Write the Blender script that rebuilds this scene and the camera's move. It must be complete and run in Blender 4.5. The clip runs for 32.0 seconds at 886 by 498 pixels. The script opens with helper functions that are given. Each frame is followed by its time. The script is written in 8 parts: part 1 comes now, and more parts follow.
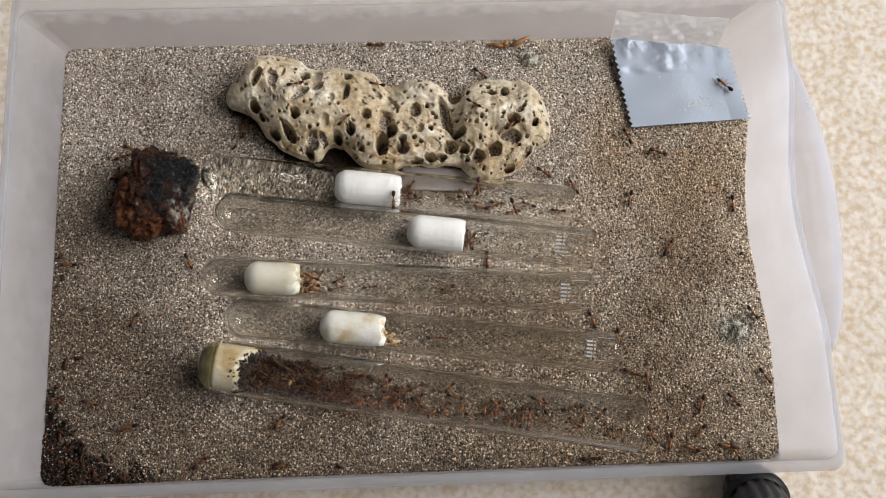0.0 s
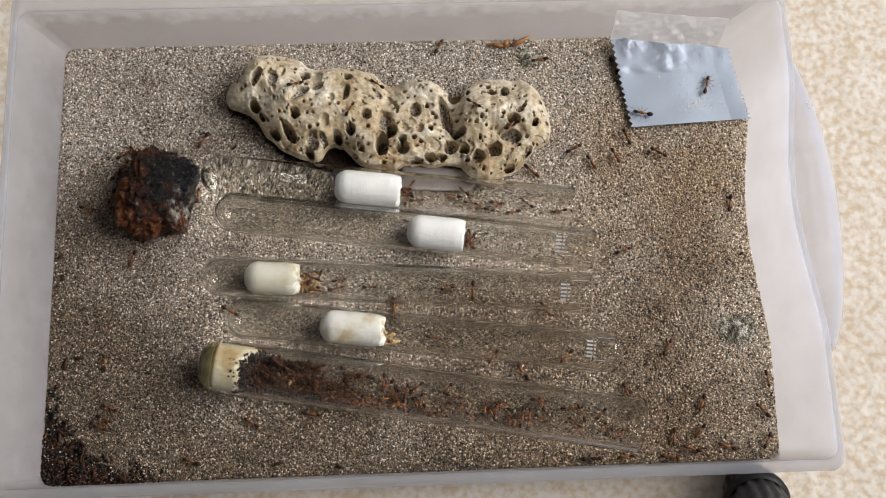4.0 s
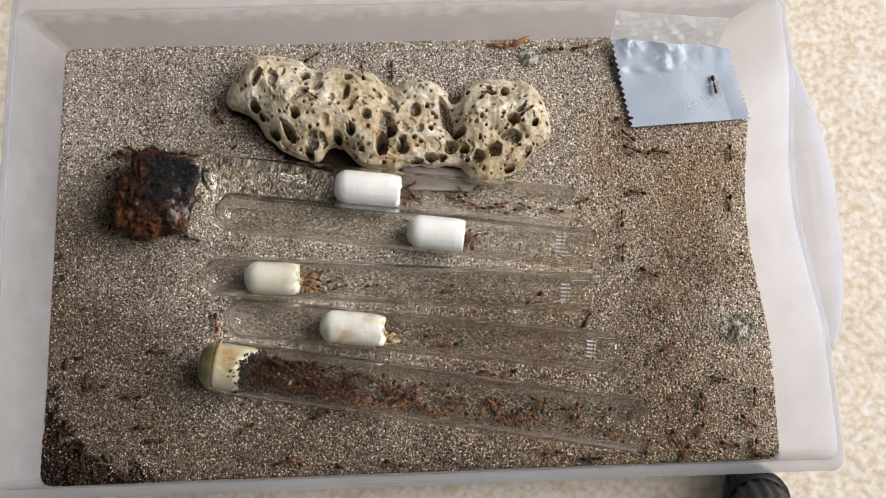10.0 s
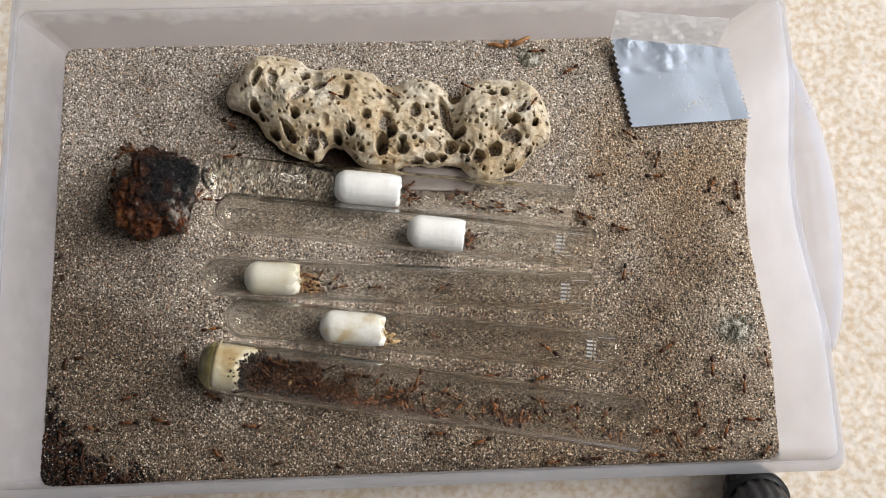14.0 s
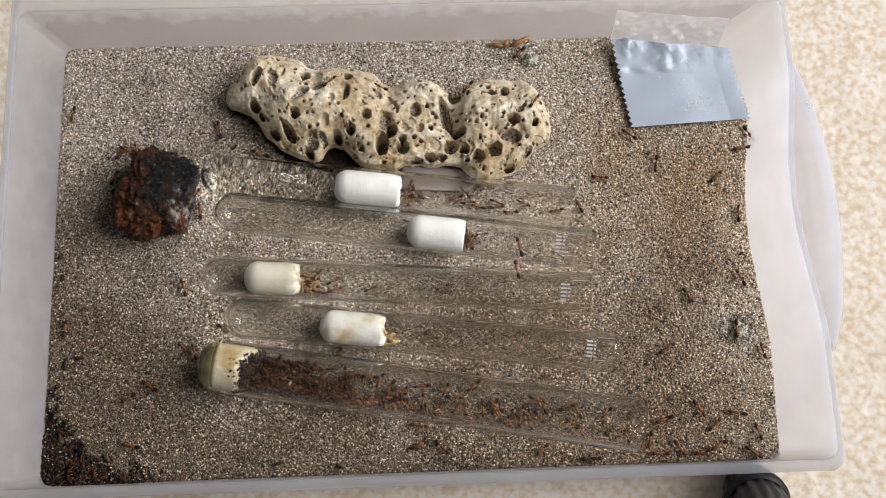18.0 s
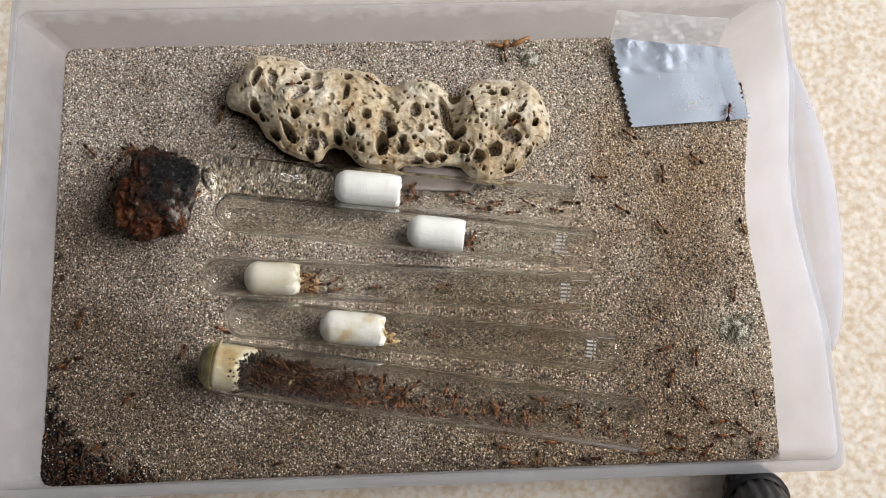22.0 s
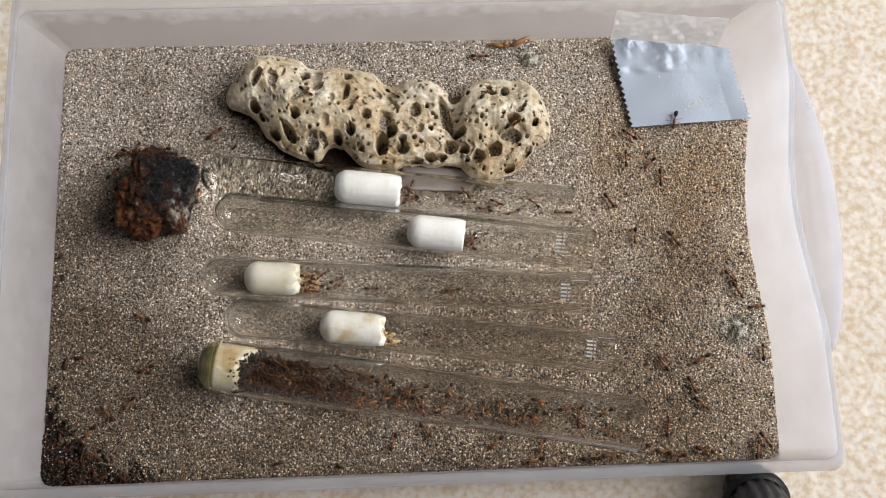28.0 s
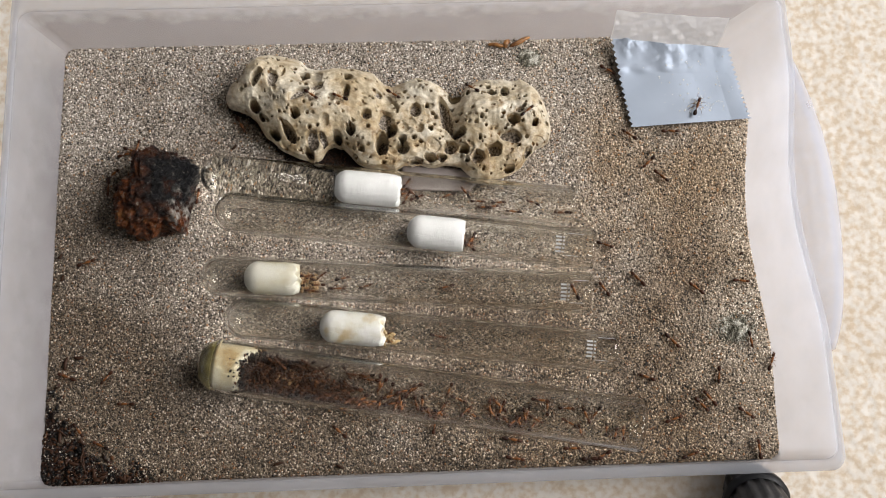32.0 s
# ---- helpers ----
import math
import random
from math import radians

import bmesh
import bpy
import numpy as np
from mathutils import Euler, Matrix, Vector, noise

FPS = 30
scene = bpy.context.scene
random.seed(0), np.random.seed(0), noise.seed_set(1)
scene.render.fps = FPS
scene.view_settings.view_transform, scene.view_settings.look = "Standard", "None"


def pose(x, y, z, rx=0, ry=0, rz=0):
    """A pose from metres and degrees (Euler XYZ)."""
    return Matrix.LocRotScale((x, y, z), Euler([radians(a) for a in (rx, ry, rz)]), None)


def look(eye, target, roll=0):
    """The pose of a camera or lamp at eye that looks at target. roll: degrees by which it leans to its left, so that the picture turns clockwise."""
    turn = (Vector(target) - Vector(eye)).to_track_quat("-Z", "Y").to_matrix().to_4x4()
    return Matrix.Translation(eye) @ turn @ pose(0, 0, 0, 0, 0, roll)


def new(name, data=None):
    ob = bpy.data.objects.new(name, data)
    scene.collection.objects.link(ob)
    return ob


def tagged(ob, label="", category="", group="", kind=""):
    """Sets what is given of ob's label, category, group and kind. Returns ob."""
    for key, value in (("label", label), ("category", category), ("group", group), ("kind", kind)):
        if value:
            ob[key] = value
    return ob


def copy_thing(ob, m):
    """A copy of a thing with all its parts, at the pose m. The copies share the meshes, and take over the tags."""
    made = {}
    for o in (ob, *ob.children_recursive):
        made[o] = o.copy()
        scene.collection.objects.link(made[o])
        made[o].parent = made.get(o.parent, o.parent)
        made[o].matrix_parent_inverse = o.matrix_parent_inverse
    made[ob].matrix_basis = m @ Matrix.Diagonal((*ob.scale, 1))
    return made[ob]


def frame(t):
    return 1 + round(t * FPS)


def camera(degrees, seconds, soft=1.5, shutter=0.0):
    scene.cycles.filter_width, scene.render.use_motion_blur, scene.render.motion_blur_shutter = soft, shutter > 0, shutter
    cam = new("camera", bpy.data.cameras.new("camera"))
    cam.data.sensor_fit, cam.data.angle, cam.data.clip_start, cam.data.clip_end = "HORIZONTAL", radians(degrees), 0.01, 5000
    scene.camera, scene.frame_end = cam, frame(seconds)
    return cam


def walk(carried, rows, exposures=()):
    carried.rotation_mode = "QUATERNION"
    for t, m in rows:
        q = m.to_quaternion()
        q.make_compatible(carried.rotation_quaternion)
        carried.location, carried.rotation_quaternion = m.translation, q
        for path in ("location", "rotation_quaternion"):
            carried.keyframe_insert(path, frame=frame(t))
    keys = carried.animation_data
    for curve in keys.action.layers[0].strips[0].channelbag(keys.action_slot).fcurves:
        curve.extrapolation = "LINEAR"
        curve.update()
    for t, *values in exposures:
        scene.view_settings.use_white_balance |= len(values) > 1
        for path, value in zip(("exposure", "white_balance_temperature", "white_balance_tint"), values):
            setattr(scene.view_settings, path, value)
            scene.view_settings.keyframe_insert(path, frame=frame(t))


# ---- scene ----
# ---------------------------------------------------------------- camera
MM = 0.001
cam = camera(41.99, 32.0, soft=1.0)
EYE = (0.0, -0.10481, 0.45887)
walk(cam, [(0.0, look(EYE, (0, 0, 0.012))), (32.0, look(EYE, (0, 0, 0.012)))],
     exposures=[(0.0, -0.15), (3.0, -0.15), (6.0, -0.07), (9.0, -0.01), (32.0, -0.03)])

# ---------------------------------------------------------------- light
world = bpy.data.worlds.new("world")
scene.world = world
world.use_nodes = True
wt = world.node_tree
sky = wt.nodes.new("ShaderNodeTexSky")
sky.sky_type = "NISHITA"
sky.sun_disc = False
sky.sun_elevation, sky.sun_rotation = radians(38), radians(70)
wt.links.new(sky.outputs[0], wt.nodes["Background"].inputs[0])
wt.nodes["Background"].inputs[1].default_value = 0.12

WIN_X, WIN_Y, WIN_Z, WIN_W, WIN_H = 0.85, 0.20, 0.84, 1.05, 1.05
lamp = bpy.data.lights.new("window_light", "AREA")
lamp.shape, lamp.size, lamp.size_y = "RECTANGLE", WIN_W - 0.06, WIN_H - 0.06
lamp.energy, lamp.color = 27.4, (1.0, 0.982, 0.972)
lamp_ob = new("window_light", lamp)
lamp_ob.matrix_world = look((WIN_X + 0.02, WIN_Y, WIN_Z), (-1.0, WIN_Y - 0.05, 0.2))


# ---------------------------------------------------------------- helpers
def part(name, bm, material, parent, label="", smooth=True):
    me = bpy.data.meshes.new(name)
    bm.to_mesh(me)
    bm.free()
    me.materials.append(material)
    if smooth:
        for p in me.polygons:
            p.use_smooth = True
    ob = new(name, me)
    if parent is not None:
        ob.parent = parent
    if label:
        ob["label"] = label
    return ob


def mesh_object(name, verts, faces, material, parent=None, smooth=True, label=""):
    me = bpy.data.meshes.new(name)
    me.from_pydata(verts, [], faces)
    me.update()
    me.materials.append(material)
    if smooth:
        me.polygons.foreach_set("use_smooth", [True] * len(me.polygons))
    ob = new(name, me)
    if parent is not None:
        ob.parent = parent
    if label:
        ob["label"] = label
    return ob


def island_mesh(name, base_v, base_f, places, material, parent=None):
    """Many small copies of one solid joined into one mesh. places: (n, 4, 4)."""
    base_v, base_f = np.asarray(base_v, float), np.asarray(base_f, int)
    n, k = len(places), len(base_v)
    hv = np.concatenate([base_v, np.ones((k, 1))], 1)
    v = np.einsum("nij,kj->nki", places, hv)[:, :, :3].reshape(-1, 3)
    f = (base_f[None] + (np.arange(n) * k)[:, None, None]).reshape(-1, base_f.shape[1])
    me = bpy.data.meshes.new(name)
    me.vertices.add(len(v))
    me.vertices.foreach_set("co", v.ravel())
    me.loops.add(f.size)
    me.loops.foreach_set("vertex_index", f.ravel())
    me.polygons.add(len(f))
    me.polygons.foreach_set("loop_start", np.arange(len(f)) * f.shape[1])
    me.update(calc_edges=True)
    me.materials.append(material)
    ob = new(name, me)
    if parent is not None:
        ob.parent = parent
    return ob


def scatter_mats(xyz, size, rng, flat=1.0, stretch=1.0):
    """Random turns and sizes at the places xyz, as (n, 4, 4)."""
    n = len(xyz)
    q = rng.normal(size=(n, 4))
    q /= np.linalg.norm(q, axis=1)[:, None]
    w, x, y, z = q.T
    r = np.stack([1 - 2 * (y * y + z * z), 2 * (x * y - z * w), 2 * (x * z + y * w),
                  2 * (x * y + z * w), 1 - 2 * (x * x + z * z), 2 * (y * z - x * w),
                  2 * (x * z - y * w), 2 * (y * z + x * w), 1 - 2 * (x * x + y * y)], 1).reshape(n, 3, 3)
    s = np.asarray(size)[:, None] * rng.uniform(0.7, 1.3, (n, 3)) * np.array([stretch, 1, 1])
    m = np.zeros((n, 4, 4))
    m[:, :3, :3] = r * s[:, None, :]
    m[:, 2, :3] *= flat
    m[:, :3, 3] = xyz
    m[:, 3, 3] = 1
    return m


OCTA_V = [(1, 0, 0), (-1, 0, 0), (0, 1, 0), (0, -1, 0), (0, 0, 1), (0, 0, -1)]
OCTA_F = [(0, 2, 4), (2, 1, 4), (1, 3, 4), (3, 0, 4), (2, 0, 5), (1, 2, 5), (3, 1, 5), (0, 3, 5)]
_bm = bmesh.new()
bmesh.ops.create_icosphere(_bm, subdivisions=1, radius=1)
ICO_V, ICO_F = [tuple(v.co) for v in _bm.verts], [tuple(v.index for v in f.verts) for f in _bm.faces]
_bm.free()


GRIDS = {}


def smooth_noise(x, y, seed=0, cell=1.0):
    """Value noise on arrays, about -1 to 1."""
    if seed not in GRIDS:
        GRIDS[seed] = np.random.RandomState(seed).uniform(-1, 1, (97, 97))
    g = GRIDS[seed]
    x, y = np.asarray(x) / cell, np.asarray(y) / cell
    i, j = np.floor(x).astype(int), np.floor(y).astype(int)
    a, b = x - i, y - j
    a, b = a * a * (3 - 2 * a), b * b * (3 - 2 * b)
    def at(p, q):
        return g[p % 97, q % 97]
    return ((at(i, j) * (1 - a) + at(i + 1, j) * a) * (1 - b) + (at(i, j + 1) * (1 - a) + at(i + 1, j + 1) * a) * b)


def tube_bm(points, radii, sides=6, cap=True):
    """A tube along points with a radius at each."""
    bm = bmesh.new()
    rings = []
    pts = [Vector(p) for p in points]
    for i, p in enumerate(pts):
        d = (pts[min(i + 1, len(pts) - 1)] - pts[max(i - 1, 0)]).normalized()
        side = d.cross(Vector((0, 0, 1)))
        side = side.normalized() if side.length > 1e-4 else Vector((1, 0, 0))
        up = side.cross(d)
        rings.append([bm.verts.new(p + radii[i] * (math.cos(a) * side + math.sin(a) * up))
                      for a in (2 * math.pi * k / sides for k in range(sides))])
    for r0, r1 in zip(rings, rings[1:]):
        for k in range(sides):
            bm.faces.new((r0[k], r0[(k + 1) % sides], r1[(k + 1) % sides], r1[k]))
    if cap:
        bm.faces.new(rings[0][::-1])
        bm.faces.new(rings[-1])
    bmesh.ops.recalc_face_normals(bm, faces=bm.faces)
    return bm


def lathe(profile, sides=40, closed=False):
    """Turns (x, r) pairs round the x axis. closed: the profile's end joins its start."""
    v, f, rows = [], [], []
    for x, r in profile:
        if r < 1e-7:
            rows.append([len(v)])
            v.append((x, 0, 0))
        else:
            rows.append(list(range(len(v), len(v) + sides)))
            v += [(x, r * math.cos(2 * math.pi * k / sides), r * math.sin(2 * math.pi * k / sides)) for k in range(sides)]
    pairs = list(zip(rows, rows[1:])) + ([(rows[-1], rows[0])] if closed else [])
    for a, b in pairs:
        if len(a) == 1 and len(b) == 1:
            continue
        for k in range(sides):
            k2 = (k + 1) % sides
            q = [a[k % len(a)], a[k2 % len(a)], b[k2 % len(b)], b[k % len(b)]]
            q = [i for n, i in enumerate(q) if i not in q[:n]]
            f.append(tuple(q))
    return v, f


# ---------------------------------------------------------------- materials
SAND_Z, RIM_Z = 12.0, 40.0      # heights in the tray, millimetres


def base_material(name):
    m = bpy.data.materials.new(name)
    m.use_nodes = True
    return m, m.node_tree, m.node_tree.nodes["Principled BSDF"]


def ramp(nt, fac, stops, blend="LINEAR"):
    r = nt.nodes.new("ShaderNodeValToRGB")
    r.color_ramp.interpolation = blend
    while len(r.color_ramp.elements) < len(stops):
        r.color_ramp.elements.new(0.5)
    for e, (p, c) in zip(r.color_ramp.elements, stops):
        e.position, e.color = p, (*c, 1) if len(c) == 3 else c
    nt.links.new(fac, r.inputs[0])
    return r.outputs[0]


def noise_tex(nt, scale, detail=4.0, rough=0.55, coords="Object", distort=0.0):
    tc = nt.nodes.new("ShaderNodeTexCoord")
    t = nt.nodes.new("ShaderNodeTexNoise")
    t.inputs["Scale"].default_value, t.inputs["Detail"].default_value = scale, detail
    t.inputs["Roughness"].default_value, t.inputs["Distortion"].default_value = rough, distort
    nt.links.new(tc.outputs[coords], t.inputs["Vector"])
    return t.outputs["Fac"]


def mix(nt, fac, a, b, mode="MIX"):
    n = nt.nodes.new("ShaderNodeMix")
    n.data_type, n.blend_type = "RGBA", mode
    for sock, val in ((n.inputs[0], fac), (n.inputs[6], a), (n.inputs[7], b)):
        if isinstance(val, (int, float)):
            sock.default_value = val
        elif isinstance(val, tuple):
            sock.default_value = (*val, 1)
        else:
            nt.links.new(val, sock)
    return n.outputs[2]


def bump(nt, bsdf, height, strength, dist):
    b = nt.nodes.new("ShaderNodeBump")
    b.inputs["Strength"].default_value, b.inputs["Distance"].default_value = strength, dist
    nt.links.new(height, b.inputs["Height"])
    nt.links.new(b.outputs[0], bsdf.inputs["Normal"])


def noisy(name, stops, scale, rough=0.6, bump_scale=0, bump_dist=0.0, strength=0.6, metallic=0.0, spec=0.5,
          fine=None, sss=0.0, detail=5.0):
    """Colour ramp over a noise, a finer noise over it, and a bump."""
    m, nt, b = base_material(name)
    col = ramp(nt, noise_tex(nt, scale, detail), stops)
    if fine:
        col = mix(nt, fine[1], col, ramp(nt, noise_tex(nt, fine[0], 3), [(0.3, (0.25,) * 3), (0.7, (1.0,) * 3)]), "MULTIPLY")
    nt.links.new(col, b.inputs["Base Color"])
    b.inputs["Roughness"].default_value, b.inputs["Metallic"].default_value = rough, metallic
    b.inputs["Specular IOR Level"].default_value = spec
    if sss:
        b.inputs["Subsurface Weight"].default_value, b.inputs["Subsurface Radius"].default_value = sss, (0.002, 0.0018, 0.0015)
        b.inputs["Subsurface Scale"].default_value = 1.0
    if bump_scale:
        bump(nt, b, noise_tex(nt, bump_scale, 5), strength, bump_dist)
    return m


def island_material(name, stops, rough=0.5, spec=0.5, blend="CONSTANT", tint=None):
    m, nt, b = base_material(name)
    g = nt.nodes.new("ShaderNodeNewGeometry")
    col = ramp(nt, g.outputs["Random Per Island"], stops, blend)
    if tint:
        scale, a, c = tint
        col = mix(nt, 1.0, col, ramp(nt, noise_tex(nt, scale, 4), [(0.36, a), (0.64, c)]), "MULTIPLY")
    nt.links.new(col, b.inputs["Base Color"])
    b.inputs["Roughness"].default_value, b.inputs["Specular IOR Level"].default_value = rough, spec
    return m


def glassy(name, color, ior, rough=0.0):
    m, nt, b = base_material(name)
    b.inputs["Base Color"].default_value = (*color, 1)
    b.inputs["Roughness"].default_value, b.inputs["IOR"].default_value = rough, ior
    b.inputs["Transmission Weight"].default_value = 1.0
    return m


def milky(name, color, clear, through_share, rough=0.25):
    """Thin frosted plastic: part clear, part scattering to both sides, with a soft gloss."""
    m, nt, b = base_material(name)
    n = nt.nodes
    b.inputs["Roughness"].default_value, b.inputs["IOR"].default_value = rough, 1.49
    cloud = noise_tex(nt, 60, 4)
    col = ramp(nt, cloud, [(0.3, tuple(c * 0.89 for c in color)), (0.7, color)])
    nt.links.new(col, b.inputs["Base Color"])
    tl, tp, m1, m2 = (n.new(k) for k in ("ShaderNodeBsdfTranslucent", "ShaderNodeBsdfTransparent", "ShaderNodeMixShader", "ShaderNodeMixShader"))
    nt.links.new(col, tl.inputs[0])
    tp.inputs[0].default_value = (0.93, 0.92, 0.93, 1)
    m1.inputs[0].default_value, m2.inputs[0].default_value = through_share, clear
    nt.links.new(b.outputs[0], m1.inputs[1])
    nt.links.new(tl.outputs[0], m1.inputs[2])
    nt.links.new(m1.outputs[0], m2.inputs[1])
    nt.links.new(tp.outputs[0], m2.inputs[2])
    nt.links.new(m2.outputs[0], n["Material Output"].inputs[0])
    bump(nt, b, noise_tex(nt, 900, 2), 0.15, 0.0003)
    return m


M_WALL = noisy("painted_plaster", [(0.3, (0.28, 0.275, 0.265)), (0.7, (0.32, 0.312, 0.305))], 6, 0.8, 300, 0.0005)
M_CEIL = noisy("ceiling_paint", [(0.3, (0.37, 0.375, 0.385)), (0.7, (0.41, 0.415, 0.425))], 5, 0.85, 200, 0.0005)
M_FRAME = noisy("white_frame_paint", [(0.3, (0.74, 0.74, 0.73)), (0.7, (0.8, 0.8, 0.79))], 10, 0.4)
M_CARPET = noisy("carpet_backing", [(0.35, (0.56, 0.44, 0.31)), (0.65, (0.72, 0.63, 0.50))], 160, 0.95, 900, 0.002)
M_PLASTIC = milky("frosted_plastic", (0.765, 0.79, 0.86), 0.35, 0.80)
M_SKIN = milky("glossy_outer_plastic", (0.96, 0.97, 1.0), 0.86, 0.6, 0.15)
M_RIM = milky("frosted_rim_plastic", (0.90, 0.94, 1.0), 0.66, 0.75, 0.12)


def dusty_coat(name, top, soft):
    """Fine brownish dust clinging to plastic, thinning out at its upper edge (metres)."""
    m = milky(name, (0.58, 0.52, 0.485), 0.64, 0.5, 0.6)
    nt = m.node_tree
    out = nt.nodes["Material Output"].inputs[0]
    dust = out.links[0].from_socket
    tc, sep, add, clear, blend = (nt.nodes.new(k) for k in ("ShaderNodeTexCoord", "ShaderNodeSeparateXYZ", "ShaderNodeMath", "ShaderNodeBsdfTransparent", "ShaderNodeMixShader"))
    nt.links.new(tc.outputs["Object"], sep.inputs[0])
    add.operation = "MULTIPLY_ADD"
    add.inputs[1].default_value = 45.0
    nt.links.new(sep.outputs[2], add.inputs[0])
    nt.links.new(noise_tex(nt, 110, 4), add.inputs[2])
    low = nt.nodes.new("ShaderNodeMath")
    low.operation = "SUBTRACT"
    low.inputs[1].default_value = top * 45.0
    nt.links.new(add.outputs[0], low.inputs[0])
    fade = ramp(nt, low.outputs[0], [(0.5 - soft, (0.1, 0.1, 0.1)), (0.5 + soft, (1, 1, 1))])
    nt.links.new(fade, blend.inputs[0])
    nt.links.new(dust, blend.inputs[1])
    nt.links.new(clear.outputs[0], blend.inputs[2])
    nt.links.new(blend.outputs[0], out)
    return m


M_COAT, M_COAT_LOW = dusty_coat("dusty_coat", 0.0345, 0.2), dusty_coat("thin_dusty_coat", 0.0195, 0.48)
M_LIP = milky("bluish_lip_plastic", (0.82, 0.88, 1.0), 0.72, 0.6, 0.08)
# grey tint stands in for the soft shade the tubes would cast
M_GLASS = glassy("borosilicate_glass", (0.825, 0.82, 0.80), 1.47)
M_WATER = glassy("water", (0.97, 0.98, 0.97), 1.333)
M_COTTON = noisy("white_cotton", [(0.35, (0.58, 0.58, 0.57)), (0.65, (0.70, 0.70, 0.695))], 120, 0.7, 500, 0.0005, 0.55, spec=0.2)
M_COTTON_OLD = noisy("stained_cotton", [(0.36, (0.43, 0.36, 0.21)), (0.47, (0.48, 0.44, 0.325)), (0.60, (0.54, 0.52, 0.45))], 80, 0.6, 500, 0.0005, 0.5, spec=0.3)
M_COTTON_WET = noisy("yellowed_wet_cotton", [(0.36, (0.29, 0.185, 0.07)), (0.47, (0.42, 0.355, 0.22)), (0.62, (0.49, 0.455, 0.345))], 90, 0.5, 400, 0.0005, 0.5)
M_COTTON_SPOT = noisy("spotted_cotton", [(0.34, (0.42, 0.33, 0.19)), (0.42, (0.52, 0.50, 0.43)), (0.52, (0.60, 0.595, 0.575))], 110, 0.6, 500, 0.0006, 0.6, spec=0.25)
M_COTTON_OLIVE = noisy("olive_soaked_cotton", [(0.36, (0.05, 0.040, 0.012)), (0.5, (0.12, 0.10, 0.035)), (0.64, (0.24, 0.205, 0.10))], 90, 0.3, 400, 0.0004, 0.4)
M_PRINT = noisy("white_print", [(0.3, (0.34, 0.35, 0.36)), (0.7, (0.46, 0.47, 0.48))], 600, 0.6)


def dirt_and_shade(nt, col, scale=16.0):
    """Browner, dirtier sand in drifts, with shade painted in towards the near side."""
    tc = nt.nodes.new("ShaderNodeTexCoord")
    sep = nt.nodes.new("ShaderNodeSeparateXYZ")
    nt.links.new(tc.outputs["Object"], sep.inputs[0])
    # mask for the painted shade: less towards the handle, more towards the near side
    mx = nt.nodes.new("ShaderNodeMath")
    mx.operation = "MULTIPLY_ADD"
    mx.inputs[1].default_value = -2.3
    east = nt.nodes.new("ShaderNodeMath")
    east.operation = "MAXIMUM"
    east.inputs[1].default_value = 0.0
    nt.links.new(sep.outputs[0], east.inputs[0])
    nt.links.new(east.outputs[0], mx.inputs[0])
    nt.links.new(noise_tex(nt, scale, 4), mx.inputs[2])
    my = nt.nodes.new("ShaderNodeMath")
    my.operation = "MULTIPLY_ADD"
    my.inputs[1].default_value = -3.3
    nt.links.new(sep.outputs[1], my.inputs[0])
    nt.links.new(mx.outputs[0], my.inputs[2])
    # ochre drift along the handle side
    mr = nt.nodes.new("ShaderNodeMath")
    mr.operation = "MULTIPLY_ADD"
    mr.inputs[1].default_value = 3.6
    nt.links.new(sep.outputs[0], mr.inputs[0])
    nt.links.new(noise_tex(nt, 30, 4), mr.inputs[2])
    col = mix(nt, 1.0, col, ramp(nt, mr.outputs[0], [(0.58, (1.0, 1.0, 1.0)), (0.92, (1.07, 1.02, 0.935))]), "MULTIPLY")
    # a brown drift of dust trodden between the tubes' mouths and the handle
    far = nt.nodes.new("ShaderNodeVectorMath")
    far.operation = "DISTANCE"
    far.inputs[1].default_value = (0.083, 0.020, SAND_Z * MM)
    nt.links.new(tc.outputs["Object"], far.inputs[0])
    drift = nt.nodes.new("ShaderNodeMath")
    drift.operation = "MULTIPLY_ADD"
    drift.inputs[1].default_value = 9.0
    nt.links.new(far.outputs["Value"], drift.inputs[0])
    nt.links.new(noise_tex(nt, 42, 5), drift.inputs[2])
    col = mix(nt, 1.0, col, ramp(nt, drift.outputs[0], [(0.55, (0.76, 0.665, 0.55)), (0.95, (1.0, 1.0, 1.0))]), "MULTIPLY")
    # the painted shade dulls the darker grains most and leaves the quartz bright
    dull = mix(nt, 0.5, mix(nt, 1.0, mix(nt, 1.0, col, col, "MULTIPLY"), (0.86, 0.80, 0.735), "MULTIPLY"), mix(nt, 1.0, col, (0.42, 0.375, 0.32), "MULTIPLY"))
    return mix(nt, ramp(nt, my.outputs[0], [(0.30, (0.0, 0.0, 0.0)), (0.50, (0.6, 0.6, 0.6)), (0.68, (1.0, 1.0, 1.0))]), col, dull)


def sand_material():
    m, nt, b = base_material("sand_grain")
    g = nt.nodes.new("ShaderNodeNewGeometry")
    col = ramp(nt, g.outputs["Random Per Island"],
               [(0.0, (0.03, 0.024, 0.019)), (0.11, (0.14, 0.113, 0.085)), (0.26, (0.29, 0.243, 0.193)), (0.48, (0.43, 0.372, 0.308)),
                (0.68, (0.575, 0.515, 0.44)), (0.83, (0.90, 0.85, 0.785)), (0.955, (0.48, 0.29, 0.15))], "CONSTANT")
    nt.links.new(dirt_and_shade(nt, col), b.inputs["Base Color"])
    b.inputs["Roughness"].default_value = 0.28
    return m


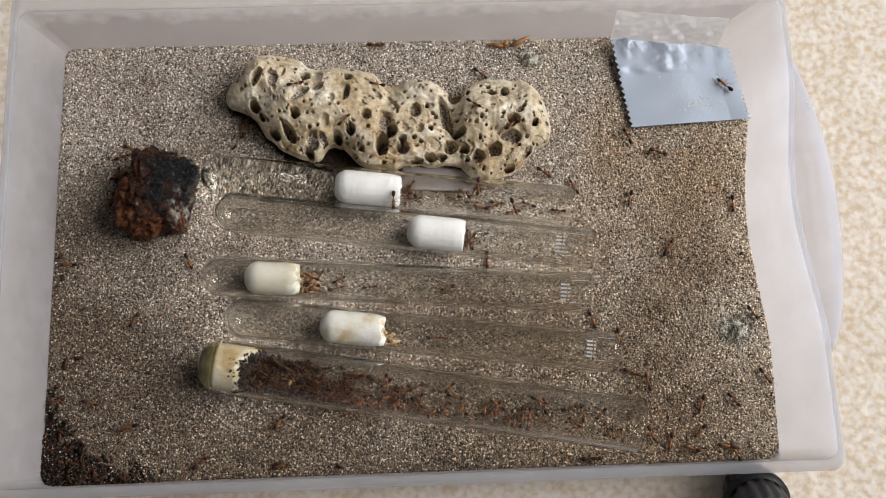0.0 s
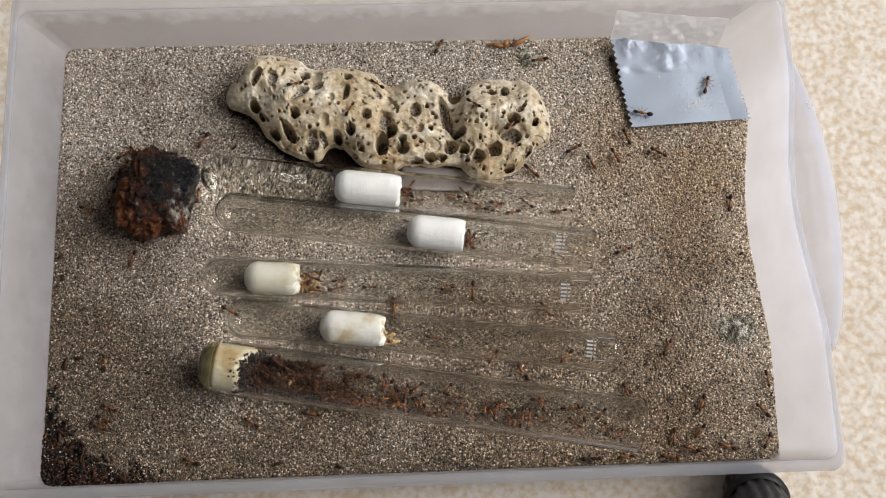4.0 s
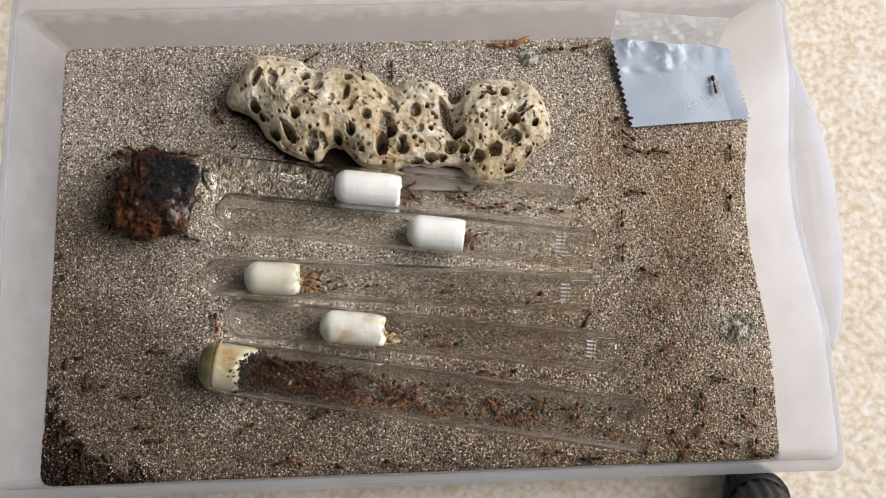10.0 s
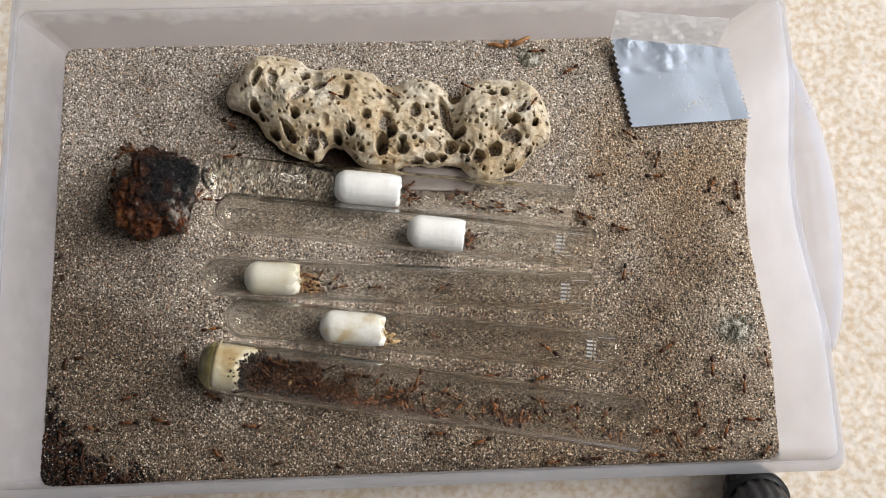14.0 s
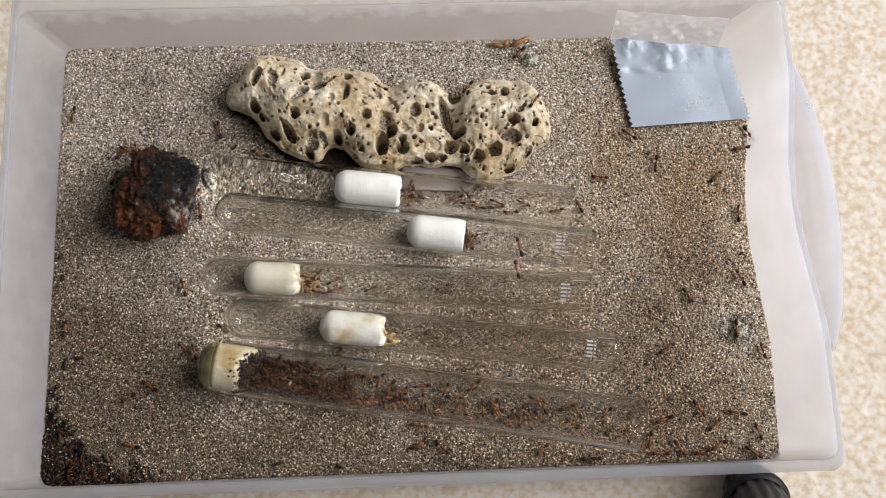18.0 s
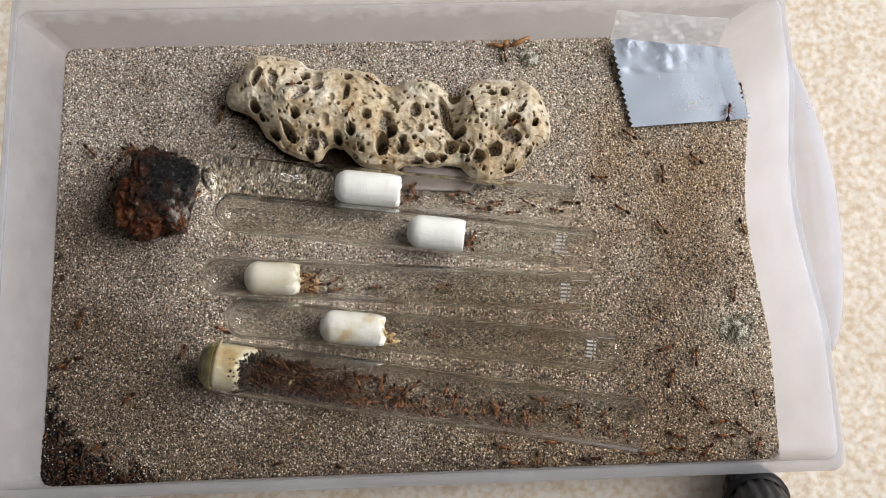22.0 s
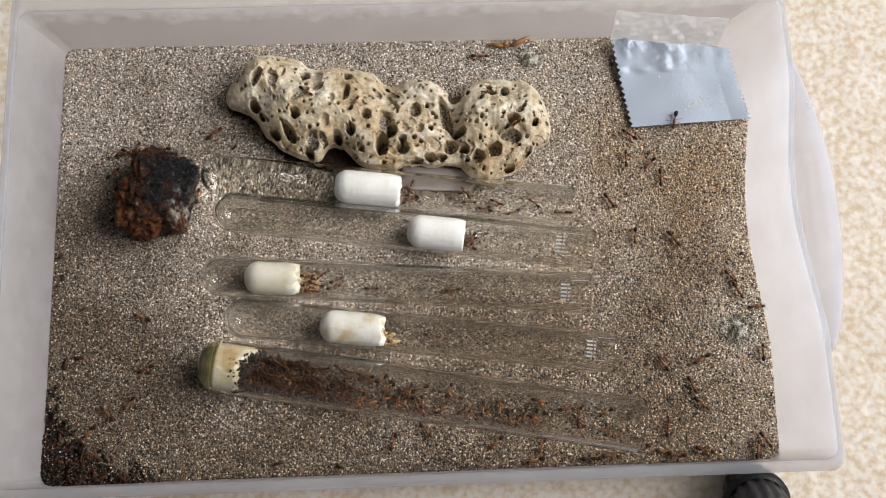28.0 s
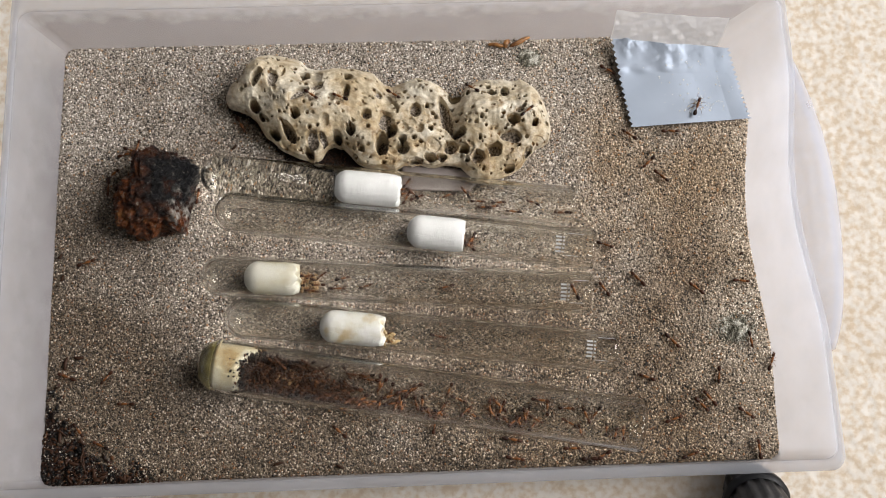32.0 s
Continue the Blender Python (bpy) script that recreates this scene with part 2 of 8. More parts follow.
def packed_sand():
    m, nt, b = base_material("packed_sand")
    col = ramp(nt, noise_tex(nt, 1300, 2), [(0.36, (0.065, 0.053, 0.042)), (0.46, (0.24, 0.20, 0.16)), (0.56, (0.42, 0.365, 0.30)), (0.66, (0.68, 0.62, 0.55))])
    nt.links.new(dirt_and_shade(nt, col), b.inputs["Base Color"])
    b.inputs["Roughness"].default_value = 0.8
    bump(nt, b, noise_tex(nt, 1300, 5), 0.6, 0.0006)
    return m


M_SAND, M_GRAIN = packed_sand(), sand_material()


def limestone():
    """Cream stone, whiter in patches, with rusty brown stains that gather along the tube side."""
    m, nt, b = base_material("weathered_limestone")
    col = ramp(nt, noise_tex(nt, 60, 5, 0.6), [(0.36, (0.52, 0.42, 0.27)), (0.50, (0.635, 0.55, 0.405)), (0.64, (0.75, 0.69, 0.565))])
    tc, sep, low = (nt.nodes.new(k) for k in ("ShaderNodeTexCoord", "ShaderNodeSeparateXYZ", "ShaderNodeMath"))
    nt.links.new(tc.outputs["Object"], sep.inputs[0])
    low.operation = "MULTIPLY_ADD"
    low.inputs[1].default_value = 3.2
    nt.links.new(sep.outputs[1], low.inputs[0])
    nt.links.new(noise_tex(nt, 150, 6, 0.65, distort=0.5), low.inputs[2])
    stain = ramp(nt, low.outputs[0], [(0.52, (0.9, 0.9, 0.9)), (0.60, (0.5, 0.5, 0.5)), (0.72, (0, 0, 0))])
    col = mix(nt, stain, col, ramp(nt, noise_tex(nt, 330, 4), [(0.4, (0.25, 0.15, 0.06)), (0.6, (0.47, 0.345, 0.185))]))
    col = mix(nt, 0.45, col, ramp(nt, noise_tex(nt, 520, 3), [(0.34, (0.3, 0.26, 0.2)), (0.6, (1, 1, 1))]), "MULTIPLY")
    nt.links.new(col, b.inputs["Base Color"])
    b.inputs["Roughness"].default_value, b.inputs["Specular IOR Level"].default_value = 0.5, 0.4
    bump(nt, b, noise_tex(nt, 800, 5), 0.7, 0.0005)
    return m


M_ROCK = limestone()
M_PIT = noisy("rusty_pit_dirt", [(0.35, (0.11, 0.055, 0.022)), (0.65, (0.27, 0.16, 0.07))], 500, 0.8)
M_FOIL = noisy("foil", [(0.3, (0.32, 0.365, 0.43)), (0.7, (0.36, 0.40, 0.465))], 40, 0.52, 60, 0.0002, 0.2, metallic=0.7)
M_FILM = milky("clear_film", (0.98, 0.975, 0.965), 0.26, 0.6, 0.06)
M_GROOVED = noisy("worn_grey_rubber", [(0.3, (0.022, 0.021, 0.021)), (0.7, (0.045, 0.043, 0.041))], 200, 0.4, 900, 0.0002, spec=0.4)
M_FLAKE = island_material("dry_husk", [(0.0, (0.014, 0.008, 0.005)), (0.3, (0.036, 0.015, 0.007)), (0.55, (0.085, 0.032, 0.012)), (0.80, (0.19, 0.075, 0.024)), (0.96, (0.30, 0.24, 0.17))], 0.5, 0.2)
M_WASTE = island_material("dark_nest_waste", [(0.0, (0.004, 0.0035, 0.003)), (0.35, (0.012, 0.006, 0.004)), (0.65, (0.034, 0.013, 0.006)), (0.92, (0.085, 0.033, 0.012))], 0.4, 0.3)
M_BLACK = noisy("black_rubber", [(0.3, (0.008, 0.008, 0.009)), (0.7, (0.014, 0.014, 0.015))], 200, 0.45, 900, 0.0002, spec=0.25)

# ---------------------------------------------------------------- room
def box_bm(x0, x1, y0, y1, z0, z1):
    bm = bmesh.new()
    bmesh.ops.create_cube(bm, size=1, matrix=Matrix.Translation(((x0 + x1) / 2, (y0 + y1) / 2, (z0 + z1) / 2))
                          @ Matrix.Diagonal((x1 - x0, y1 - y0, z1 - z0, 1)))
    return bm


def join_boxes(*dims):
    bm = bmesh.new()
    for x0, x1, y0, y1, z0, z1 in dims:
        bmesh.ops.create_cube(bm, size=1, matrix=Matrix.Translation(((x0 + x1) / 2, (y0 + y1) / 2, (z0 + z1) / 2))
                              @ Matrix.Diagonal((x1 - x0, y1 - y0, z1 - z0, 1)))
    return bm


RX0, RX1, RY0, RY1, RZ = -2.0, WIN_X, -1.4, 1.6, 2.4
tagged(part("floor", box_bm(RX0 - 0.1, RX1 + 0.1, RY0 - 0.1, RY1 + 0.1, -0.05, -0.003), M_CARPET, None, smooth=False),
       "beige mottled carpet under the plastic tray", "floor", kind="structure")
tagged(part("ceiling", box_bm(RX0 - 0.1, RX1 + 0.1, RY0 - 0.1, RY1 + 0.1, RZ, RZ + 0.1), M_CEIL, None, smooth=False),
       "plain white ceiling of the room", "ceiling", kind="structure")
for nm, dims in (("wall_west", (RX0 - 0.1, RX0, RY0, RY1, -0.003, RZ)), ("wall_north", (RX0 - 0.1, RX1 + 0.1, RY1, RY1 + 0.1, -0.003, RZ)),
                 ("wall_south", (RX0 - 0.1, RX1 + 0.1, RY0 - 0.1, RY0, -0.003, RZ))):
    tagged(part(nm, box_bm(*dims), M_WALL, None, smooth=False), "plain off-white painted plaster room wall", "wall", kind="structure")
wy0, wy1, wz0, wz1 = WIN_Y - WIN_W / 2, WIN_Y + WIN_W / 2, WIN_Z - WIN_H / 2, WIN_Z + WIN_H / 2
tagged(part("wall_east", join_boxes((RX1, RX1 + 0.1, RY0, wy0, -0.003, RZ), (RX1, RX1 + 0.1, wy1, RY1, -0.003, RZ),
                                    (RX1, RX1 + 0.1, wy0, wy1, -0.003, wz0), (RX1, RX1 + 0.1, wy0, wy1, wz1, RZ)), M_WALL, None, smooth=False),
       "off-white painted wall with a window opening", "wall", kind="structure")
win = tagged(part("window_1", join_boxes((RX1 + 0.03, RX1 + 0.07, wy0, wy0 + 0.05, wz0, wz1), (RX1 + 0.03, RX1 + 0.07, wy1 - 0.05, wy1, wz0, wz1),
                                         (RX1 + 0.03, RX1 + 0.07, wy0 + 0.05, wy1 - 0.05, wz0, wz0 + 0.05),
                                         (RX1 + 0.03, RX1 + 0.07, wy0 + 0.05, wy1 - 0.05, wz1 - 0.05, wz1)), M_FRAME, None, smooth=False),
             "white painted window frame letting in daylight", "window", kind="structure")

# carpet pile: a low, soft, mottled surface round the tray
def carpet_pile():
    m, nt, b = base_material("carpet_pile")
    col = ramp(nt, noise_tex(nt, 360, 3, 0.5), [(0.36, (0.59, 0.485, 0.37)), (0.46, (0.655, 0.57, 0.465)), (0.53, (0.68, 0.615, 0.535)), (0.62, (0.715, 0.665, 0.60))])
    col = mix(nt, 0.5, col, ramp(nt, noise_tex(nt, 45, 3), [(0.35, (0.86, 0.83, 0.79)), (0.65, (1.0, 1.0, 1.0))]), "MULTIPLY")
    nt.links.new(col, b.inputs["Base Color"])
    b.inputs["Roughness"].default_value, b.inputs["Specular IOR Level"].default_value = 1.0, 0.05
    rng = np.random.RandomState(5)
    step = 0.0008
    gx, gy = np.arange(-0.21, 0.225, step), np.arange(-0.14, 0.13, step)
    X, Y = np.meshgrid(gx, gy)
    Z = -0.0022 + 0.00016 * smooth_noise(X + 1, Y + 1, 61, 0.0026) + 0.00012 * smooth_noise(X + 1, Y + 1, 62, 0.0013) + rng.uniform(-1, 1, X.shape) * 0.00003
    idx = np.arange(X.size).reshape(X.shape)
    f = np.stack([idx[:-1, :-1], idx[:-1, 1:], idx[1:, 1:], idx[1:, :-1]], 2)
    cx, cy = X[:-1, :-1], Y[:-1, :-1]
    f = f[(cx < -0.135) | (cx > 0.105) | (cy < -0.074) | (cy > 0.075)]
    me = bpy.data.meshes.new("carpet_pile")
    me.from_pydata(np.stack([X, Y, Z], 2).reshape(-1, 3).tolist(), [], f.reshape(-1, 4).tolist())
    me.polygons.foreach_set("use_smooth", [True] * len(me.polygons))
    me.materials.append(m)
    tagged(new("carpet_pile", me), "short cream and tan mottled carpet pile", "carpet", kind="stuff")


carpet_pile()

# ---------------------------------------------------------------- the tray
TURN = 1.3                      # degrees the tray is turned on the carpet
X_LEFT, Y_BACK, Y_FRONT = -154.8, 89.1, -89.2
SKEW = 4.0


def grip(y):
    """How far the front panel dips in where fingers reach for the handle."""
    t = min(max((y + 44.0) / 106.0, 0), 1)
    return 5.3 * math.sin(math.pi * t) ** 1.4 * (1 if 0 < t < 1 else 0)


def corner_cut(y):
    """The far corner beside the handle is broadly rounded low down."""
    t = min(max((y - 50.0) / 34.0, 0.0), 1.0)
    return 11.0 * t * t * (3 - 2 * t)


def lean(x, y, k):
    """The front panel's rim runs a little inwards towards the far side."""
    return x - k * 5.2 * min(max((y - Y_FRONT) / (Y_BACK - Y_FRONT), 0), 1.1) * max(x, 0) / 130


def askew(x, y):
    """The tray's near side runs a little out of square."""
    return SKEW * (x - X_LEFT) / 281 * min(max((Y_BACK - y) / (Y_BACK - Y_FRONT), 0), 1)


def tray_loop(z, grow=0.0, corner=5.0, n=8):
    """Plan of the tray's wall at height z (mm), grown outwards; anticlockwise."""
    k = (z - SAND_Z) / (RIM_Z - SAND_Z)
    wide = max(grow - 1.0, 0)
    xl, yb, yf = X_LEFT - 9.8 * k - grow + 0.4 * wide, Y_BACK + 3.8 * k + grow + 5.5 * wide, Y_FRONT - 1.8 * k - grow
    xr = 127.2 + 13.0 * k + grow - 0.65 * wide
    pts = []
    rr = corner + max(grow, 0)
    for cx, cy, a0, r in ((xl + rr, yf + rr, 180, rr), (xr - 5, yf + 5, 270, 5), (xr - rr, yb - rr, 0, rr), (xl + rr, yb - rr, 90, rr)):
        if a0 == 0:
            for i in range(1, 40):
                y = yf + 5 + (yb - yf - 5 - r) * i / 40
                pts.append((xr - grip(y) - corner_cut(y) * max(0.0, 1 - k), y))
        for i in range(n + 1):
            a = radians(a0 + 90 * i / n)
            cut = corner_cut(yb - r) * max(0.0, 1 - k) if a0 == 0 else 0.0
            pts.append((cx - cut + r * math.cos(a), cy + r * math.sin(a)))
    return [(lean(x, y, k) * MM, (y + askew(x, y)) * MM, z * MM) for x, y in pts]


def loft(name, loops, material, parent, label="", close=False, sides=None):
    """Skins loops of one plan; sides: the stretch of their points to skin."""
    v, f, n = [], [], len(loops[0])
    for lp in loops:
        v += lp
    idx = list(range(len(loops))) + ([0] if close else [])
    for a, b in zip(idx, idx[1:]):
        for i in sides or range(n):
            j = (i + 1) % n
            f.append((a * n + i, a * n + j, b * n + j, b * n + i))
    used = sorted({i for q in f for i in q})
    at = {i: k for k, i in enumerate(used)}
    return mesh_object(name, [v[i] for i in used], [tuple(at[i] for i in q) for q in f], material, parent, True, label)


LIP_Y = [-51.5, -46.0, -40.0, -33.0, -23.1, -12.0, -1.5, 12.0, 25.1, 37.0, 47.8, 57.5, 66.3]
LIP_X = [142.6, 144.7, 146.4, 147.7, 148.8, 149.5, 149.7, 149.4, 148.1, 146.2, 143.6, 140.9, 137.8]    # outer line of the bowed handle, mm


def storage_tray():
    tray = tagged(new("storage_tray"), "frosted clear plastic storage tray on beige carpet", "plastic tray")
    tray.matrix_world = pose(0, 0, 0, 0, 0, TURN)
    walls = [tray_loop(2.6, -1.8, 4.5), tray_loop(4, -0.6), tray_loop(SAND_Z), tray_loop(28), tray_loop(RIM_Z - 0.8)]
    n = len(walls[0])
    loft("near_wall", walls, M_PLASTIC, tray, sides=range(4, 13))
    loft("inner_wall", walls, M_PLASTIC, tray, sides=[*range(13, n), *range(4)])
    # a dull dusty coat clings to the far and closed-end walls above the sand
    coat = [tray_loop(z, -0.25, 4.8) for z in (SAND_Z - 1.5, SAND_Z + 6, 24.0, 30.0, 38.0)]
    loft("dust_coat", coat, M_COAT, tray, "dull brownish dust on the wall", sides=range(65, 71))
    loft("dust_coat", coat, M_COAT_LOW, tray, "dull brownish dust on the wall", sides=[*range(71, n), *range(3)])
    loft("outer_wall", [tray_loop(RIM_Z - 1.2, 1.0), tray_loop(28, 1.0), tray_loop(SAND_Z, 1.0), tray_loop(4, 0.4), tray_loop(1.6, -0.6), tray_loop(0.5, -2.5, 4.5)], M_SKIN, tray,
         "clear glossy outer face of the plastic wall")
    lp = [tuple(p) for p in tray_loop(1.0, -2.3, 4.5)]
    top = lp + [(x, y, 0.0024) for x, y, _ in lp]
    n = len(lp)
    mesh_object("tray_base", top, [tuple(range(n))[::-1], tuple(range(n, 2 * n))] + [(i, (i + 1) % n, n + (i + 1) % n, n + i) for i in range(n)],
                M_PLASTIC, tray, False)
    rim = [tray_loop(RIM_Z - 0.6, -0.2), tray_loop(RIM_Z + 0.1, 0.1), tray_loop(RIM_Z + 0.4, 1.0), tray_loop(RIM_Z + 0.1, 3.4), tray_loop(RIM_Z - 0.6, 4.0),
                 tray_loop(RIM_Z - 3.6, 4.0), tray_loop(RIM_Z - 3.6, 3.2), tray_loop(RIM_Z - 1.0, 3.0), tray_loop(RIM_Z - 1.0, 1.2)]
    loft("near_rim", rim, M_RIM, tray, "glossy rolled plastic rim", True, sides=range(4, 13))
    loft("rim", rim, M_RIM, tray, "glossy rolled plastic rim", True, sides=[*range(13, n), *range(4)])
    # handle lip: a bowed tongue of plastic standing out from the front panel
    v, f, m = [], [], 36
    for i in range(m + 1):
        t = i / m
        y = -50.5 + 116.8 * t
        xi = lean(127.2 + 13.0 - grip(y) + 1.6, y, 1.0)
        xo = max(xi + 0.3, float(np.interp(y, LIP_Y, LIP_X)))
        for x, z in ((xi, 38.6), (xo - 0.8, 38.9), (xo, 38.2), (xo, 30.0), (xo - 1.0, 30.0), (xo - 1.2, 37.4), (xi, 37.4)):
            v.append((x * MM, (y + askew(x, y)) * MM, z * MM))
    for i in range(m):
        for k in range(7):
            a, b = i * 7 + k, i * 7 + (k + 1) % 7
            f.append((a, b, b + 7, a + 7))
    f += [tuple(range(7))[::-1], tuple(range(m * 7, m * 7 + 7))]
    mesh_object("handle_lip", v, f, M_LIP, tray, True, "bowed clear pull handle")
    for o in tray.children:
        if not o.name.startswith(("tray_base", "near_")):
            o.visible_shadow = False
    return tray


storage_tray()


# ---------------------------------------------------------------- sand
def sand_height(x, y):
    """Top of the sand in mm over the tray's plan (mm)."""
    z = SAND_Z + 0.5 * smooth_noise(x + 300, y + 300, 3, 38) + 0.25 * smooth_noise(x + 300, y + 300, 4, 11)
    return z


def sand_bed():
    nx, ny = 150, 100
    v, f = [], []
    for j in range(ny + 1):
        y = Y_FRONT + 0.4 + (Y_BACK - Y_FRONT - 0.8) * j / ny
        x1 = 126.9 - grip(y) - corner_cut(y)
        for i in range(nx + 1):
            x = X_LEFT + 0.3 + (x1 - X_LEFT - 0.3) * i / nx
            v.append((x * MM, (y + askew(x, y)) * MM, float(sand_height(x, y)) * MM - 0.0002))
    for j in range(ny):
        for i in range(nx):
            a = j * (nx + 1) + i
            f.append((a, a + 1, a + nx + 2, a + nx + 1))
    edge = [i for i in range(nx + 1)] + [(j + 1) * (nx + 1) + nx for j in range(ny)] \
        + [ny * (nx + 1) + i for i in range(nx - 1, -1, -1)] + [j * (nx + 1) for j in range(ny - 1, 0, -1)]
    k0 = len(v)
    for e in edge:
        x, y, _ = v[e]
        v.append((x, y, 0.0031))
    n = len(edge)
    for i in range(n):
        f.append((edge[(i + 1) % n], edge[i], k0 + i, k0 + (i + 1) % n))
    f.append(tuple(range(k0, k0 + n))[::-1])
    ob = tagged(mesh_object("sand", v, f, M_SAND), "layer of coarse grey-tan sand in the tray", "sand", kind="stuff")
    ob.matrix_world = pose(0, 0, 0, 0, 0, TURN)
    rng = np.random.RandomState(11)
    n = 165000
    x, y = rng.uniform(X_LEFT + 0.3, 128, n), rng.uniform(Y_FRONT + 0.3, Y_BACK - 0.3, n)
    keep = x < 127.0 - np.array([grip(t) + corner_cut(t) for t in y])
    x, y = x[keep], y[keep]
    size = rng.uniform(0.25, 0.57, len(x))
    y = y + SKEW * (x - X_LEFT) / 281 * (Y_BACK - y) / (Y_BACK - Y_FRONT)
    z = sand_height(x, y) - 0.25 + rng.uniform(-0.15, 0.15, len(x))
    m4 = scatter_mats(np.column_stack([x, y, z]) * MM, size * MM, rng)
    g = tagged(island_mesh("sand_grains", OCTA_V, OCTA_F, m4, M_GRAIN), "loose quartz sand grains, grey, tan and white", "sand", kind="stuff")
    g.matrix_world = pose(0, 0, 0, 0, 0, TURN)


sand_bed()


# ---------------------------------------------------------------- porous rock
ROCK_TX = [-87.9, -87.3, -85.4, -81.8, -78.8, -74.8, -70.2, -65.5, -57.4, -55.0, -51.6, -44.7, -38.9, -33.1, -28.5, -23.9, -20.4, -14.7, -10.1, -5.5, -2.1, 1.4, 3.7, 6.9, 9.2, 12.9, 17.5, 23.2, 27.8, 31.3, 34.7, 38.0, 40.7, 42.4, 43.4]
ROCK_TY = [61.0, 62.9, 66.8, 69.0, 74.2, 77.6, 78.6, 77.9, 76.2, 73.7, 73.0, 73.7, 73.0, 72.0, 70.8, 67.3, 66.1, 68.1, 69.3, 68.1, 66.4, 63.9, 61.5, 61.5, 65.4, 67.8, 69.0, 69.3, 68.3, 69.3, 67.6, 63.9, 58.8, 54.0, 47.5]
ROCK_BX = [-87.9, -86.6, -79.0, -74.9, -71.3, -64.3, -57.4, -50.2, -48.4, -46.7, -43.5, -40.1, -36.9, -34.3, -32.5, -25.7, -19.0, -15.6, -8.8, -3.2, 3.6, 7.0, 9.9, 13.7, 18.2, 23.9, 28.4, 31.1, 33.5, 36.7, 39.9, 42.2, 43.4]
ROCK_BY = [60.8, 57.6, 55.2, 51.4, 45.6, 39.4, 36.3, 35.2, 36.3, 39.7, 41.8, 40.8, 37.5, 34.4, 33.5, 31.6, 31.8, 33.5, 33.7, 32.6, 33.0, 32.8, 30.0, 27.6, 26.9, 28.6, 30.7, 32.8, 36.3, 39.7, 41.3, 42.7, 47.0]
HOLES_A = [(-74.1, 66.7, 2.0, 4.2, -20, 6), (-68.0, 66.2, 2.7, 3.5, 0, 3), (-64.0, 68.6, 0.9, 2.3, -15, 2.5), (-55.0, 67.9, 2.2, 1.9, 0, 7), (-57.0, 59.1, 5.0, 2.1, 35, 3.2), (-50.3, 62.6, 2.7, 1.9, 20, 3), (-75.0, 55.7, 2.0, 3.5, 30, 16), (-71.9, 50.8, 1.1, 2.1, 25, 16), (-58.3, 51.2, 2.0, 2.5, 0, 14), (-66.6, 44.2, 3.1, 1.6, -45, 16), (-61.0, 44.4, 2.0, 4.4, 30, 9), (-51.6, 41.1, 2.7, 3.9, 10, 3.6), (-47.4, 41.1, 1.6, 3.0, 25, 4.5), (-53.2, 37.2, 1.6, 2.5, 35, 14), (-43.1, 34.0, 5.6, 6.5, 0, 18), (-41.8, 43.2, 1.8, 2.5, 15, 16)]
HOLES_B = [(-36.5, 44.9, 1.8, 2.3, 0, 16), (-30.4, 51.2, 2.2, 2.5, 0, 5), (-38.6, 60.2, 1.4, 3.7, -15, 3.5), (-26.0, 60.2, 1.8, 1.6, 0, 3), (-38.1, 67.2, 1.8, 1.4, 0, 6), (-23.2, 49.1, 2.7, 4.6, -10, 3.6), (-24.3, 40.0, 2.7, 4.4, 0, 14), (-20.5, 44.9, 2.2, 2.8, 0, 10), (-16.0, 41.8, 1.6, 1.4, 0, 14), (-15.9, 38.3, 2.7, 2.3, -25, 7), (-11.0, 54.3, 2.5, 3.0, -15, 4.2), (-6.5, 56.0, 0.9, 1.2, 0, 8), (-4.9, 46.1, 1.1, 1.4, 0, 10), (0.9, 52.4, 2.5, 8.3, 18, 5), (6.2, 44.4, 3.1, 2.1, 20, 8), (2.9, 39.1, 3.1, 2.8, 0, 5)]
HOLES_C = [(8.5, 38.3, 2.0, 2.1, 0, 16), (13.7, 35.3, 2.7, 3.0, 0, 5.5), (20.4, 38.3, 3.1, 3.2, 0, 6.5), (9.7, 34.0, 0.9, 0.9, 0, 12), (28.1, 49.6, 2.7, 2.1, -15, 12), (36.6, 48.4, 1.4, 1.9, -10, 14), (26.9, 43.2, 4.5, 2.5, -12, 3.2), (19.3, 61.2, 2.0, 1.2, -20, 9), (24.5, 61.9, 1.8, 2.5, 0, 6), (33.9, 37.6, 1.6, 2.3, -35, 7), (26.1, 30.8, 2.7, 1.2, 15, 10), (4.9, 60.7, 2.9, 3.5, 0, 14), (-4.9, 35.3, 2.7, 1.6, -20, 12), (-0.5, 35.2, 2.0, 1.6, 0, 5), (15.2, 50.3, 0.8, 0.9, 0, 8), (14.7, 42.5, 0.6, 1.2, 0, 8)]
HOLES_D = [(31.5, 48.9, 0.6, 0.6, 0, 6), (18.2, 63.8, 0.9, 0.9, 0, 6), (9.9, 61.4, 0.9, 1.2, 0, 7), (30.4, 53.1, 1.8, 1.2, 20, 2.5), (-11.1, 34.0, 2.7, 1.2, 0, 9), (-15.4, 46.1, 2.0, 2.1, 0, 2), (-9.4, 46.1, 1.8, 2.3, 0, 2.2), (-32.3, 37.6, 1.1, 0.9, 0, 8), (-38.6, 37.2, 0.9, 0.9, 0, 8), (-21.1, 58.6, 0.7, 2.8, 35, 1.6), (-18.8, 55.5, 0.7, 2.1, 30, 1.6), (-44.4, 57.2, 1.6, 2.1, 0, 1.8), (-46.6, 48.4, 1.8, 2.3, 0, 1.6), (-32.3, 55.5, 1.8, 0.9, 10, 1.4), (-43.6, 40.7, 1.4, 2.1, 0, 2.5)]
# holes: x, y, two radii, turn in degrees, depth; millimetres


ROCK_TOP = {}


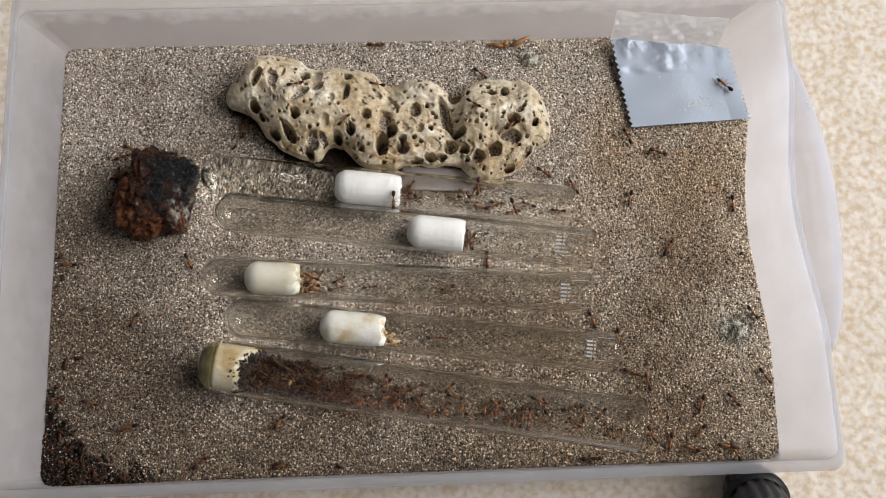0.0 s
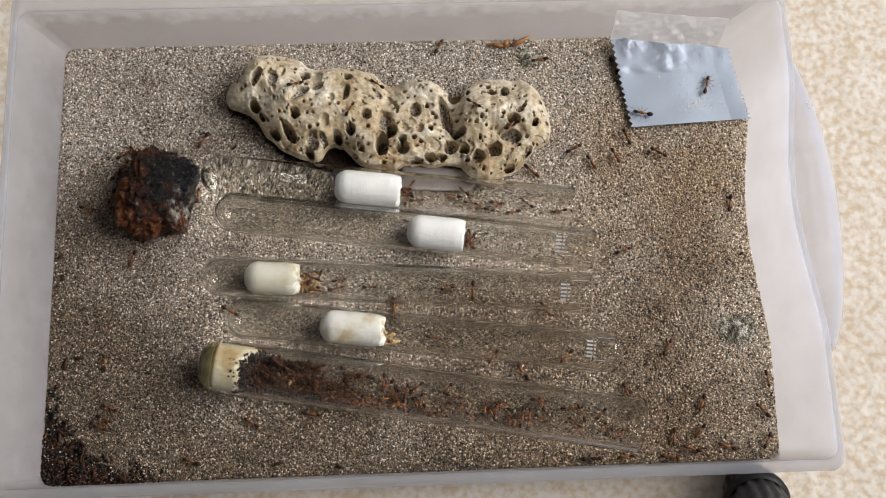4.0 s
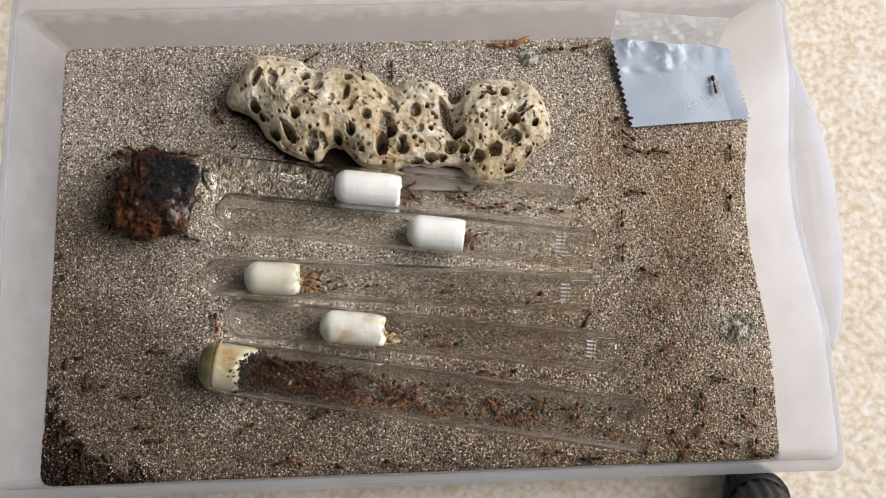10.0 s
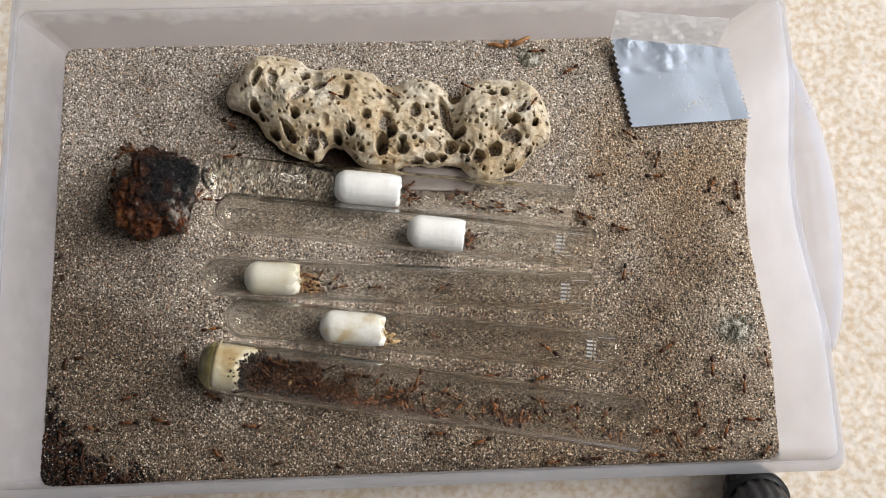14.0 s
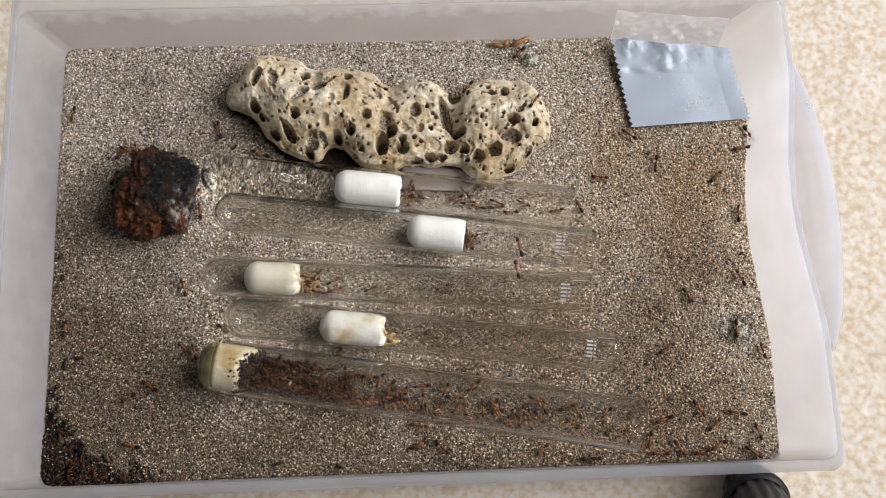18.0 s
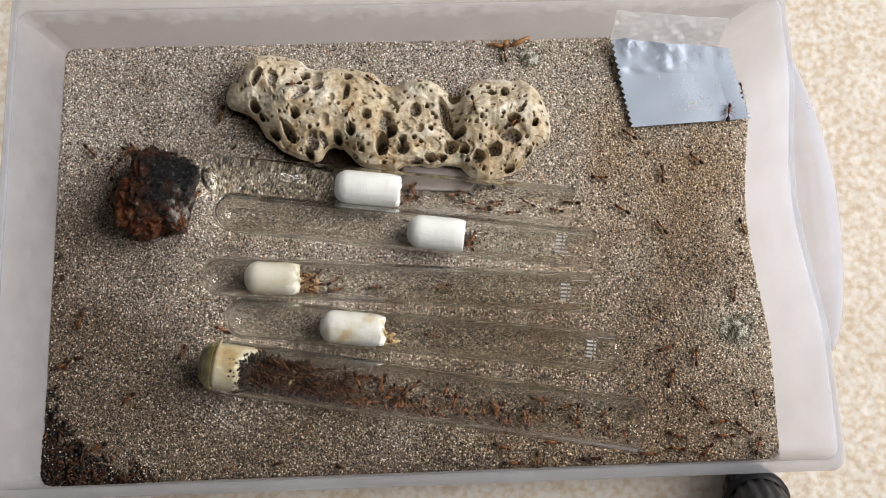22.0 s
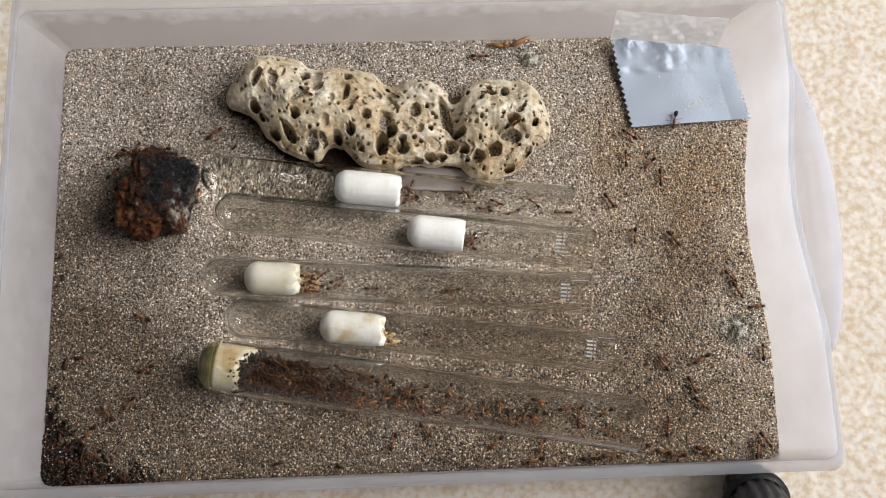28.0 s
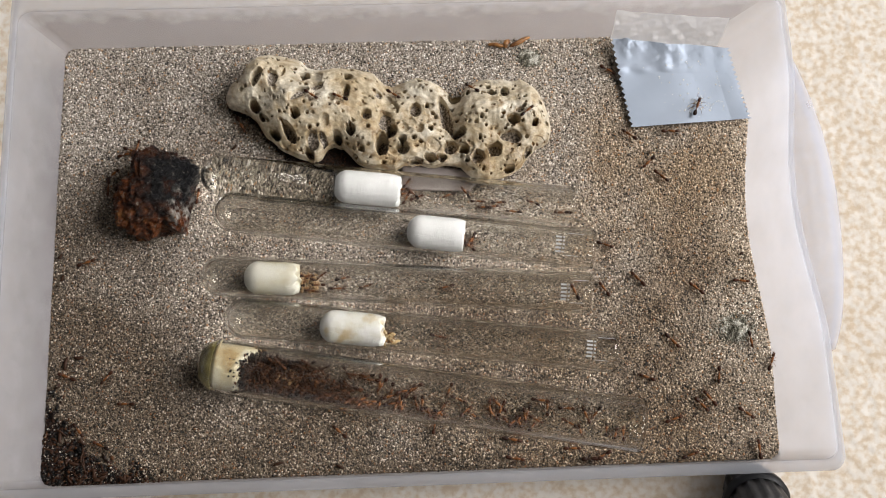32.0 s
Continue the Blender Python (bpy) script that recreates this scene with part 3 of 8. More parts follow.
def rock_z(x, y):
    """Height of the rock's upper side in mm."""
    near = np.hypot(ROCK_TOP["x"] - x, ROCK_TOP["y"] - y) < 1.6
    return float(np.percentile(ROCK_TOP["z"][near], 85)) if near.any() else SAND_Z


def porous_rock():
    rng = np.random.RandomState(21)
    nu, nv = 460, 300
    u = np.linspace(0, 1, nu)
    xs = ROCK_TX[0] + (ROCK_TX[-1] - ROCK_TX[0]) * (0.5 - 0.5 * np.cos(np.pi * u))
    yt, yb = np.interp(xs, ROCK_TX, ROCK_TY), np.interp(xs, ROCK_BX, ROCK_BY)
    yc, w = (yt + yb) / 2, np.maximum((yt - yb) / 2, 0.05)
    ends = np.clip(np.minimum(xs - ROCK_TX[0], ROCK_TX[-1] - xs) / 13.0, 0, 1)
    h = 10.8 * np.sqrt(1 - (1 - ends) ** 2) + 1.3 * smooth_noise(xs + 200, xs * 0 + 5, 9, 17)
    # three rounded lumps with saddles between them
    h = np.maximum(h * (1 - 0.22 * np.exp(-((xs + 22) / 5.0) ** 2) - 0.30 * np.exp(-((xs - 3) / 4.5) ** 2)), 0.3)
    # most rings on the upper side, where the pores are
    a = np.concatenate([np.linspace(-0.12, np.pi + 0.12, 240, endpoint=False), np.linspace(np.pi + 0.12, 2 * np.pi - 0.12, 60, endpoint=False)])
    ca, sa = np.cos(a), np.sin(a)
    cy, sz = np.sign(ca) * np.abs(ca) ** 0.85, np.sign(sa) * np.abs(sa) ** 0.8
    X = np.repeat(xs[:, None], nv, 1)
    Y = yc[:, None] + w[:, None] * cy[None]
    Z = 11.5 + h[:, None] * np.where(sz > 0, sz, 0.9 * sz)[None]
    up = np.clip(sz, 0, 1)[None]
    lump = 3.0 * smooth_noise(X + 300, Y + 200, 31, 15) + 1.5 * smooth_noise(X + 300, Y + 200, 32, 7) + 0.5 * smooth_noise(X + 300, Y + 200, 33, 2.8) + 0.16 * smooth_noise(X + 300, Y + 200, 34, 1.1)
    Z = Z + lump * up * ends[:, None]
    side = 0.8 * smooth_noise(X + 300, Z * 3 + 200, 35, 6)
    Y = Y + side * cy[None] * ends[:, None]
    drop = np.zeros_like(Z)
    floor_at, pit_at = np.full_like(Z, 99.0), np.full_like(Z, 99.0)
    holes = HOLES_A + HOLES_B + HOLES_C + HOLES_D
    for _ in range(500):
        r = rng.choice([0.4, 0.5, 0.65, 0.9], p=[0.34, 0.3, 0.24, 0.12])
        holes.append((rng.uniform(-84, 42), rng.uniform(28, 78), r, r * rng.uniform(0.7, 1.2), rng.uniform(0, 180), r * rng.uniform(2.2, 4.5)))
    for _ in range(60):
        r = rng.uniform(0.8, 3.2)
        holes.insert(0, (rng.uniform(-80, 40), rng.uniform(32, 74), r, r * rng.uniform(0.5, 1.0), rng.uniform(0, 180), rng.uniform(0.3, 1.1)))
    for hx, hy, r1, r2, rot, depth in holes:
        c, s = math.cos(radians(rot)), math.sin(radians(rot))
        lim = max(r1, r2) * 1.6
        i0, i1 = np.searchsorted(xs, hx - lim), np.searchsorted(xs, hx + lim)
        if i1 <= i0:
            continue
        dx, dy = X[i0:i1] - hx, Y[i0:i1] - hy
        big = max(r1, r2)
        wob = 1 + 0.17 * smooth_noise(dx + 90 + hx, dy + 50 + hy, 41, big * 0.7) + 0.07 * smooth_noise(dx + 90 + hx, dy + 50 + hy, 42, big * 0.25)
        d = np.sqrt(((dx * c + dy * s) / r1) ** 2 + ((-dx * s + dy * c) / r2) ** 2) * wob
        fall = np.clip((0.98 - d) / 0.13, 0, 1)
        fall = fall * fall * (3 - 2 * fall)
        fall = fall * np.clip((np.broadcast_to(sz, Z.shape)[i0:i1] - (0.05 if depth > 6 else 0.22)) / 0.2, 0, 1)
        bowl = depth * fall * (0.8 + 0.2 * np.clip(1 - d * d, 0, 1))
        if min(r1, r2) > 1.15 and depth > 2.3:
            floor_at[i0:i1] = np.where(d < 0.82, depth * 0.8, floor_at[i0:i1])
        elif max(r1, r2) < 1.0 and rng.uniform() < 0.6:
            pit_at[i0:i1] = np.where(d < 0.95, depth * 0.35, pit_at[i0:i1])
        lip = 0.25 * np.exp(-((d - 1.25) / 0.22) ** 2)
        drop[i0:i1] = np.maximum(drop[i0:i1], bowl) - lip * (drop[i0:i1] < 0.1)
    Z = np.maximum(Z - drop * (sz > 0.02)[None], np.minimum(Z, 2.6))
    Z = np.maximum(Z, 1.2)
    Z += SAND_Z - 6.6
    ROCK_TOP.update(x=X[:, 20:220].ravel(), y=Y[:, 20:220].ravel(), z=Z[:, 20:220].ravel())
    v = np.stack([X, Y, Z], 2).reshape(-1, 3) * MM
    idx = np.arange(nu * nv).reshape(nu, nv)
    p, q = idx[:-1], idx[1:]
    f = np.stack([p, np.roll(p, -1, 1), np.roll(q, -1, 1), q], 2).reshape(-1, 4)
    faces = [tuple(t) for t in f.tolist()] + [tuple(idx[0].tolist()), tuple(idx[-1][::-1].tolist())]
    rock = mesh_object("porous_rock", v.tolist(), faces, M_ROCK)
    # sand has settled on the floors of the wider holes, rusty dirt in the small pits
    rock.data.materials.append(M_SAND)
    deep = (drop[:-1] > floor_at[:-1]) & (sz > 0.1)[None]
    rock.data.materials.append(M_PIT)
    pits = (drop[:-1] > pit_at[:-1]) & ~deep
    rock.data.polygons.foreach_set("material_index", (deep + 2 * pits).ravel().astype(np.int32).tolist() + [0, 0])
    return tagged(rock, "cream pitted limestone full of round holes lying on sand", "rock")


porous_rock()


# ---------------------------------------------------------------- dark rock
def dark_rock():
    m, nt, b = base_material("rusty_slag")
    col = ramp(nt, noise_tex(nt, 90, 6, 0.65), [(0.30, (0.006, 0.006, 0.007)), (0.52, (0.011, 0.0105, 0.011)), (0.60, (0.04, 0.014, 0.007)), (0.66, (0.014, 0.014, 0.0145)), (0.8, (0.05, 0.05, 0.052))])
    tc = nt.nodes.new("ShaderNodeTexCoord")
    sep = nt.nodes.new("ShaderNodeSeparateXYZ")
    nt.links.new(tc.outputs["Object"], sep.inputs[0])

    def slope(axis, k, off):
        add = nt.nodes.new("ShaderNodeMath")
        add.operation, add.use_clamp = "MULTIPLY_ADD", True
        add.inputs[1].default_value, add.inputs[2].default_value = k, off
        nt.links.new(sep.outputs[axis], add.inputs[0])
        return add.outputs[0]

    rust = ramp(nt, noise_tex(nt, 160, 6, 0.65), [(0.36, (0.010, 0.008, 0.007)), (0.46, (0.06, 0.02, 0.009)), (0.55, (0.17, 0.05, 0.015)), (0.68, (0.32, 0.14, 0.045))])
    # rust on the flank away from the tubes and along the near edge
    near = slope(1, -85.0, -0.45)
    col = mix(nt, slope(0, -75.0, 0.12), col, rust)
    col = mix(nt, near, col, rust)
    speck = ramp(nt, noise_tex(nt, 520, 4, 0.65), [(0.60, (0, 0, 0)), (0.70, (1, 1, 1))])
    col = mix(nt, speck, col, (0.28, 0.25, 0.21))
    # pale crust low on one flank
    crust = mix(nt, 1.0, mix(nt, 1.0, slope(0, 160.0, -0.7), slope(1, -90.0, 0.2), "MULTIPLY"),
                ramp(nt, noise_tex(nt, 230, 5, 0.6), [(0.50, (0, 0, 0)), (0.60, (1, 1, 1))]), "MULTIPLY")
    col = mix(nt, crust, col, (0.36, 0.34, 0.30))
    nt.links.new(col, b.inputs["Base Color"])
    b.inputs["Roughness"].default_value, b.inputs["Specular IOR Level"].default_value = 0.28, 0.22
    bump(nt, b, noise_tex(nt, 420, 7, 0.7), 1.0, 0.0026)
    bm = bmesh.new()
    bmesh.ops.create_icosphere(bm, subdivisions=6, radius=1)
    outline = [(0, 13.8), (8, 13.7), (32, 18.6), (54, 17.2), (76, 17.0), (98, 18.0), (115, 19.0), (128, 15.0), (141, 12.2), (160, 12.6), (177, 14.0), (193, 16.4), (224, 19.2), (254, 17.6), (275, 16.0), (293, 15.6), (308, 18.5), (320, 16.5), (335, 14.0), (360, 13.8)]
    an, ra = [o[0] for o in outline], [o[1] for o in outline]
    for v in bm.verts:
        p = v.co.copy()
        ang = math.degrees(math.atan2(p.y, p.x)) % 360
        r = np.interp(ang, an, ra)
        k = 1 + 0.08 * noise.fractal(p * 2.2, 1.0, 2.0, 4) + 0.10 * (abs(noise.noise(p * 4.3)) - 0.25) + 0.06 * noise.fractal(p * 9, 0.7, 2.0, 6)
        flat = abs(p.z) ** 0.6 * (1 if p.z > 0 else -0.55)
        v.co = Vector((p.x * r * k, p.y * r * k, flat * 15.5 * k)) * MM
    bmesh.ops.recalc_face_normals(bm, faces=bm.faces)
    ob = part("dark_rock", bm, m, None)
    ob.matrix_world = pose(-113.2 * MM, 20.5 * MM, (SAND_Z + 5.5) * MM)
    return tagged(ob, "rough black and rust-brown slag rock on sand", "rock")


dark_rock()


# ---------------------------------------------------------------- test tubes
def glass_tube(x0, y0, x1, y1, z, r, wall=1.15, label="", marked=True):
    """Closed round end at (x0, y0), open end at (x1, y1); millimetres."""
    length = math.hypot(x1 - x0, y1 - y0)
    tube = tagged(new("test_tube"), label, "test tube", "glass test tubes on the sand")
    tube.matrix_world = pose(x0 * MM, y0 * MM, z * MM, 0, 0, math.degrees(math.atan2(y1 - y0, x1 - x0)))
    prof = [((r - r * math.cos(a)) * MM, r * math.sin(a) * MM) for a in np.linspace(0, math.pi / 2, 13)]
    prof += [(t * length * MM, r * MM) for t in (0.2, 0.5, 0.8, 0.97)]
    ri = r - wall
    prof += [((length - 1.6) * MM, r * MM), ((length - 0.45) * MM, r * MM), ((length - 0.12) * MM, (r - 0.14) * MM), (length * MM, (r - 0.4) * MM),
             (length * MM, (ri + 0.4) * MM), ((length - 0.12) * MM, (ri + 0.14) * MM), ((length - 0.45) * MM, ri * MM), ((length - 1.6) * MM, ri * MM)]
    prof += [(t * length * MM, ri * MM) for t in (0.97, 0.8, 0.5, 0.2)]
    prof += [((wall + ri - ri * math.cos(a)) * MM, ri * math.sin(a) * MM) for a in np.linspace(math.pi / 2, 0, 13)]
    v, f = lathe(prof, 64)
    g = mesh_object("glass", v, f, M_GLASS, tube)
    g.visible_shadow = False
    ring = [((length + 0.35 + 0.3 * math.cos(a)) * MM, (r - wall / 2 + 0.45 * math.sin(a)) * MM) for a in np.linspace(0, 2 * math.pi, 9)[:-1]]
    v, f = lathe(ring[::-1], 64, True)
    lip = mesh_object("rim", v, f, M_GLASS, tube, True, "fire-polished glass lip")
    lip.visible_shadow = False
    return tube, length


def plug(tube, r, x0, x1, material, seed, ragged=1.0, dome=6.2, label="white cotton wool plug", slant=0.0):
    """Cotton pressed into a tube: domed towards the closed end, torn at the other."""
    nu, nv = 60, 48
    v, f = [], []
    rng = np.random.RandomState(seed)
    for i in range(nu + 1):
        t = i / nu
        x = x0 + (x1 - x0) * t
        if x - x0 < dome:
            rr = r * math.sqrt(max(0.0, 1 - (1 - (x - x0) / dome) ** 2)) ** 0.95
        else:
            rr = r * (1 - 0.10 * max(0, (t - 0.82) / 0.18) ** 2)
        for k in range(nv):
            a = 2 * math.pi * k / nv
            p = Vector((x * 0.35, math.cos(a) * 2, math.sin(a) * 2 + seed))
            n1 = noise.noise(p * 0.9) * 0.35 + noise.noise(p * 3) * 0.12
            end = max(0, (t - 0.75) / 0.25) ** 2
            xx = x + slant * max(0, (t - 0.3) / 0.7) * max(0, math.cos(a)) ** 1.7 + end * ragged * 1.4 * noise.noise(Vector((math.cos(a) * 2.5, math.sin(a) * 2.5, seed * 3.7)))
            q = min(rr * (1 + 0.03 * n1) + end * 0.4 * n1, r)
            v.append((xx * MM, q * math.cos(a) * MM, q * math.sin(a) * MM))
    for i in range(nu):
        for k in range(nv):
            a, b = i * nv + k, i * nv + (k + 1) % nv
            f.append((a, b, b + nv, a + nv))
    base = nu * nv
    mid = sum(p[0] for p in v[base:base + nv]) / nv
    prev = list(range(base, base + nv))
    for s, push in ((0.8, 0.5), (0.5, 0.9), (0.2, 0.6)):
        ring = []
        for k in range(nv):
            x, y, z = v[base + k]
            ring.append(len(v))
            at = mid + (x - mid) * s if slant else mid + (x - mid) * (0.3 + 0.7 * s)
            v.append((at + push * ragged * MM * (0.5 + noise.noise(Vector((math.cos(k * 0.131) * 2, math.sin(k * 0.131) * 2 + s * 4, seed)))), y * s, z * s))
        for k in range(nv):
            f.append((prev[k], prev[(k + 1) % nv], ring[(k + 1) % nv], ring[k]))
        prev = ring
    f.append(tuple(prev))
    ob = tagged(mesh_object("cotton_plug", v, f, material), label, "cotton plug", "cotton plugs in the tubes")
    ob.matrix_world = tube.matrix_world.copy()
    return ob


def tube_water(tube, r, x1, material=None, label="water held behind the cotton"):
    prof = [((1.25 + r - r * math.cos(a)) * MM, r * math.sin(a) * MM) for a in np.linspace(0, math.pi / 2, 11)]
    prof += [(x1 * MM, r * MM), ((x1 + 0.8) * MM, r * 0.8 * MM), ((x1 + 1.2) * MM, 0)]
    v, f = lathe(prof, 48)
    ob = tagged(mesh_object("water", v, f, material or M_WATER), label, "water")
    ob.matrix_world = tube.matrix_world.copy()
    ob.visible_shadow = False
    return ob


def print_marks(tube, r, s, angle):
    """Worn white lettering too small to read, as bars round the glass, with two thin white lines."""
    bars = [(k, *b) for k in range(5) for b in ((0.0, 2.2, 0.36), (2.7, 0.7, 0.28))] + [(-1.4, 4.2, 6.5, 0.10), (4.9, 3.4, 5.5, 0.08)]
    for k, ds, ln, wd in bars:
        v = []
        a0 = radians(angle) + (k - 2) * 1.45 / r
        for da in (-wd / r, 0, wd / r):
            for x in (s + ds, s + ds + ln):
                for rr in (r + 0.01, r + 0.06):
                    v.append((x * MM, -rr * math.sin(a0 + da) * MM, rr * math.cos(a0 + da) * MM))
        f = [(1, 3, 7, 5), (5, 7, 11, 9), (0, 4, 6, 2), (4, 8, 10, 6), (0, 2, 3, 1), (8, 9, 11, 10), (0, 1, 5, 4), (4, 5, 9, 8), (2, 6, 7, 3), (6, 10, 11, 7)]
        mesh_object("print_mark", v, f, M_PRINT, tube, False, "worn white bar of lettering and thin lines")


TZ = SAND_Z + 7.6
T1, L1 = glass_tube(-96.1, 29.0, 50.7, 15.3, TZ, 8.0, label="clear glass test tube with water and white cotton")
T2, L2 = glass_tube(-90.3, 13.9, 58.3, -1.9, TZ, 8.0, label="clear glass test tube with white cotton plug")
T3, L3 = glass_tube(-93.9, -12.2, 56.4, -19.2, TZ, 7.8, label="clear glass test tube with stained cotton plug")
T4, L4 = glass_tube(-84.2, -28.5, 65.5, -42.5, TZ, 7.8, label="clear glass test tube with chewed cotton plug")
T5, L5 = glass_tube(-93.4, -46.8, 74.4, -70.4, SAND_Z + 9.9, 10.3, 1.3, label="wide glass test tube crowded with ants and yellowed cotton")
print_marks(T2, 8.0, 134.5, 8)
print_marks(T3, 7.8, 139.0, 12)
print_marks(T4, 7.8, 139.0, 4)
plug(T1, 6.62, 52.9, 79.0, M_COTTON, 1, 1.0)
plug(T2, 6.62, 76.5, 98.8, M_COTTON, 2, 0.5)
plug(T3, 6.42, 16.7, 36.8, M_COTTON_OLD, 3, 1.5, label="cream stained cotton wool plug")
plug(T4, 6.42, 36.9, 60.2, M_COTTON_SPOT, 4, 1.9, label="white cotton plug, frayed and stained at one end")
wet = plug(T5, 8.92, 5.6, 17.6, M_COTTON_WET, 5, 0.7, 3.4, slant=7.2, label="damp yellowed cotton plug with mould spots")
tube_water(T1, 6.95, 53.0)


def mould_edge():
    """Black and rusty mould and waste caked on the torn face of the soaked plug."""
    nr = np.random.RandomState(15)
    pts, mid = [], 19.6
    for _ in range(1100):
        a, part_way = nr.uniform(0, 2 * math.pi), math.sqrt(nr.uniform(0.0, 1.0))
        edge = 17.6 + 7.2 * max(0, math.cos(a)) ** 1.7
        x, r = mid + (edge - mid) * part_way + nr.uniform(0.2, 1.4), 8.3 * part_way
        if nr.uniform() < 0.08:
            x, r = edge - abs(nr.normal(0, 1.6)), 8.92
        pts.append((x * MM, r * math.cos(a) * MM, r * math.sin(a) * MM))
    tagged(island_mesh("mould_spots", OCTA_V, OCTA_F, scatter_mats(np.array(pts), nr.uniform(0.15, 0.62, len(pts)) * MM, nr, 1.0, 1.7), M_WASTE, wet), "black and rusty mould spots", kind="stuff")


mould_edge()
plug(T5, 8.85, 1.7, 7.2, M_COTTON_OLIVE, 6, 0.2, 6.2, label="olive soaked cotton in the closed tube end")


# ---------------------------------------------------------------- foil wrapper
FOIL = [Vector((69.6, 88.0)), Vector((115.8, 83.2)), Vector((123.9, 53.9)), Vector((77.4, 50.4))]


def facets(x, y, seed, period):
    """Flat facets meeting in sharp creases, 0 to 1."""
    rng, h = random.Random(seed), 0.0
    for _ in range(4):
        a, ph, k = rng.uniform(0, math.pi), rng.random(), rng.uniform(0.7, 1.6)
        h += abs(((x * math.cos(a) + y * math.sin(a)) / (period * k) + ph) % 1 - 0.5) / 2
    return h


def foil_point(s, t):
    """Point of the foil in mm: s across, t from the back edge to the front."""
    a, b, c, d = FOIL
    p = (a * (1 - s) + b * s) * (1 - t) + (d * (1 - s) + c * s) * t
    q = Vector((p.x * 0.17, p.y * 0.17, 1.0))
    crumple = max(0, 1 - t * 2.7) * (0.25 + 0.9 * (1 - s)) * (0.65 + 0.9 * noise.noise(q * 0.55))
    crease = (1.9 * facets(p.x, p.y, 21, 8.0) + 0.9 * facets(p.x, p.y, 5, 3.6) + 0.9 * noise.noise(q)) * crumple
    crease += 0.10 * facets(p.x, p.y, 8, 16.0) + 0.8 * math.exp(-((t - 0.36 + 0.1 * s) / 0.05) ** 2) * max(0, 0.6 - s) * (1 + noise.noise(q))
    bend = 0.45 * max(0, s - 0.86) / 0.14 * t
    return p.x, p.y, SAND_Z + 2.0 + 3.4 * (1 - t) ** 2 + crease + bend + 0.3 * noise.noise(Vector((s * 3, t * 2.5, 7)))


def foil_inverse(x, y):
    t = (85.6 - y) / (85.6 - 52.1)
    xa, xb = 69.6 + 7.8 * t, 115.8 + 8.1 * t
    return (x - xa) / (xb - xa), t


def foil_wrapper():
    wrap = tagged(new("foil_wrapper"), "torn open silver foil packet with crumbs on it", "foil wrapper")
    nu, nv = 150, 104
    v, f = [], []
    for j in range(nv + 1):
        t = j / nv
        for i in range(nu + 1):
            x, y, z = foil_point(i / nu, t)
            tooth = abs((j / 6.9) % 1 - 0.5) * 2
            if i == 0:
                x -= 1.3 * tooth
            if i == nu:
                x += 1.7 * tooth
            v.append((x * MM, y * MM, z * MM))
    for j in range(nv):
        for i in range(nu):
            a = j * (nu + 1) + i
            f.append((a, a + nu + 1, a + nu + 2, a + 1))
    ob = mesh_object("foil_sheet", v, f, M_FOIL, wrap, False)
    sol = ob.modifiers.new("thickness", "SOLIDIFY")
    sol.thickness = 0.00012
    # clear film, folded up against the back wall
    v, f = [], []
    nu, nv = 90, 30
    for j in range(nv + 1):
        t = j / nv
        for i in range(nu + 1):
            s = i / nu
            x = 68.4 + (112.0 - 68.4) * s + 1.5 * t * s
            fold = 3.4 * facets(s * 45, t * 14, 12, 11.0) + 1.0 * facets(s * 45, t * 18, 3, 5.0) + 0.5 * noise.noise(Vector((s * 3, t * 3, 9)))
            y = 88.2 - 3.4 * s + (2.6 + 2.2 * s) * t - 0.6 * fold
            z = SAND_Z + 5.2 + 21.0 * t * (1 - 0.22 * s) + 0.6 * fold
            v.append((x * MM, y * MM, z * MM))
    for j in range(nv):
        for i in range(nu):
            a = j * (nu + 1) + i
            f.append((a, a + 1, a + nu + 2, a + nu + 1))
    ob = mesh_object("clear_film", v, f, M_FILM, wrap, False, label="crinkled clear plastic film")
    sol = ob.modifiers.new("thickness", "SOLIDIFY")
    sol.thickness = 0.0001
    ob.visible_shadow = False
    return wrap


foil_wrapper()


# ---------------------------------------------------------------- tripod foot
def tripod_leg():
    leg = tagged(new("tripod_leg"), "black rubber-footed tripod leg standing on carpet", "tripod")
    leg.matrix_world = pose(0.1190, -0.0985, 0.0)
    def turned(name, prof, x, label="", ribs=0, material=M_BLACK):
        v, f = lathe([(-a, r) for a, r in prof], 72)
        out = []
        for p in v:
            a = math.atan2(p[2], p[1])
            k = 1 + (0.05 * math.cos(ribs * a) if ribs else 0)
            out.append(tuple(Matrix.Rotation(radians(32), 4, "X") @ (Matrix.Rotation(radians(90), 4, "Y") @ Vector((p[0], p[1] * k, p[2] * k)))))
        ob = mesh_object(name, out, f, material, leg, True, label)
        ob.location = x
        return ob
    turned("rubber_foot", [(-0.0150, 0), (-0.0148, 0.005), (-0.013, 0.0080), (-0.008, 0.0096), (0.004, 0.0104), (0.016, 0.0112), (0.018, 0.0095)], (-0.0012, 0.002, 0.012),
           "grooved dark grey rubber foot", 15, M_GROOVED)
    turned("side_pad", [(-0.010, 0), (-0.0098, 0.005), (-0.008, 0.0075), (-0.002, 0.0092), (0.010, 0.0098), (0.012, 0)], (-0.0045, -0.005, 0.0085), "rounded black rubber pad")
    turned("collar", [(0.0, 0.0108), (0.001, 0.0124), (0.004, 0.0126), (0.005, 0.0110)], (-0.0012, 0.002, 0.012), "raised rubber ring")
    turned("leg_tube", [(0.018, 0), (0.018, 0.009), (0.30, 0.009), (0.30, 0)], (-0.0012, 0.002, 0.012))
    return leg


tripod_leg()


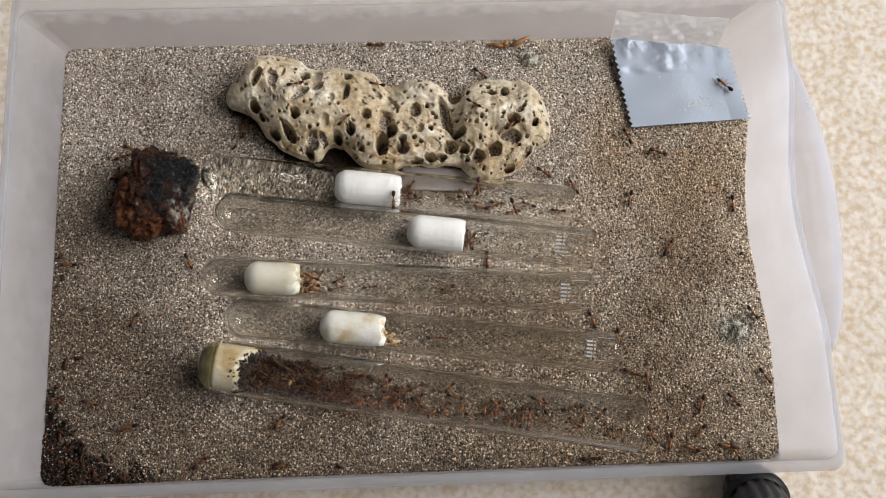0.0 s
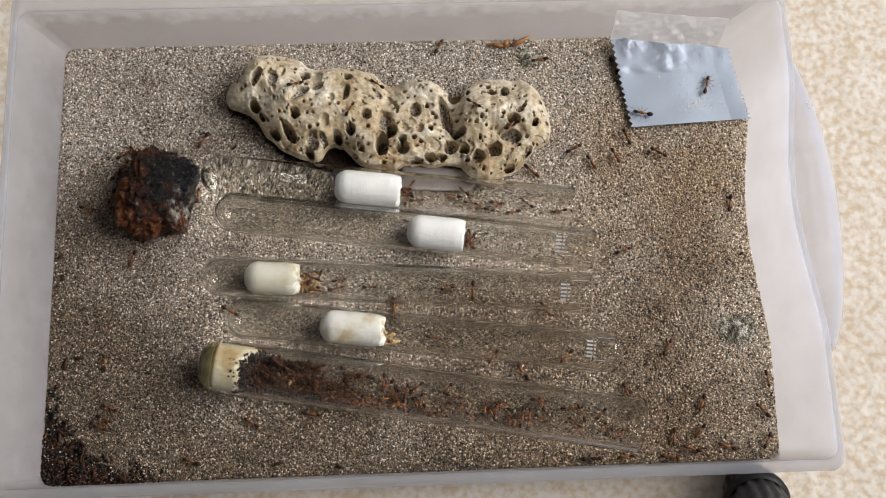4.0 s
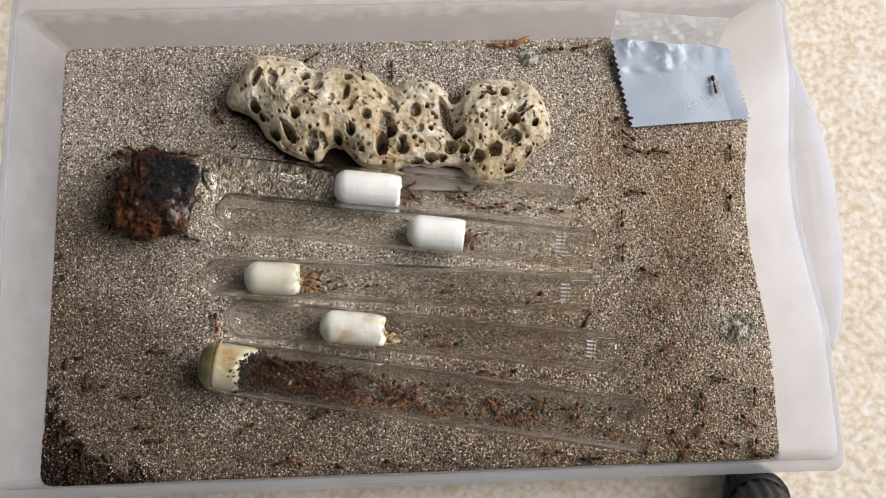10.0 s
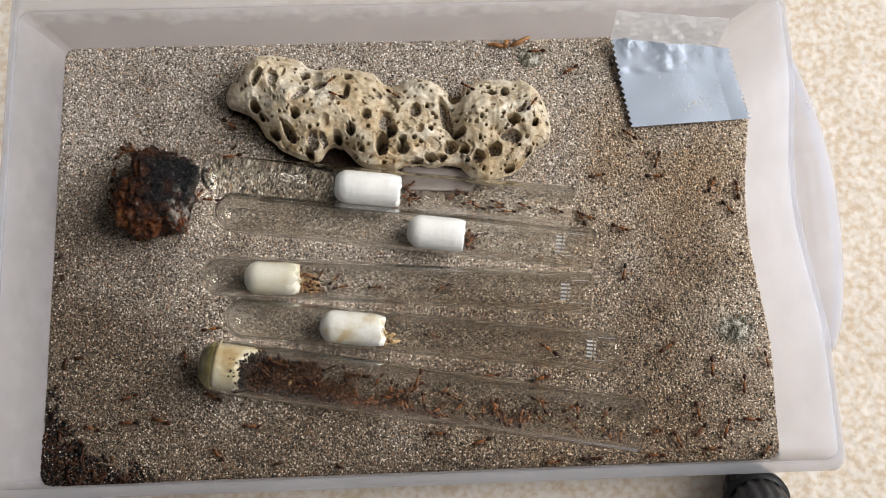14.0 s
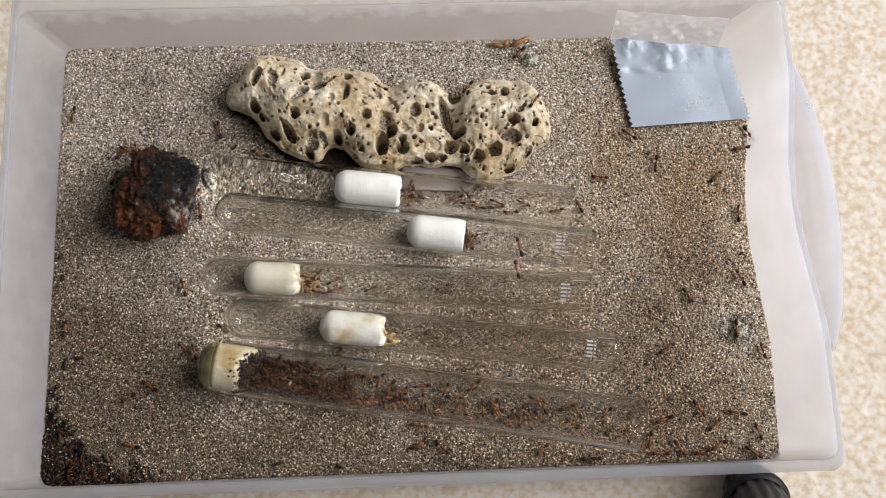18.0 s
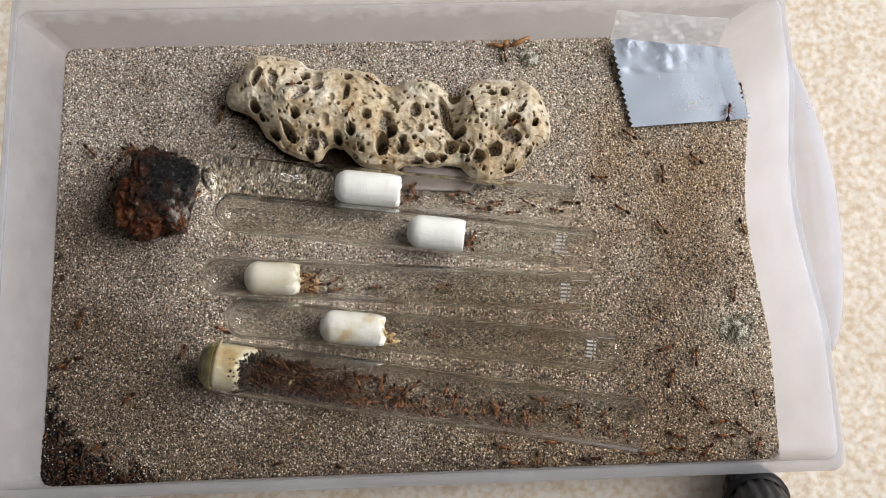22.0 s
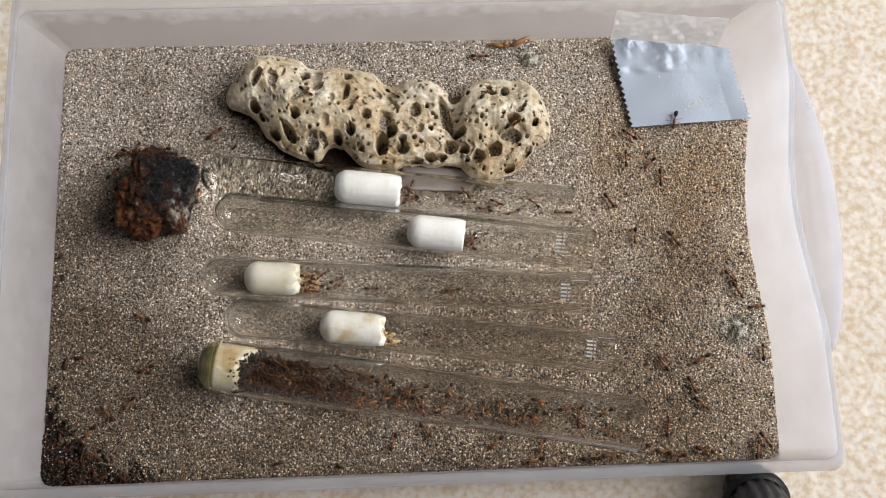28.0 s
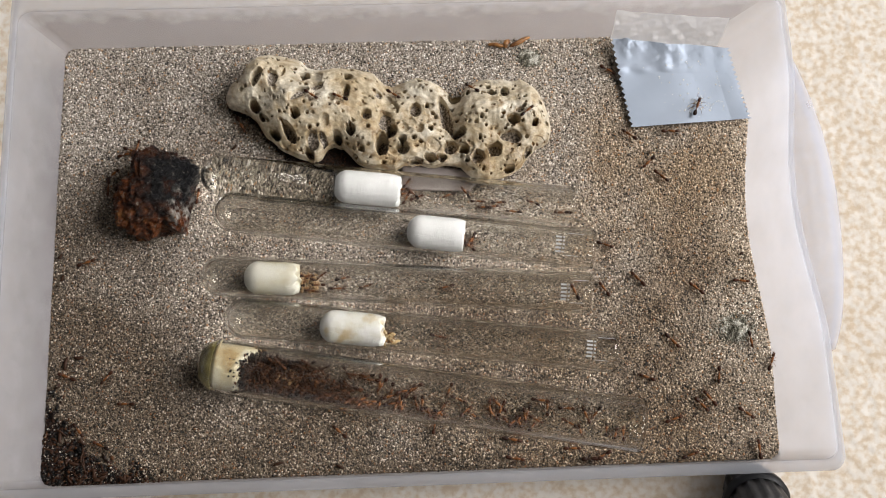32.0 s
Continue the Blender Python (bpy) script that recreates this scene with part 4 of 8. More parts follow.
# ---------------------------------------------------------------- small things on the sand
M_MOULD = noisy("grey_mould", [(0.36, (0.06, 0.054, 0.038)), (0.5, (0.24, 0.225, 0.17)), (0.62, (0.60, 0.575, 0.50))], 450, 0.95, 900, 0.0008)
M_SCRAP = noisy("frosted_scrap", [(0.35, (0.23, 0.195, 0.18)), (0.65, (0.30, 0.26, 0.24))], 120, 0.55, 500, 0.0001, 0.4)
M_WORM = noisy("dried_worm_skin", [(0.35, (0.11, 0.04, 0.011)), (0.65, (0.40, 0.185, 0.05))], 400, 0.4, 900, 0.0003)
M_CRUMB = island_material("food_crumb", [(0.0, (0.72, 0.62, 0.42)), (0.4, (0.82, 0.77, 0.62)), (0.8, (0.88, 0.86, 0.78))], 0.6)
M_SHRED = island_material("chewed_cotton", [(0.0, (0.16, 0.08, 0.03)), (0.25, (0.34, 0.24, 0.12)), (0.6, (0.50, 0.41, 0.26)), (0.85, (0.62, 0.57, 0.46))], 0.8, 0.2)
M_BROOD = noisy("pale_brood", [(0.3, (0.21, 0.115, 0.045)), (0.7, (0.42, 0.29, 0.15))], 200, 0.4, sss=0.2)


def husk(length, width, seed):
    """One curled, tapering, ridged husk or body piece."""
    pts, rad = [], []
    n = 9
    for i in range(n):
        t = i / (n - 1)
        pts.append(((t - 0.5) * length, width * 1.1 * math.sin(t * 2.4 + seed), width * 0.4 * math.sin(t * 3.1)))
        rad.append(width * (0.25 + 0.75 * math.sin(math.pi * (0.12 + 0.8 * t))) * (1.12 if i % 2 else 0.9))
    return tube_bm(pts, rad, 7)


def refuse_heap():
    """Dark husks and dead bodies the ants have piled in the corner."""
    heap = tagged(new("refuse_heap"), "dark heap of husks and dead insects in the tray corner", "refuse heap")
    heap.matrix_world = pose(-0.138, -0.0845, SAND_Z * MM)
    rng = np.random.RandomState(77)
    for i in range(46):
        far = i > 28
        x = rng.uniform(-12, 2) if not far else rng.uniform(-2, 22)
        y = rng.uniform(-6, 13) - max(0, x + 6) * 0.55 if not far else rng.uniform(-8, 0) - 0.12 * x
        bm = husk(rng.uniform(2.0, 5.8) * MM, rng.uniform(0.28, 0.75) * MM, rng.uniform(0, 6))
        ob = part("husk", bm, M_FLAKE, heap)
        ob.matrix_local = pose(x * MM, max(y, -7) * MM, rng.uniform(0.2, 2.0) * MM, rng.uniform(-25, 25), rng.uniform(-25, 25), rng.uniform(0, 360))
    n = 5600
    r = rng.normal(0, 1, (n, 2))
    x = np.where(rng.uniform(size=n) < 0.58, -8 + 5.0 * r[:, 0], 5 + 9.0 * r[:, 0])
    w = np.clip((x + 12) / 16, 0, 1)
    y = (1 - w) * (2.5 + 9.5 * r[:, 1]) + w * (-4.6 + 2.6 * r[:, 1])
    patchy = smooth_noise(x + 60, y + 60, 71, 3.2) + 0.5 * smooth_noise(x + 60, y + 60, 72, 1.3) > -0.35
    x, y = x[patchy], y[patchy]
    ok = (x > -14.5) & (y > -7.5)
    x, y = x[ok], y[ok]
    z = 0.2 + np.abs(rng.normal(0, 0.55, len(x))) * np.exp(-((x + 5) / 9) ** 2)
    m4 = scatter_mats(np.column_stack([x, y, z]) * MM, rng.uniform(0.25, 1.0, len(x)) ** 1.2 * MM, rng, 0.5, 1.9)
    tagged(island_mesh("husk_dust", OCTA_V, OCTA_F, m4, M_WASTE, heap), kind="stuff")
    k = rng.uniform(size=len(x)) < 0.10
    m4 = scatter_mats(np.column_stack([x[k], y[k], z[k] + 0.45]) * MM, rng.uniform(0.2, 0.42, k.sum()) * MM, rng)
    tagged(island_mesh("grit", OCTA_V, OCTA_F, m4, M_GRAIN, heap), kind="stuff")


refuse_heap()


def mould_clump(x, y, size, seed):
    clump = tagged(new("mould_clump"), "grey fluffy mould clump on the sand", "mould")
    clump.matrix_world = pose(x * MM, y * MM, SAND_Z * MM)
    rng = np.random.RandomState(seed)
    n = 900
    d = rng.normal(0, 1, (n, 2)) * size * 0.6 * np.array([1.0, 0.75])
    z = 0.2 + 1.5 * np.exp(-(d ** 2).sum(1) / (size * 0.4) ** 2) * rng.uniform(0.3, 1, n)
    m4 = scatter_mats(np.column_stack([d, z]) * MM, rng.uniform(0.15, 0.42, n) * MM, rng)
    island_mesh("fluff", ICO_V, ICO_F, m4, M_MOULD, clump)


mould_clump(115.0, -32.0, 5.8, 3)
mould_clump(35.5, 81.4, 3.6, 4)


def plastic_scrap():
    """A scrap of frosted sheet lying under the edge of the first tube."""
    v, f, nu, nv = [], [], 24, 10
    for j in range(nv + 1):
        for i in range(nu + 1):
            s, t = i / nu, j / nv
            x, y = -18.0 + 31.0 * s + 1.5 * math.sin(t * 5), 35.5 - 3.2 * s - (11.5 - 3.0 * s) * t
            v.append((x * MM, y * MM, (SAND_Z + 0.75 + 0.5 * math.sin(s * 3.1) + 0.15 * noise.noise(Vector((s * 4, t * 3, 2)))) * MM))
    for j in range(nv):
        for i in range(nu):
            a = j * (nu + 1) + i
            f.append((a, a + nu + 1, a + nu + 2, a + 1))
    ob = tagged(mesh_object("plastic_scrap", v, f, M_SCRAP), "pale pinkish frosted plastic scrap under a test tube", "plastic scrap")
    sol = ob.modifiers.new("thickness", "SOLIDIFY")
    sol.thickness = 0.0002


plastic_scrap()


def dead_worm():
    worm = tagged(new("dead_mealworm"), "dried orange-brown mealworm pieces on the sand", "dead insect")
    worm.matrix_world = pose(0.0272, 0.0868, (SAND_Z + 0.9) * MM)
    for nm, x, y, ln, w, rz in (("segment", -5.0, -0.6, 7.0, 0.85, 8), ("segment", 4.6, 1.2, 9.0, 1.0, 14), ("head", 0.0, -0.2, 3.6, 1.2, 60)):
        ob = part(nm, husk(ln * MM, w * MM, 0.4 + x), M_WORM, worm)
        ob.matrix_local = pose(x * MM, y * MM, 0, 0, 0, rz)


dead_worm()


def rock_debris():
    """Dark scraps gathered along the foot of the porous rock, packed under its arch as the overhang's shade."""
    rng = np.random.RandomState(19)
    n = 2200
    k = rng.uniform(0, 1, n)
    arch = rng.uniform(size=n) < 0.7
    x = np.where(arch, -42.0 + rng.uniform(-7, 8, n), -88 + 58 * k)
    foot = np.interp(x, ROCK_BX, ROCK_BY)
    y = foot + 0.5 - np.where(arch, rng.uniform(0, 1, n) * np.clip(foot - 33.5, 1, 8), np.abs(rng.normal(0, 1.0, n)))
    m4 = scatter_mats(np.column_stack([x, y, SAND_Z + rng.uniform(0, 0.7, n)]) * MM, rng.uniform(0.2, 0.6, n) * MM, rng, 0.7, 1.8)
    tagged(island_mesh("rock_debris", OCTA_V, OCTA_F, m4, M_WASTE), "dark brown scraps at the rock foot, massed as shade under the arch", "debris", kind="stuff")


rock_debris()


def loose_bits():
    """Single dark specks and husks lying about on the sand."""
    rng = np.random.RandomState(8)
    spots = [(-146, -46, 5.2, 70), (-141.5, -43, 4.0, 10), (-62.5, -84.5, 4.5, 10), (-39, -85, 3.0, 0), (40.0, -87.3, 4, 20), (-85, 42.5, 2.6, 60),
             (-152, -3, 2.2, 30), (-150.5, -12, 2.4, 100), (118.5, -2.2, 1.6, 0)]
    for x, y, ln, rz in spots:
        ob = tagged(part("husk_piece", husk(ln * MM, rng.uniform(0.45, 0.75) * MM, rng.uniform(0, 6)), M_FLAKE, None),
                    "brown curled insect husk lying on the sand", "husk", "husks scattered on the sand")
        ob.matrix_world = pose(x * MM, y * MM, (SAND_Z + 0.5) * MM, 0, 0, rz)
    n = 520
    x, y = rng.uniform(-152, 120, n), rng.uniform(-88, 87, n)
    m4 = scatter_mats(np.column_stack([x, y, np.full(n, SAND_Z + 0.25)]) * MM, rng.uniform(0.18, 0.42, n) * MM, rng, 0.8, 1.5)
    tagged(island_mesh("sand_specks", OCTA_V, OCTA_F, m4, M_FLAKE), "dark brown specks of waste strewn over sand", "specks", kind="stuff")
    # crumbs on the foil
    n = 120
    pile = rng.uniform(size=n) < 0.6
    s = np.clip(np.where(pile, rng.normal(0.64, 0.10, n), rng.normal(0.63, 0.17, n)), 0.15, 0.95)
    t = np.clip(np.where(pile, rng.normal(0.77, 0.06, n), rng.normal(0.5, 0.2, n)), 0.12, 0.95)
    p = np.array([foil_point(a, b) for a, b in zip(s, t)])
    p[:, 2] += 0.06
    m4 = scatter_mats(p * MM, rng.uniform(0.10, 0.30, n) * MM, rng)
    tagged(island_mesh("crumbs", ICO_V, ICO_F, m4, M_CRUMB), "pale yellow food crumbs strewn on the foil", "crumbs", kind="stuff")


loose_bits()


# ---------------------------------------------------------------- ants
def chitin(name, a, b):
    m, nt, p = base_material(name)
    oi = nt.nodes.new("ShaderNodeObjectInfo")
    col = ramp(nt, oi.outputs["Random"], [(0, a), (1, b)])
    col = mix(nt, 0.5, col, ramp(nt, noise_tex(nt, 2600, 2), [(0.3, (0.5, 0.5, 0.5)), (0.7, (1, 1, 1))]), "MULTIPLY")
    nt.links.new(col, p.inputs["Base Color"])
    p.inputs["Roughness"].default_value, p.inputs["Specular IOR Level"].default_value = 0.36, 0.18
    return m


M_ANT_HEAD = chitin("ant_head", (0.022, 0.009, 0.005), (0.075, 0.026, 0.011))
M_ANT_BODY = chitin("ant_thorax", (0.12, 0.044, 0.014), (0.24, 0.095, 0.031))
M_ANT_GASTER = chitin("ant_gaster", (0.014, 0.007, 0.005), (0.055, 0.018, 0.008))
M_ANT_RED = chitin("translucent_red_brown", (0.014, 0.006, 0.003), (0.09, 0.032, 0.010))
M_ANT_LEG = chitin("ant_leg", (0.09, 0.035, 0.015), (0.17, 0.075, 0.03))


def blob(rx, ry, rz, taper=0.0, seg=10, rings=7):
    bm = bmesh.new()
    bmesh.ops.create_uvsphere(bm, u_segments=seg, v_segments=rings, radius=1, matrix=Matrix.Rotation(radians(90), 4, "Y"))
    for v in bm.verts:
        k = 1 + taper * v.co.x
        v.co = Vector((v.co.x * rx, v.co.y * ry * k, v.co.z * rz * k)) * MM
    return bm


HIPS = {}


def build_ant():
    """A worker ant, 6.8 mm from jaw to tail, facing +x, feet at z = 0."""
    ant = new("ant")
    head = part("head", blob(0.80, 0.62, 0.52, -0.14), M_ANT_HEAD, ant)
    head.location = (2.62 * MM, 0, 1.25 * MM)
    bm = bmesh.new()
    for s in (1, -1):
        bmesh.ops.create_cone(bm, segments=5, radius1=0.17 * MM, radius2=0.03 * MM, depth=0.55 * MM, cap_ends=True,
                              matrix=pose(0.92 * MM, s * 0.2 * MM, -0.08 * MM, 0, 90, -s * 22))
    part("jaw", bm, M_ANT_HEAD, head)
    ob = part("mesosoma", blob(1.30, 0.50, 0.52, 0.2), M_ANT_BODY, ant)
    ob.location = (0.75 * MM, 0, 1.28 * MM)
    ob = part("petiole", blob(0.32, 0.24, 0.38, 0, 8, 6), M_ANT_BODY, ant)
    ob.location = (-0.78 * MM, 0, 1.18 * MM)
    ob = part("gaster", blob(1.15, 0.70, 0.68, -0.16), M_ANT_GASTER, ant, "dark glossy abdomen")
    ob.location = (-2.1 * MM, 0, 1.2 * MM)
    for s in (1, -1):
        pts = [(0, 0, 0), (0.55, s * 0.75, 0.28), (1.0, s * 0.95, 0.16), (1.75, s * 0.72, -0.2)]
        ob = part("antenna", tube_bm([Vector(p) * MM for p in pts], [0.05 * MM, 0.045 * MM, 0.055 * MM, 0.06 * MM], 5), M_ANT_LEG, ant)
        ob.location = (3.1 * MM, s * 0.25 * MM, 1.35 * MM)
        for k, (hx, fx, fy) in enumerate(((1.45, 1.5, 1.95), (0.8, -0.1, 2.35), (0.15, -1.75, 2.2))):
            pts = [(0, 0, 0), (fx * 0.3, s * fy * 0.36, 0.62), (fx * 0.62, s * fy * 0.7, 0.1), (fx * 0.88, s * fy * 0.93, -0.85), (fx * 1.05, s * fy * 1.05, -0.93)]
            ob = part("leg", tube_bm([Vector(p) * MM for p in pts], [r * MM for r in (0.08, 0.08, 0.06, 0.045, 0.035)], 5), M_ANT_LEG, ant)
            ob.location = (hx * MM, s * 0.3 * MM, 0.95 * MM)
    return ant


ANT = build_ant()
tagged(ANT, "reddish-brown worker ant with dark head and abdomen", "ant", "worker ants")
ants, paths = [], []
size_rng = random.Random(12)


def steps(rows):
    """Rows of seconds, x and y in mm and a heading in degrees, laid on whatever lies under them."""
    out = []
    for i, (t, x, y, h) in enumerate(rows):
        if i:
            t0, x0, y0, h0 = rows[i - 1]
            n = int(min(math.hypot(x - x0, y - y0) / 3.0, (t - t0) / 0.16, 14))
            zs = [surface_z(x0 + (x - x0) * k / (n + 1), y0 + (y - y0) * k / (n + 1)) for k in range(n + 2)]
            if n > 0 and max(zs) - min(zs) > 0.8:
                for k in range(1, n + 1):
                    f = k / (n + 1)
                    out.append((t0 + (t - t0) * f, x0 + (x - x0) * f, y0 + (y - y0) * f, h0 + (h - h0) * f))
        out.append((t, x, y, h))
    paths.append([(t, pose(x * MM, y * MM, (surface_z(x, y) + 0.1) * MM, 0, 0, h)) for t, x, y, h in out])
    return paths[-1]


TUBES = [(-96.1, 29.0, 50.7, 15.3, 7.6, 8.0), (-90.3, 13.9, 58.3, -1.9, 7.6, 8.0), (-93.9, -12.2, 56.4, -19.2, 7.6, 7.8),
         (-84.2, -28.5, 65.5, -42.5, 7.6, 7.8), (-93.4, -46.8, 74.4, -70.4, 9.9, 10.3)]


def surface_z(x, y):
    """Height in mm that an ant walks on: sand, tube or foil."""
    z = SAND_Z + 0.1
    for x0, y0, x1, y1, up, r in TUBES:
        ln = math.hypot(x1 - x0, y1 - y0)
        s = ((x - x0) * (x1 - x0) + (y - y0) * (y1 - y0)) / ln
        d = abs((x - x0) * (y1 - y0) - (y - y0) * (x1 - x0)) / ln
        if 0 < s < ln and d < r * 0.86:
            z = max(z, SAND_Z + up + math.sqrt(r * r - d * d))
    s, t = foil_inverse(x, y)
    if 0 <= s <= 1 and 0 <= t <= 1:
        z = max(z, foil_point(s, t)[2] + 0.2)
    return z


def gait(ant, rows):
    """Swings the six legs while the ant walks: two tripods in turn."""
    legs = [o for o in ant.children if o.name.startswith("leg")]
    marks = []
    for (t0, m0), (t1, m1) in zip(rows, rows[1:]):
        d = (m1.translation - m0.translation).length
        if d > 0.004 and t1 - t0 < 3.5:
            n = max(2, int((t1 - t0) / 0.2))
            marks += [(t0 + (t1 - t0) * k / n, 1) for k in range(n)] + [(t1, 0)]
    if len(marks) < 4:
        return
    for k, leg in enumerate(legs):
        at, out, last = leg.location.copy(), [(0.0, 0)], 0.0
        for i, (t, on) in enumerate(marks):
            if t - last > 0.06:
                out.append((t, (1 if (i + k) % 2 else -1) * 15 * on))
                last = t
        if last < 31.9:
            out.append((32.0, 0))
        walk(leg, [(t, Matrix.Translation(at) @ pose(0, 0, 0, 0, 0, a)) for t, a in out])


def tube_spot(k, s, q, z_off=0.0):
    """Place on a tube's lower inner wall: s mm from the closed end, q mm to the side."""
    x0, y0, x1, y1, up, r = TUBES[k]
    ln = math.hypot(x1 - x0, y1 - y0)
    ux, uy = (x1 - x0) / ln, (y1 - y0) / ln
    ri = r - 1.25
    q = max(-ri * 0.86, min(ri * 0.86, q))
    drop = math.sqrt(ri * ri - q * q)
    turn = math.degrees(math.atan2(uy, ux))
    m = pose((x0 + ux * s) * MM, (y0 + uy * s) * MM, (SAND_Z + up) * MM, 0, 0, turn)
    roll = math.degrees(math.asin(q / ri))
    return m @ pose(0, 0, 0, roll, 0, 0) @ pose(0, 0, (-ri + 0.05 + z_off) * MM)


tube_rows = []


def tube_ant(k, s, q, h, rng, restless=0.6, lift=0.0):
    """An ant inside a tube that shuffles about near its place."""
    a = copy_thing(ANT, tube_spot(k, s, q, lift) @ pose(0, 0, 0, 0, 0, h))
    a.scale = (rng.uniform(0.86, 1.02) * (1.1 if k == 4 else 1),) * 3
    if k == 4 and s < 62:
        for o in a.children:
            if o.type == "MESH":
                o.material_slots[0].link = "OBJECT"
                o.material_slots[0].material = M_ANT_RED
    tagged(a, "reddish-brown worker ant inside a glass test tube", "ant", "ants in the tubes")
    rows, t = [], 0.0
    ss, qq, hh = s, q, h
    while t < 32:
        rows.append((t, tube_spot(k, ss, qq, lift) @ pose(0, 0, 0, 0, 0, hh)))
        stay = rng.uniform(0.8, 5.0)
        if t + stay < 31:
            rows.append((t + stay, rows[-1][1]))
        t += stay + rng.uniform(0.5, 1.2)
        if rng.random() < restless:
            ss, qq = s + rng.uniform(-2.2, 2.2), q + rng.uniform(-1.0, 1.0)
        hh = h + rng.uniform(-22, 22)
    rows.append((32.0, rows[-1][1]))
    tube_rows.append((a, rows))


def crowd_spot(nr):
    """A place in the dark waste by the soaked cotton, thinning along the lower side."""
    s = 15.5 + 43 * nr.beta(1.2, 2.4)
    low = -7.9
    high = 7.0 if s < 34 else 7.0 - 0.55 * (s - 34)
    q = nr.uniform(low, max(high, low + 1))
    return tube_spot(4, s + 8.5 * max(0, q / 8.9) ** 2.2, q, nr.uniform(0.0, 1.1)).translation


def fill_tubes():
    rng = random.Random(33)
    # wide tube: a dense crowd by the cotton, then a thinning line along the side
    for i in range(128):
        s = 17 + 44 * rng.random() ** 1.2
        high = 7.6 if s < 42 else 7.6 - 0.5 * (s - 42)
        q = rng.uniform(-7.9, high)
        s += 9.0 * max(0, q / 8.9) ** 2.2
        tube_ant(4, s, q, rng.uniform(0, 360), rng, 0.45, rng.choice([0, 0, 1.2, 2.4]) if s < 46 else 0)
    for s, q in ((71, 5.0), (72.5, 3.0), (73.5, -2.5), (75, 0.5), (76.5, -1.0), (77.5, -4.0), (78, 1.5), (80, -5.5), (55, 6.0), (60, 5.5), (64, 5.0)):
        tube_ant(4, s, q, rng.uniform(0, 360), rng, 0.5)
    for i in range(46):
        s = rng.uniform(62, 164)
        q = rng.choice([-6.8, -6.6, -6.0, -5, -3, 1.5, 5.0] if s < 110 else [-5.5, -4, -1, 1, 3.5, 5]) + rng.uniform(-1, 1)
        tube_ant(4, s, q, rng.choice([0, 180, 90, 270]) + rng.uniform(-35, 35), rng, 0.5)
    # first tube
    for s, q, h in ((80.5, 3.5, 20), (81.5, 0.5, 200), (82, -2.5, 80), (84, 2.2, 130), (85, -1, 10), (83, 4.8, 60), (101, 1.5, 190), (105, 3.6, 150), (108, -0.5, 5),
                    (112, -2.8, 170), (116, -2.0, 30), (118, 0.6, 0), (125, -3.5, 200), (131, 1.2, 165), (143, -0.6, 178)):
        tube_ant(0, s, q, h, rng, 0.6)
    # second tube: a knot on the torn cotton
    for s, q, h in ((100.6, 1.6, 100), (101.6, -0.8, 60), (102.6, 1.0, 250), (101.2, -3.0, 140)):
        tube_ant(1, s, q, h, rng, 0.2)
    # third tube
    for s, q, h in ((38.5, 2.4, 20), (39, -1, 190), (41, 0.5, 40), (40, -3.2, 10), (42.5, 2.8, 160), (43, -1.6, 185), (45.5, 3.5, 60), (44, -4, 350), (52, -2.5, 20), (53, 2, 30)):
        tube_ant(2, s, q, h, rng, 0.35)
    for s, q, h in ((65, -0.8, 10), (96, 0.6, 200)):
        tube_ant(2, s, q, h, rng, 0.8)
    # fourth tube
    for s, q, h in ((81, 0.2, 5), (62.5, -1.5, 40)):
        tube_ant(3, s, q, h, rng, 0.2)
    # brood and waste lying among the crowd
    n = 70
    nr = np.random.RandomState(6)
    pts = [tube_spot(4, 37 + nr.normal(0, 3.2), 0.5 + nr.normal(0, 2.2), nr.uniform(0.4, 2.2)).translation for _ in range(n)]
    ob = tagged(island_mesh("brood", ICO_V, ICO_F, scatter_mats(np.array(pts), nr.uniform(0.35, 0.8, n) * MM, nr, 1.0, 1.5), M_BROOD), "pale ant brood heaped inside the wide tube", "ant brood", kind="stuff")
    n = 3600
    pts = [crowd_spot(nr) for _ in range(n)]
    tagged(island_mesh("nest_waste", OCTA_V, OCTA_F, scatter_mats(np.array(pts), nr.uniform(0.3, 0.9, n) * MM, nr, 1.0, 1.6), M_WASTE), "dark brown waste under the crowded ants", "waste", kind="stuff")
    n = 120
    pts = [tube_spot(2, nr.uniform(36.5, 45), nr.uniform(-4.5, 4), nr.uniform(0.0, 1.0)).translation for _ in range(n)]
    tagged(island_mesh("brood", ICO_V, ICO_F, scatter_mats(np.array(pts), nr.uniform(0.25, 0.6, n) * MM, nr, 1.0, 2.6), M_BROOD), "pale ant brood beside the stained cotton", "ant brood", kind="stuff")
    n = 110
    pts = [tube_spot(3, 58 + 9 * nr.beta(1.2, 2), nr.uniform(-5.0, 0.5), nr.uniform(0.0, 2.4)).translation for _ in range(n)]
    tagged(island_mesh("cotton_shreds", OCTA_V, OCTA_F, scatter_mats(np.array(pts), nr.uniform(0.35, 1.2, n) * MM, nr, 0.6, 1.9), M_SHRED), "chewed tan cotton shreds beside the plug", "cotton shreds", kind="stuff")


fill_tubes()



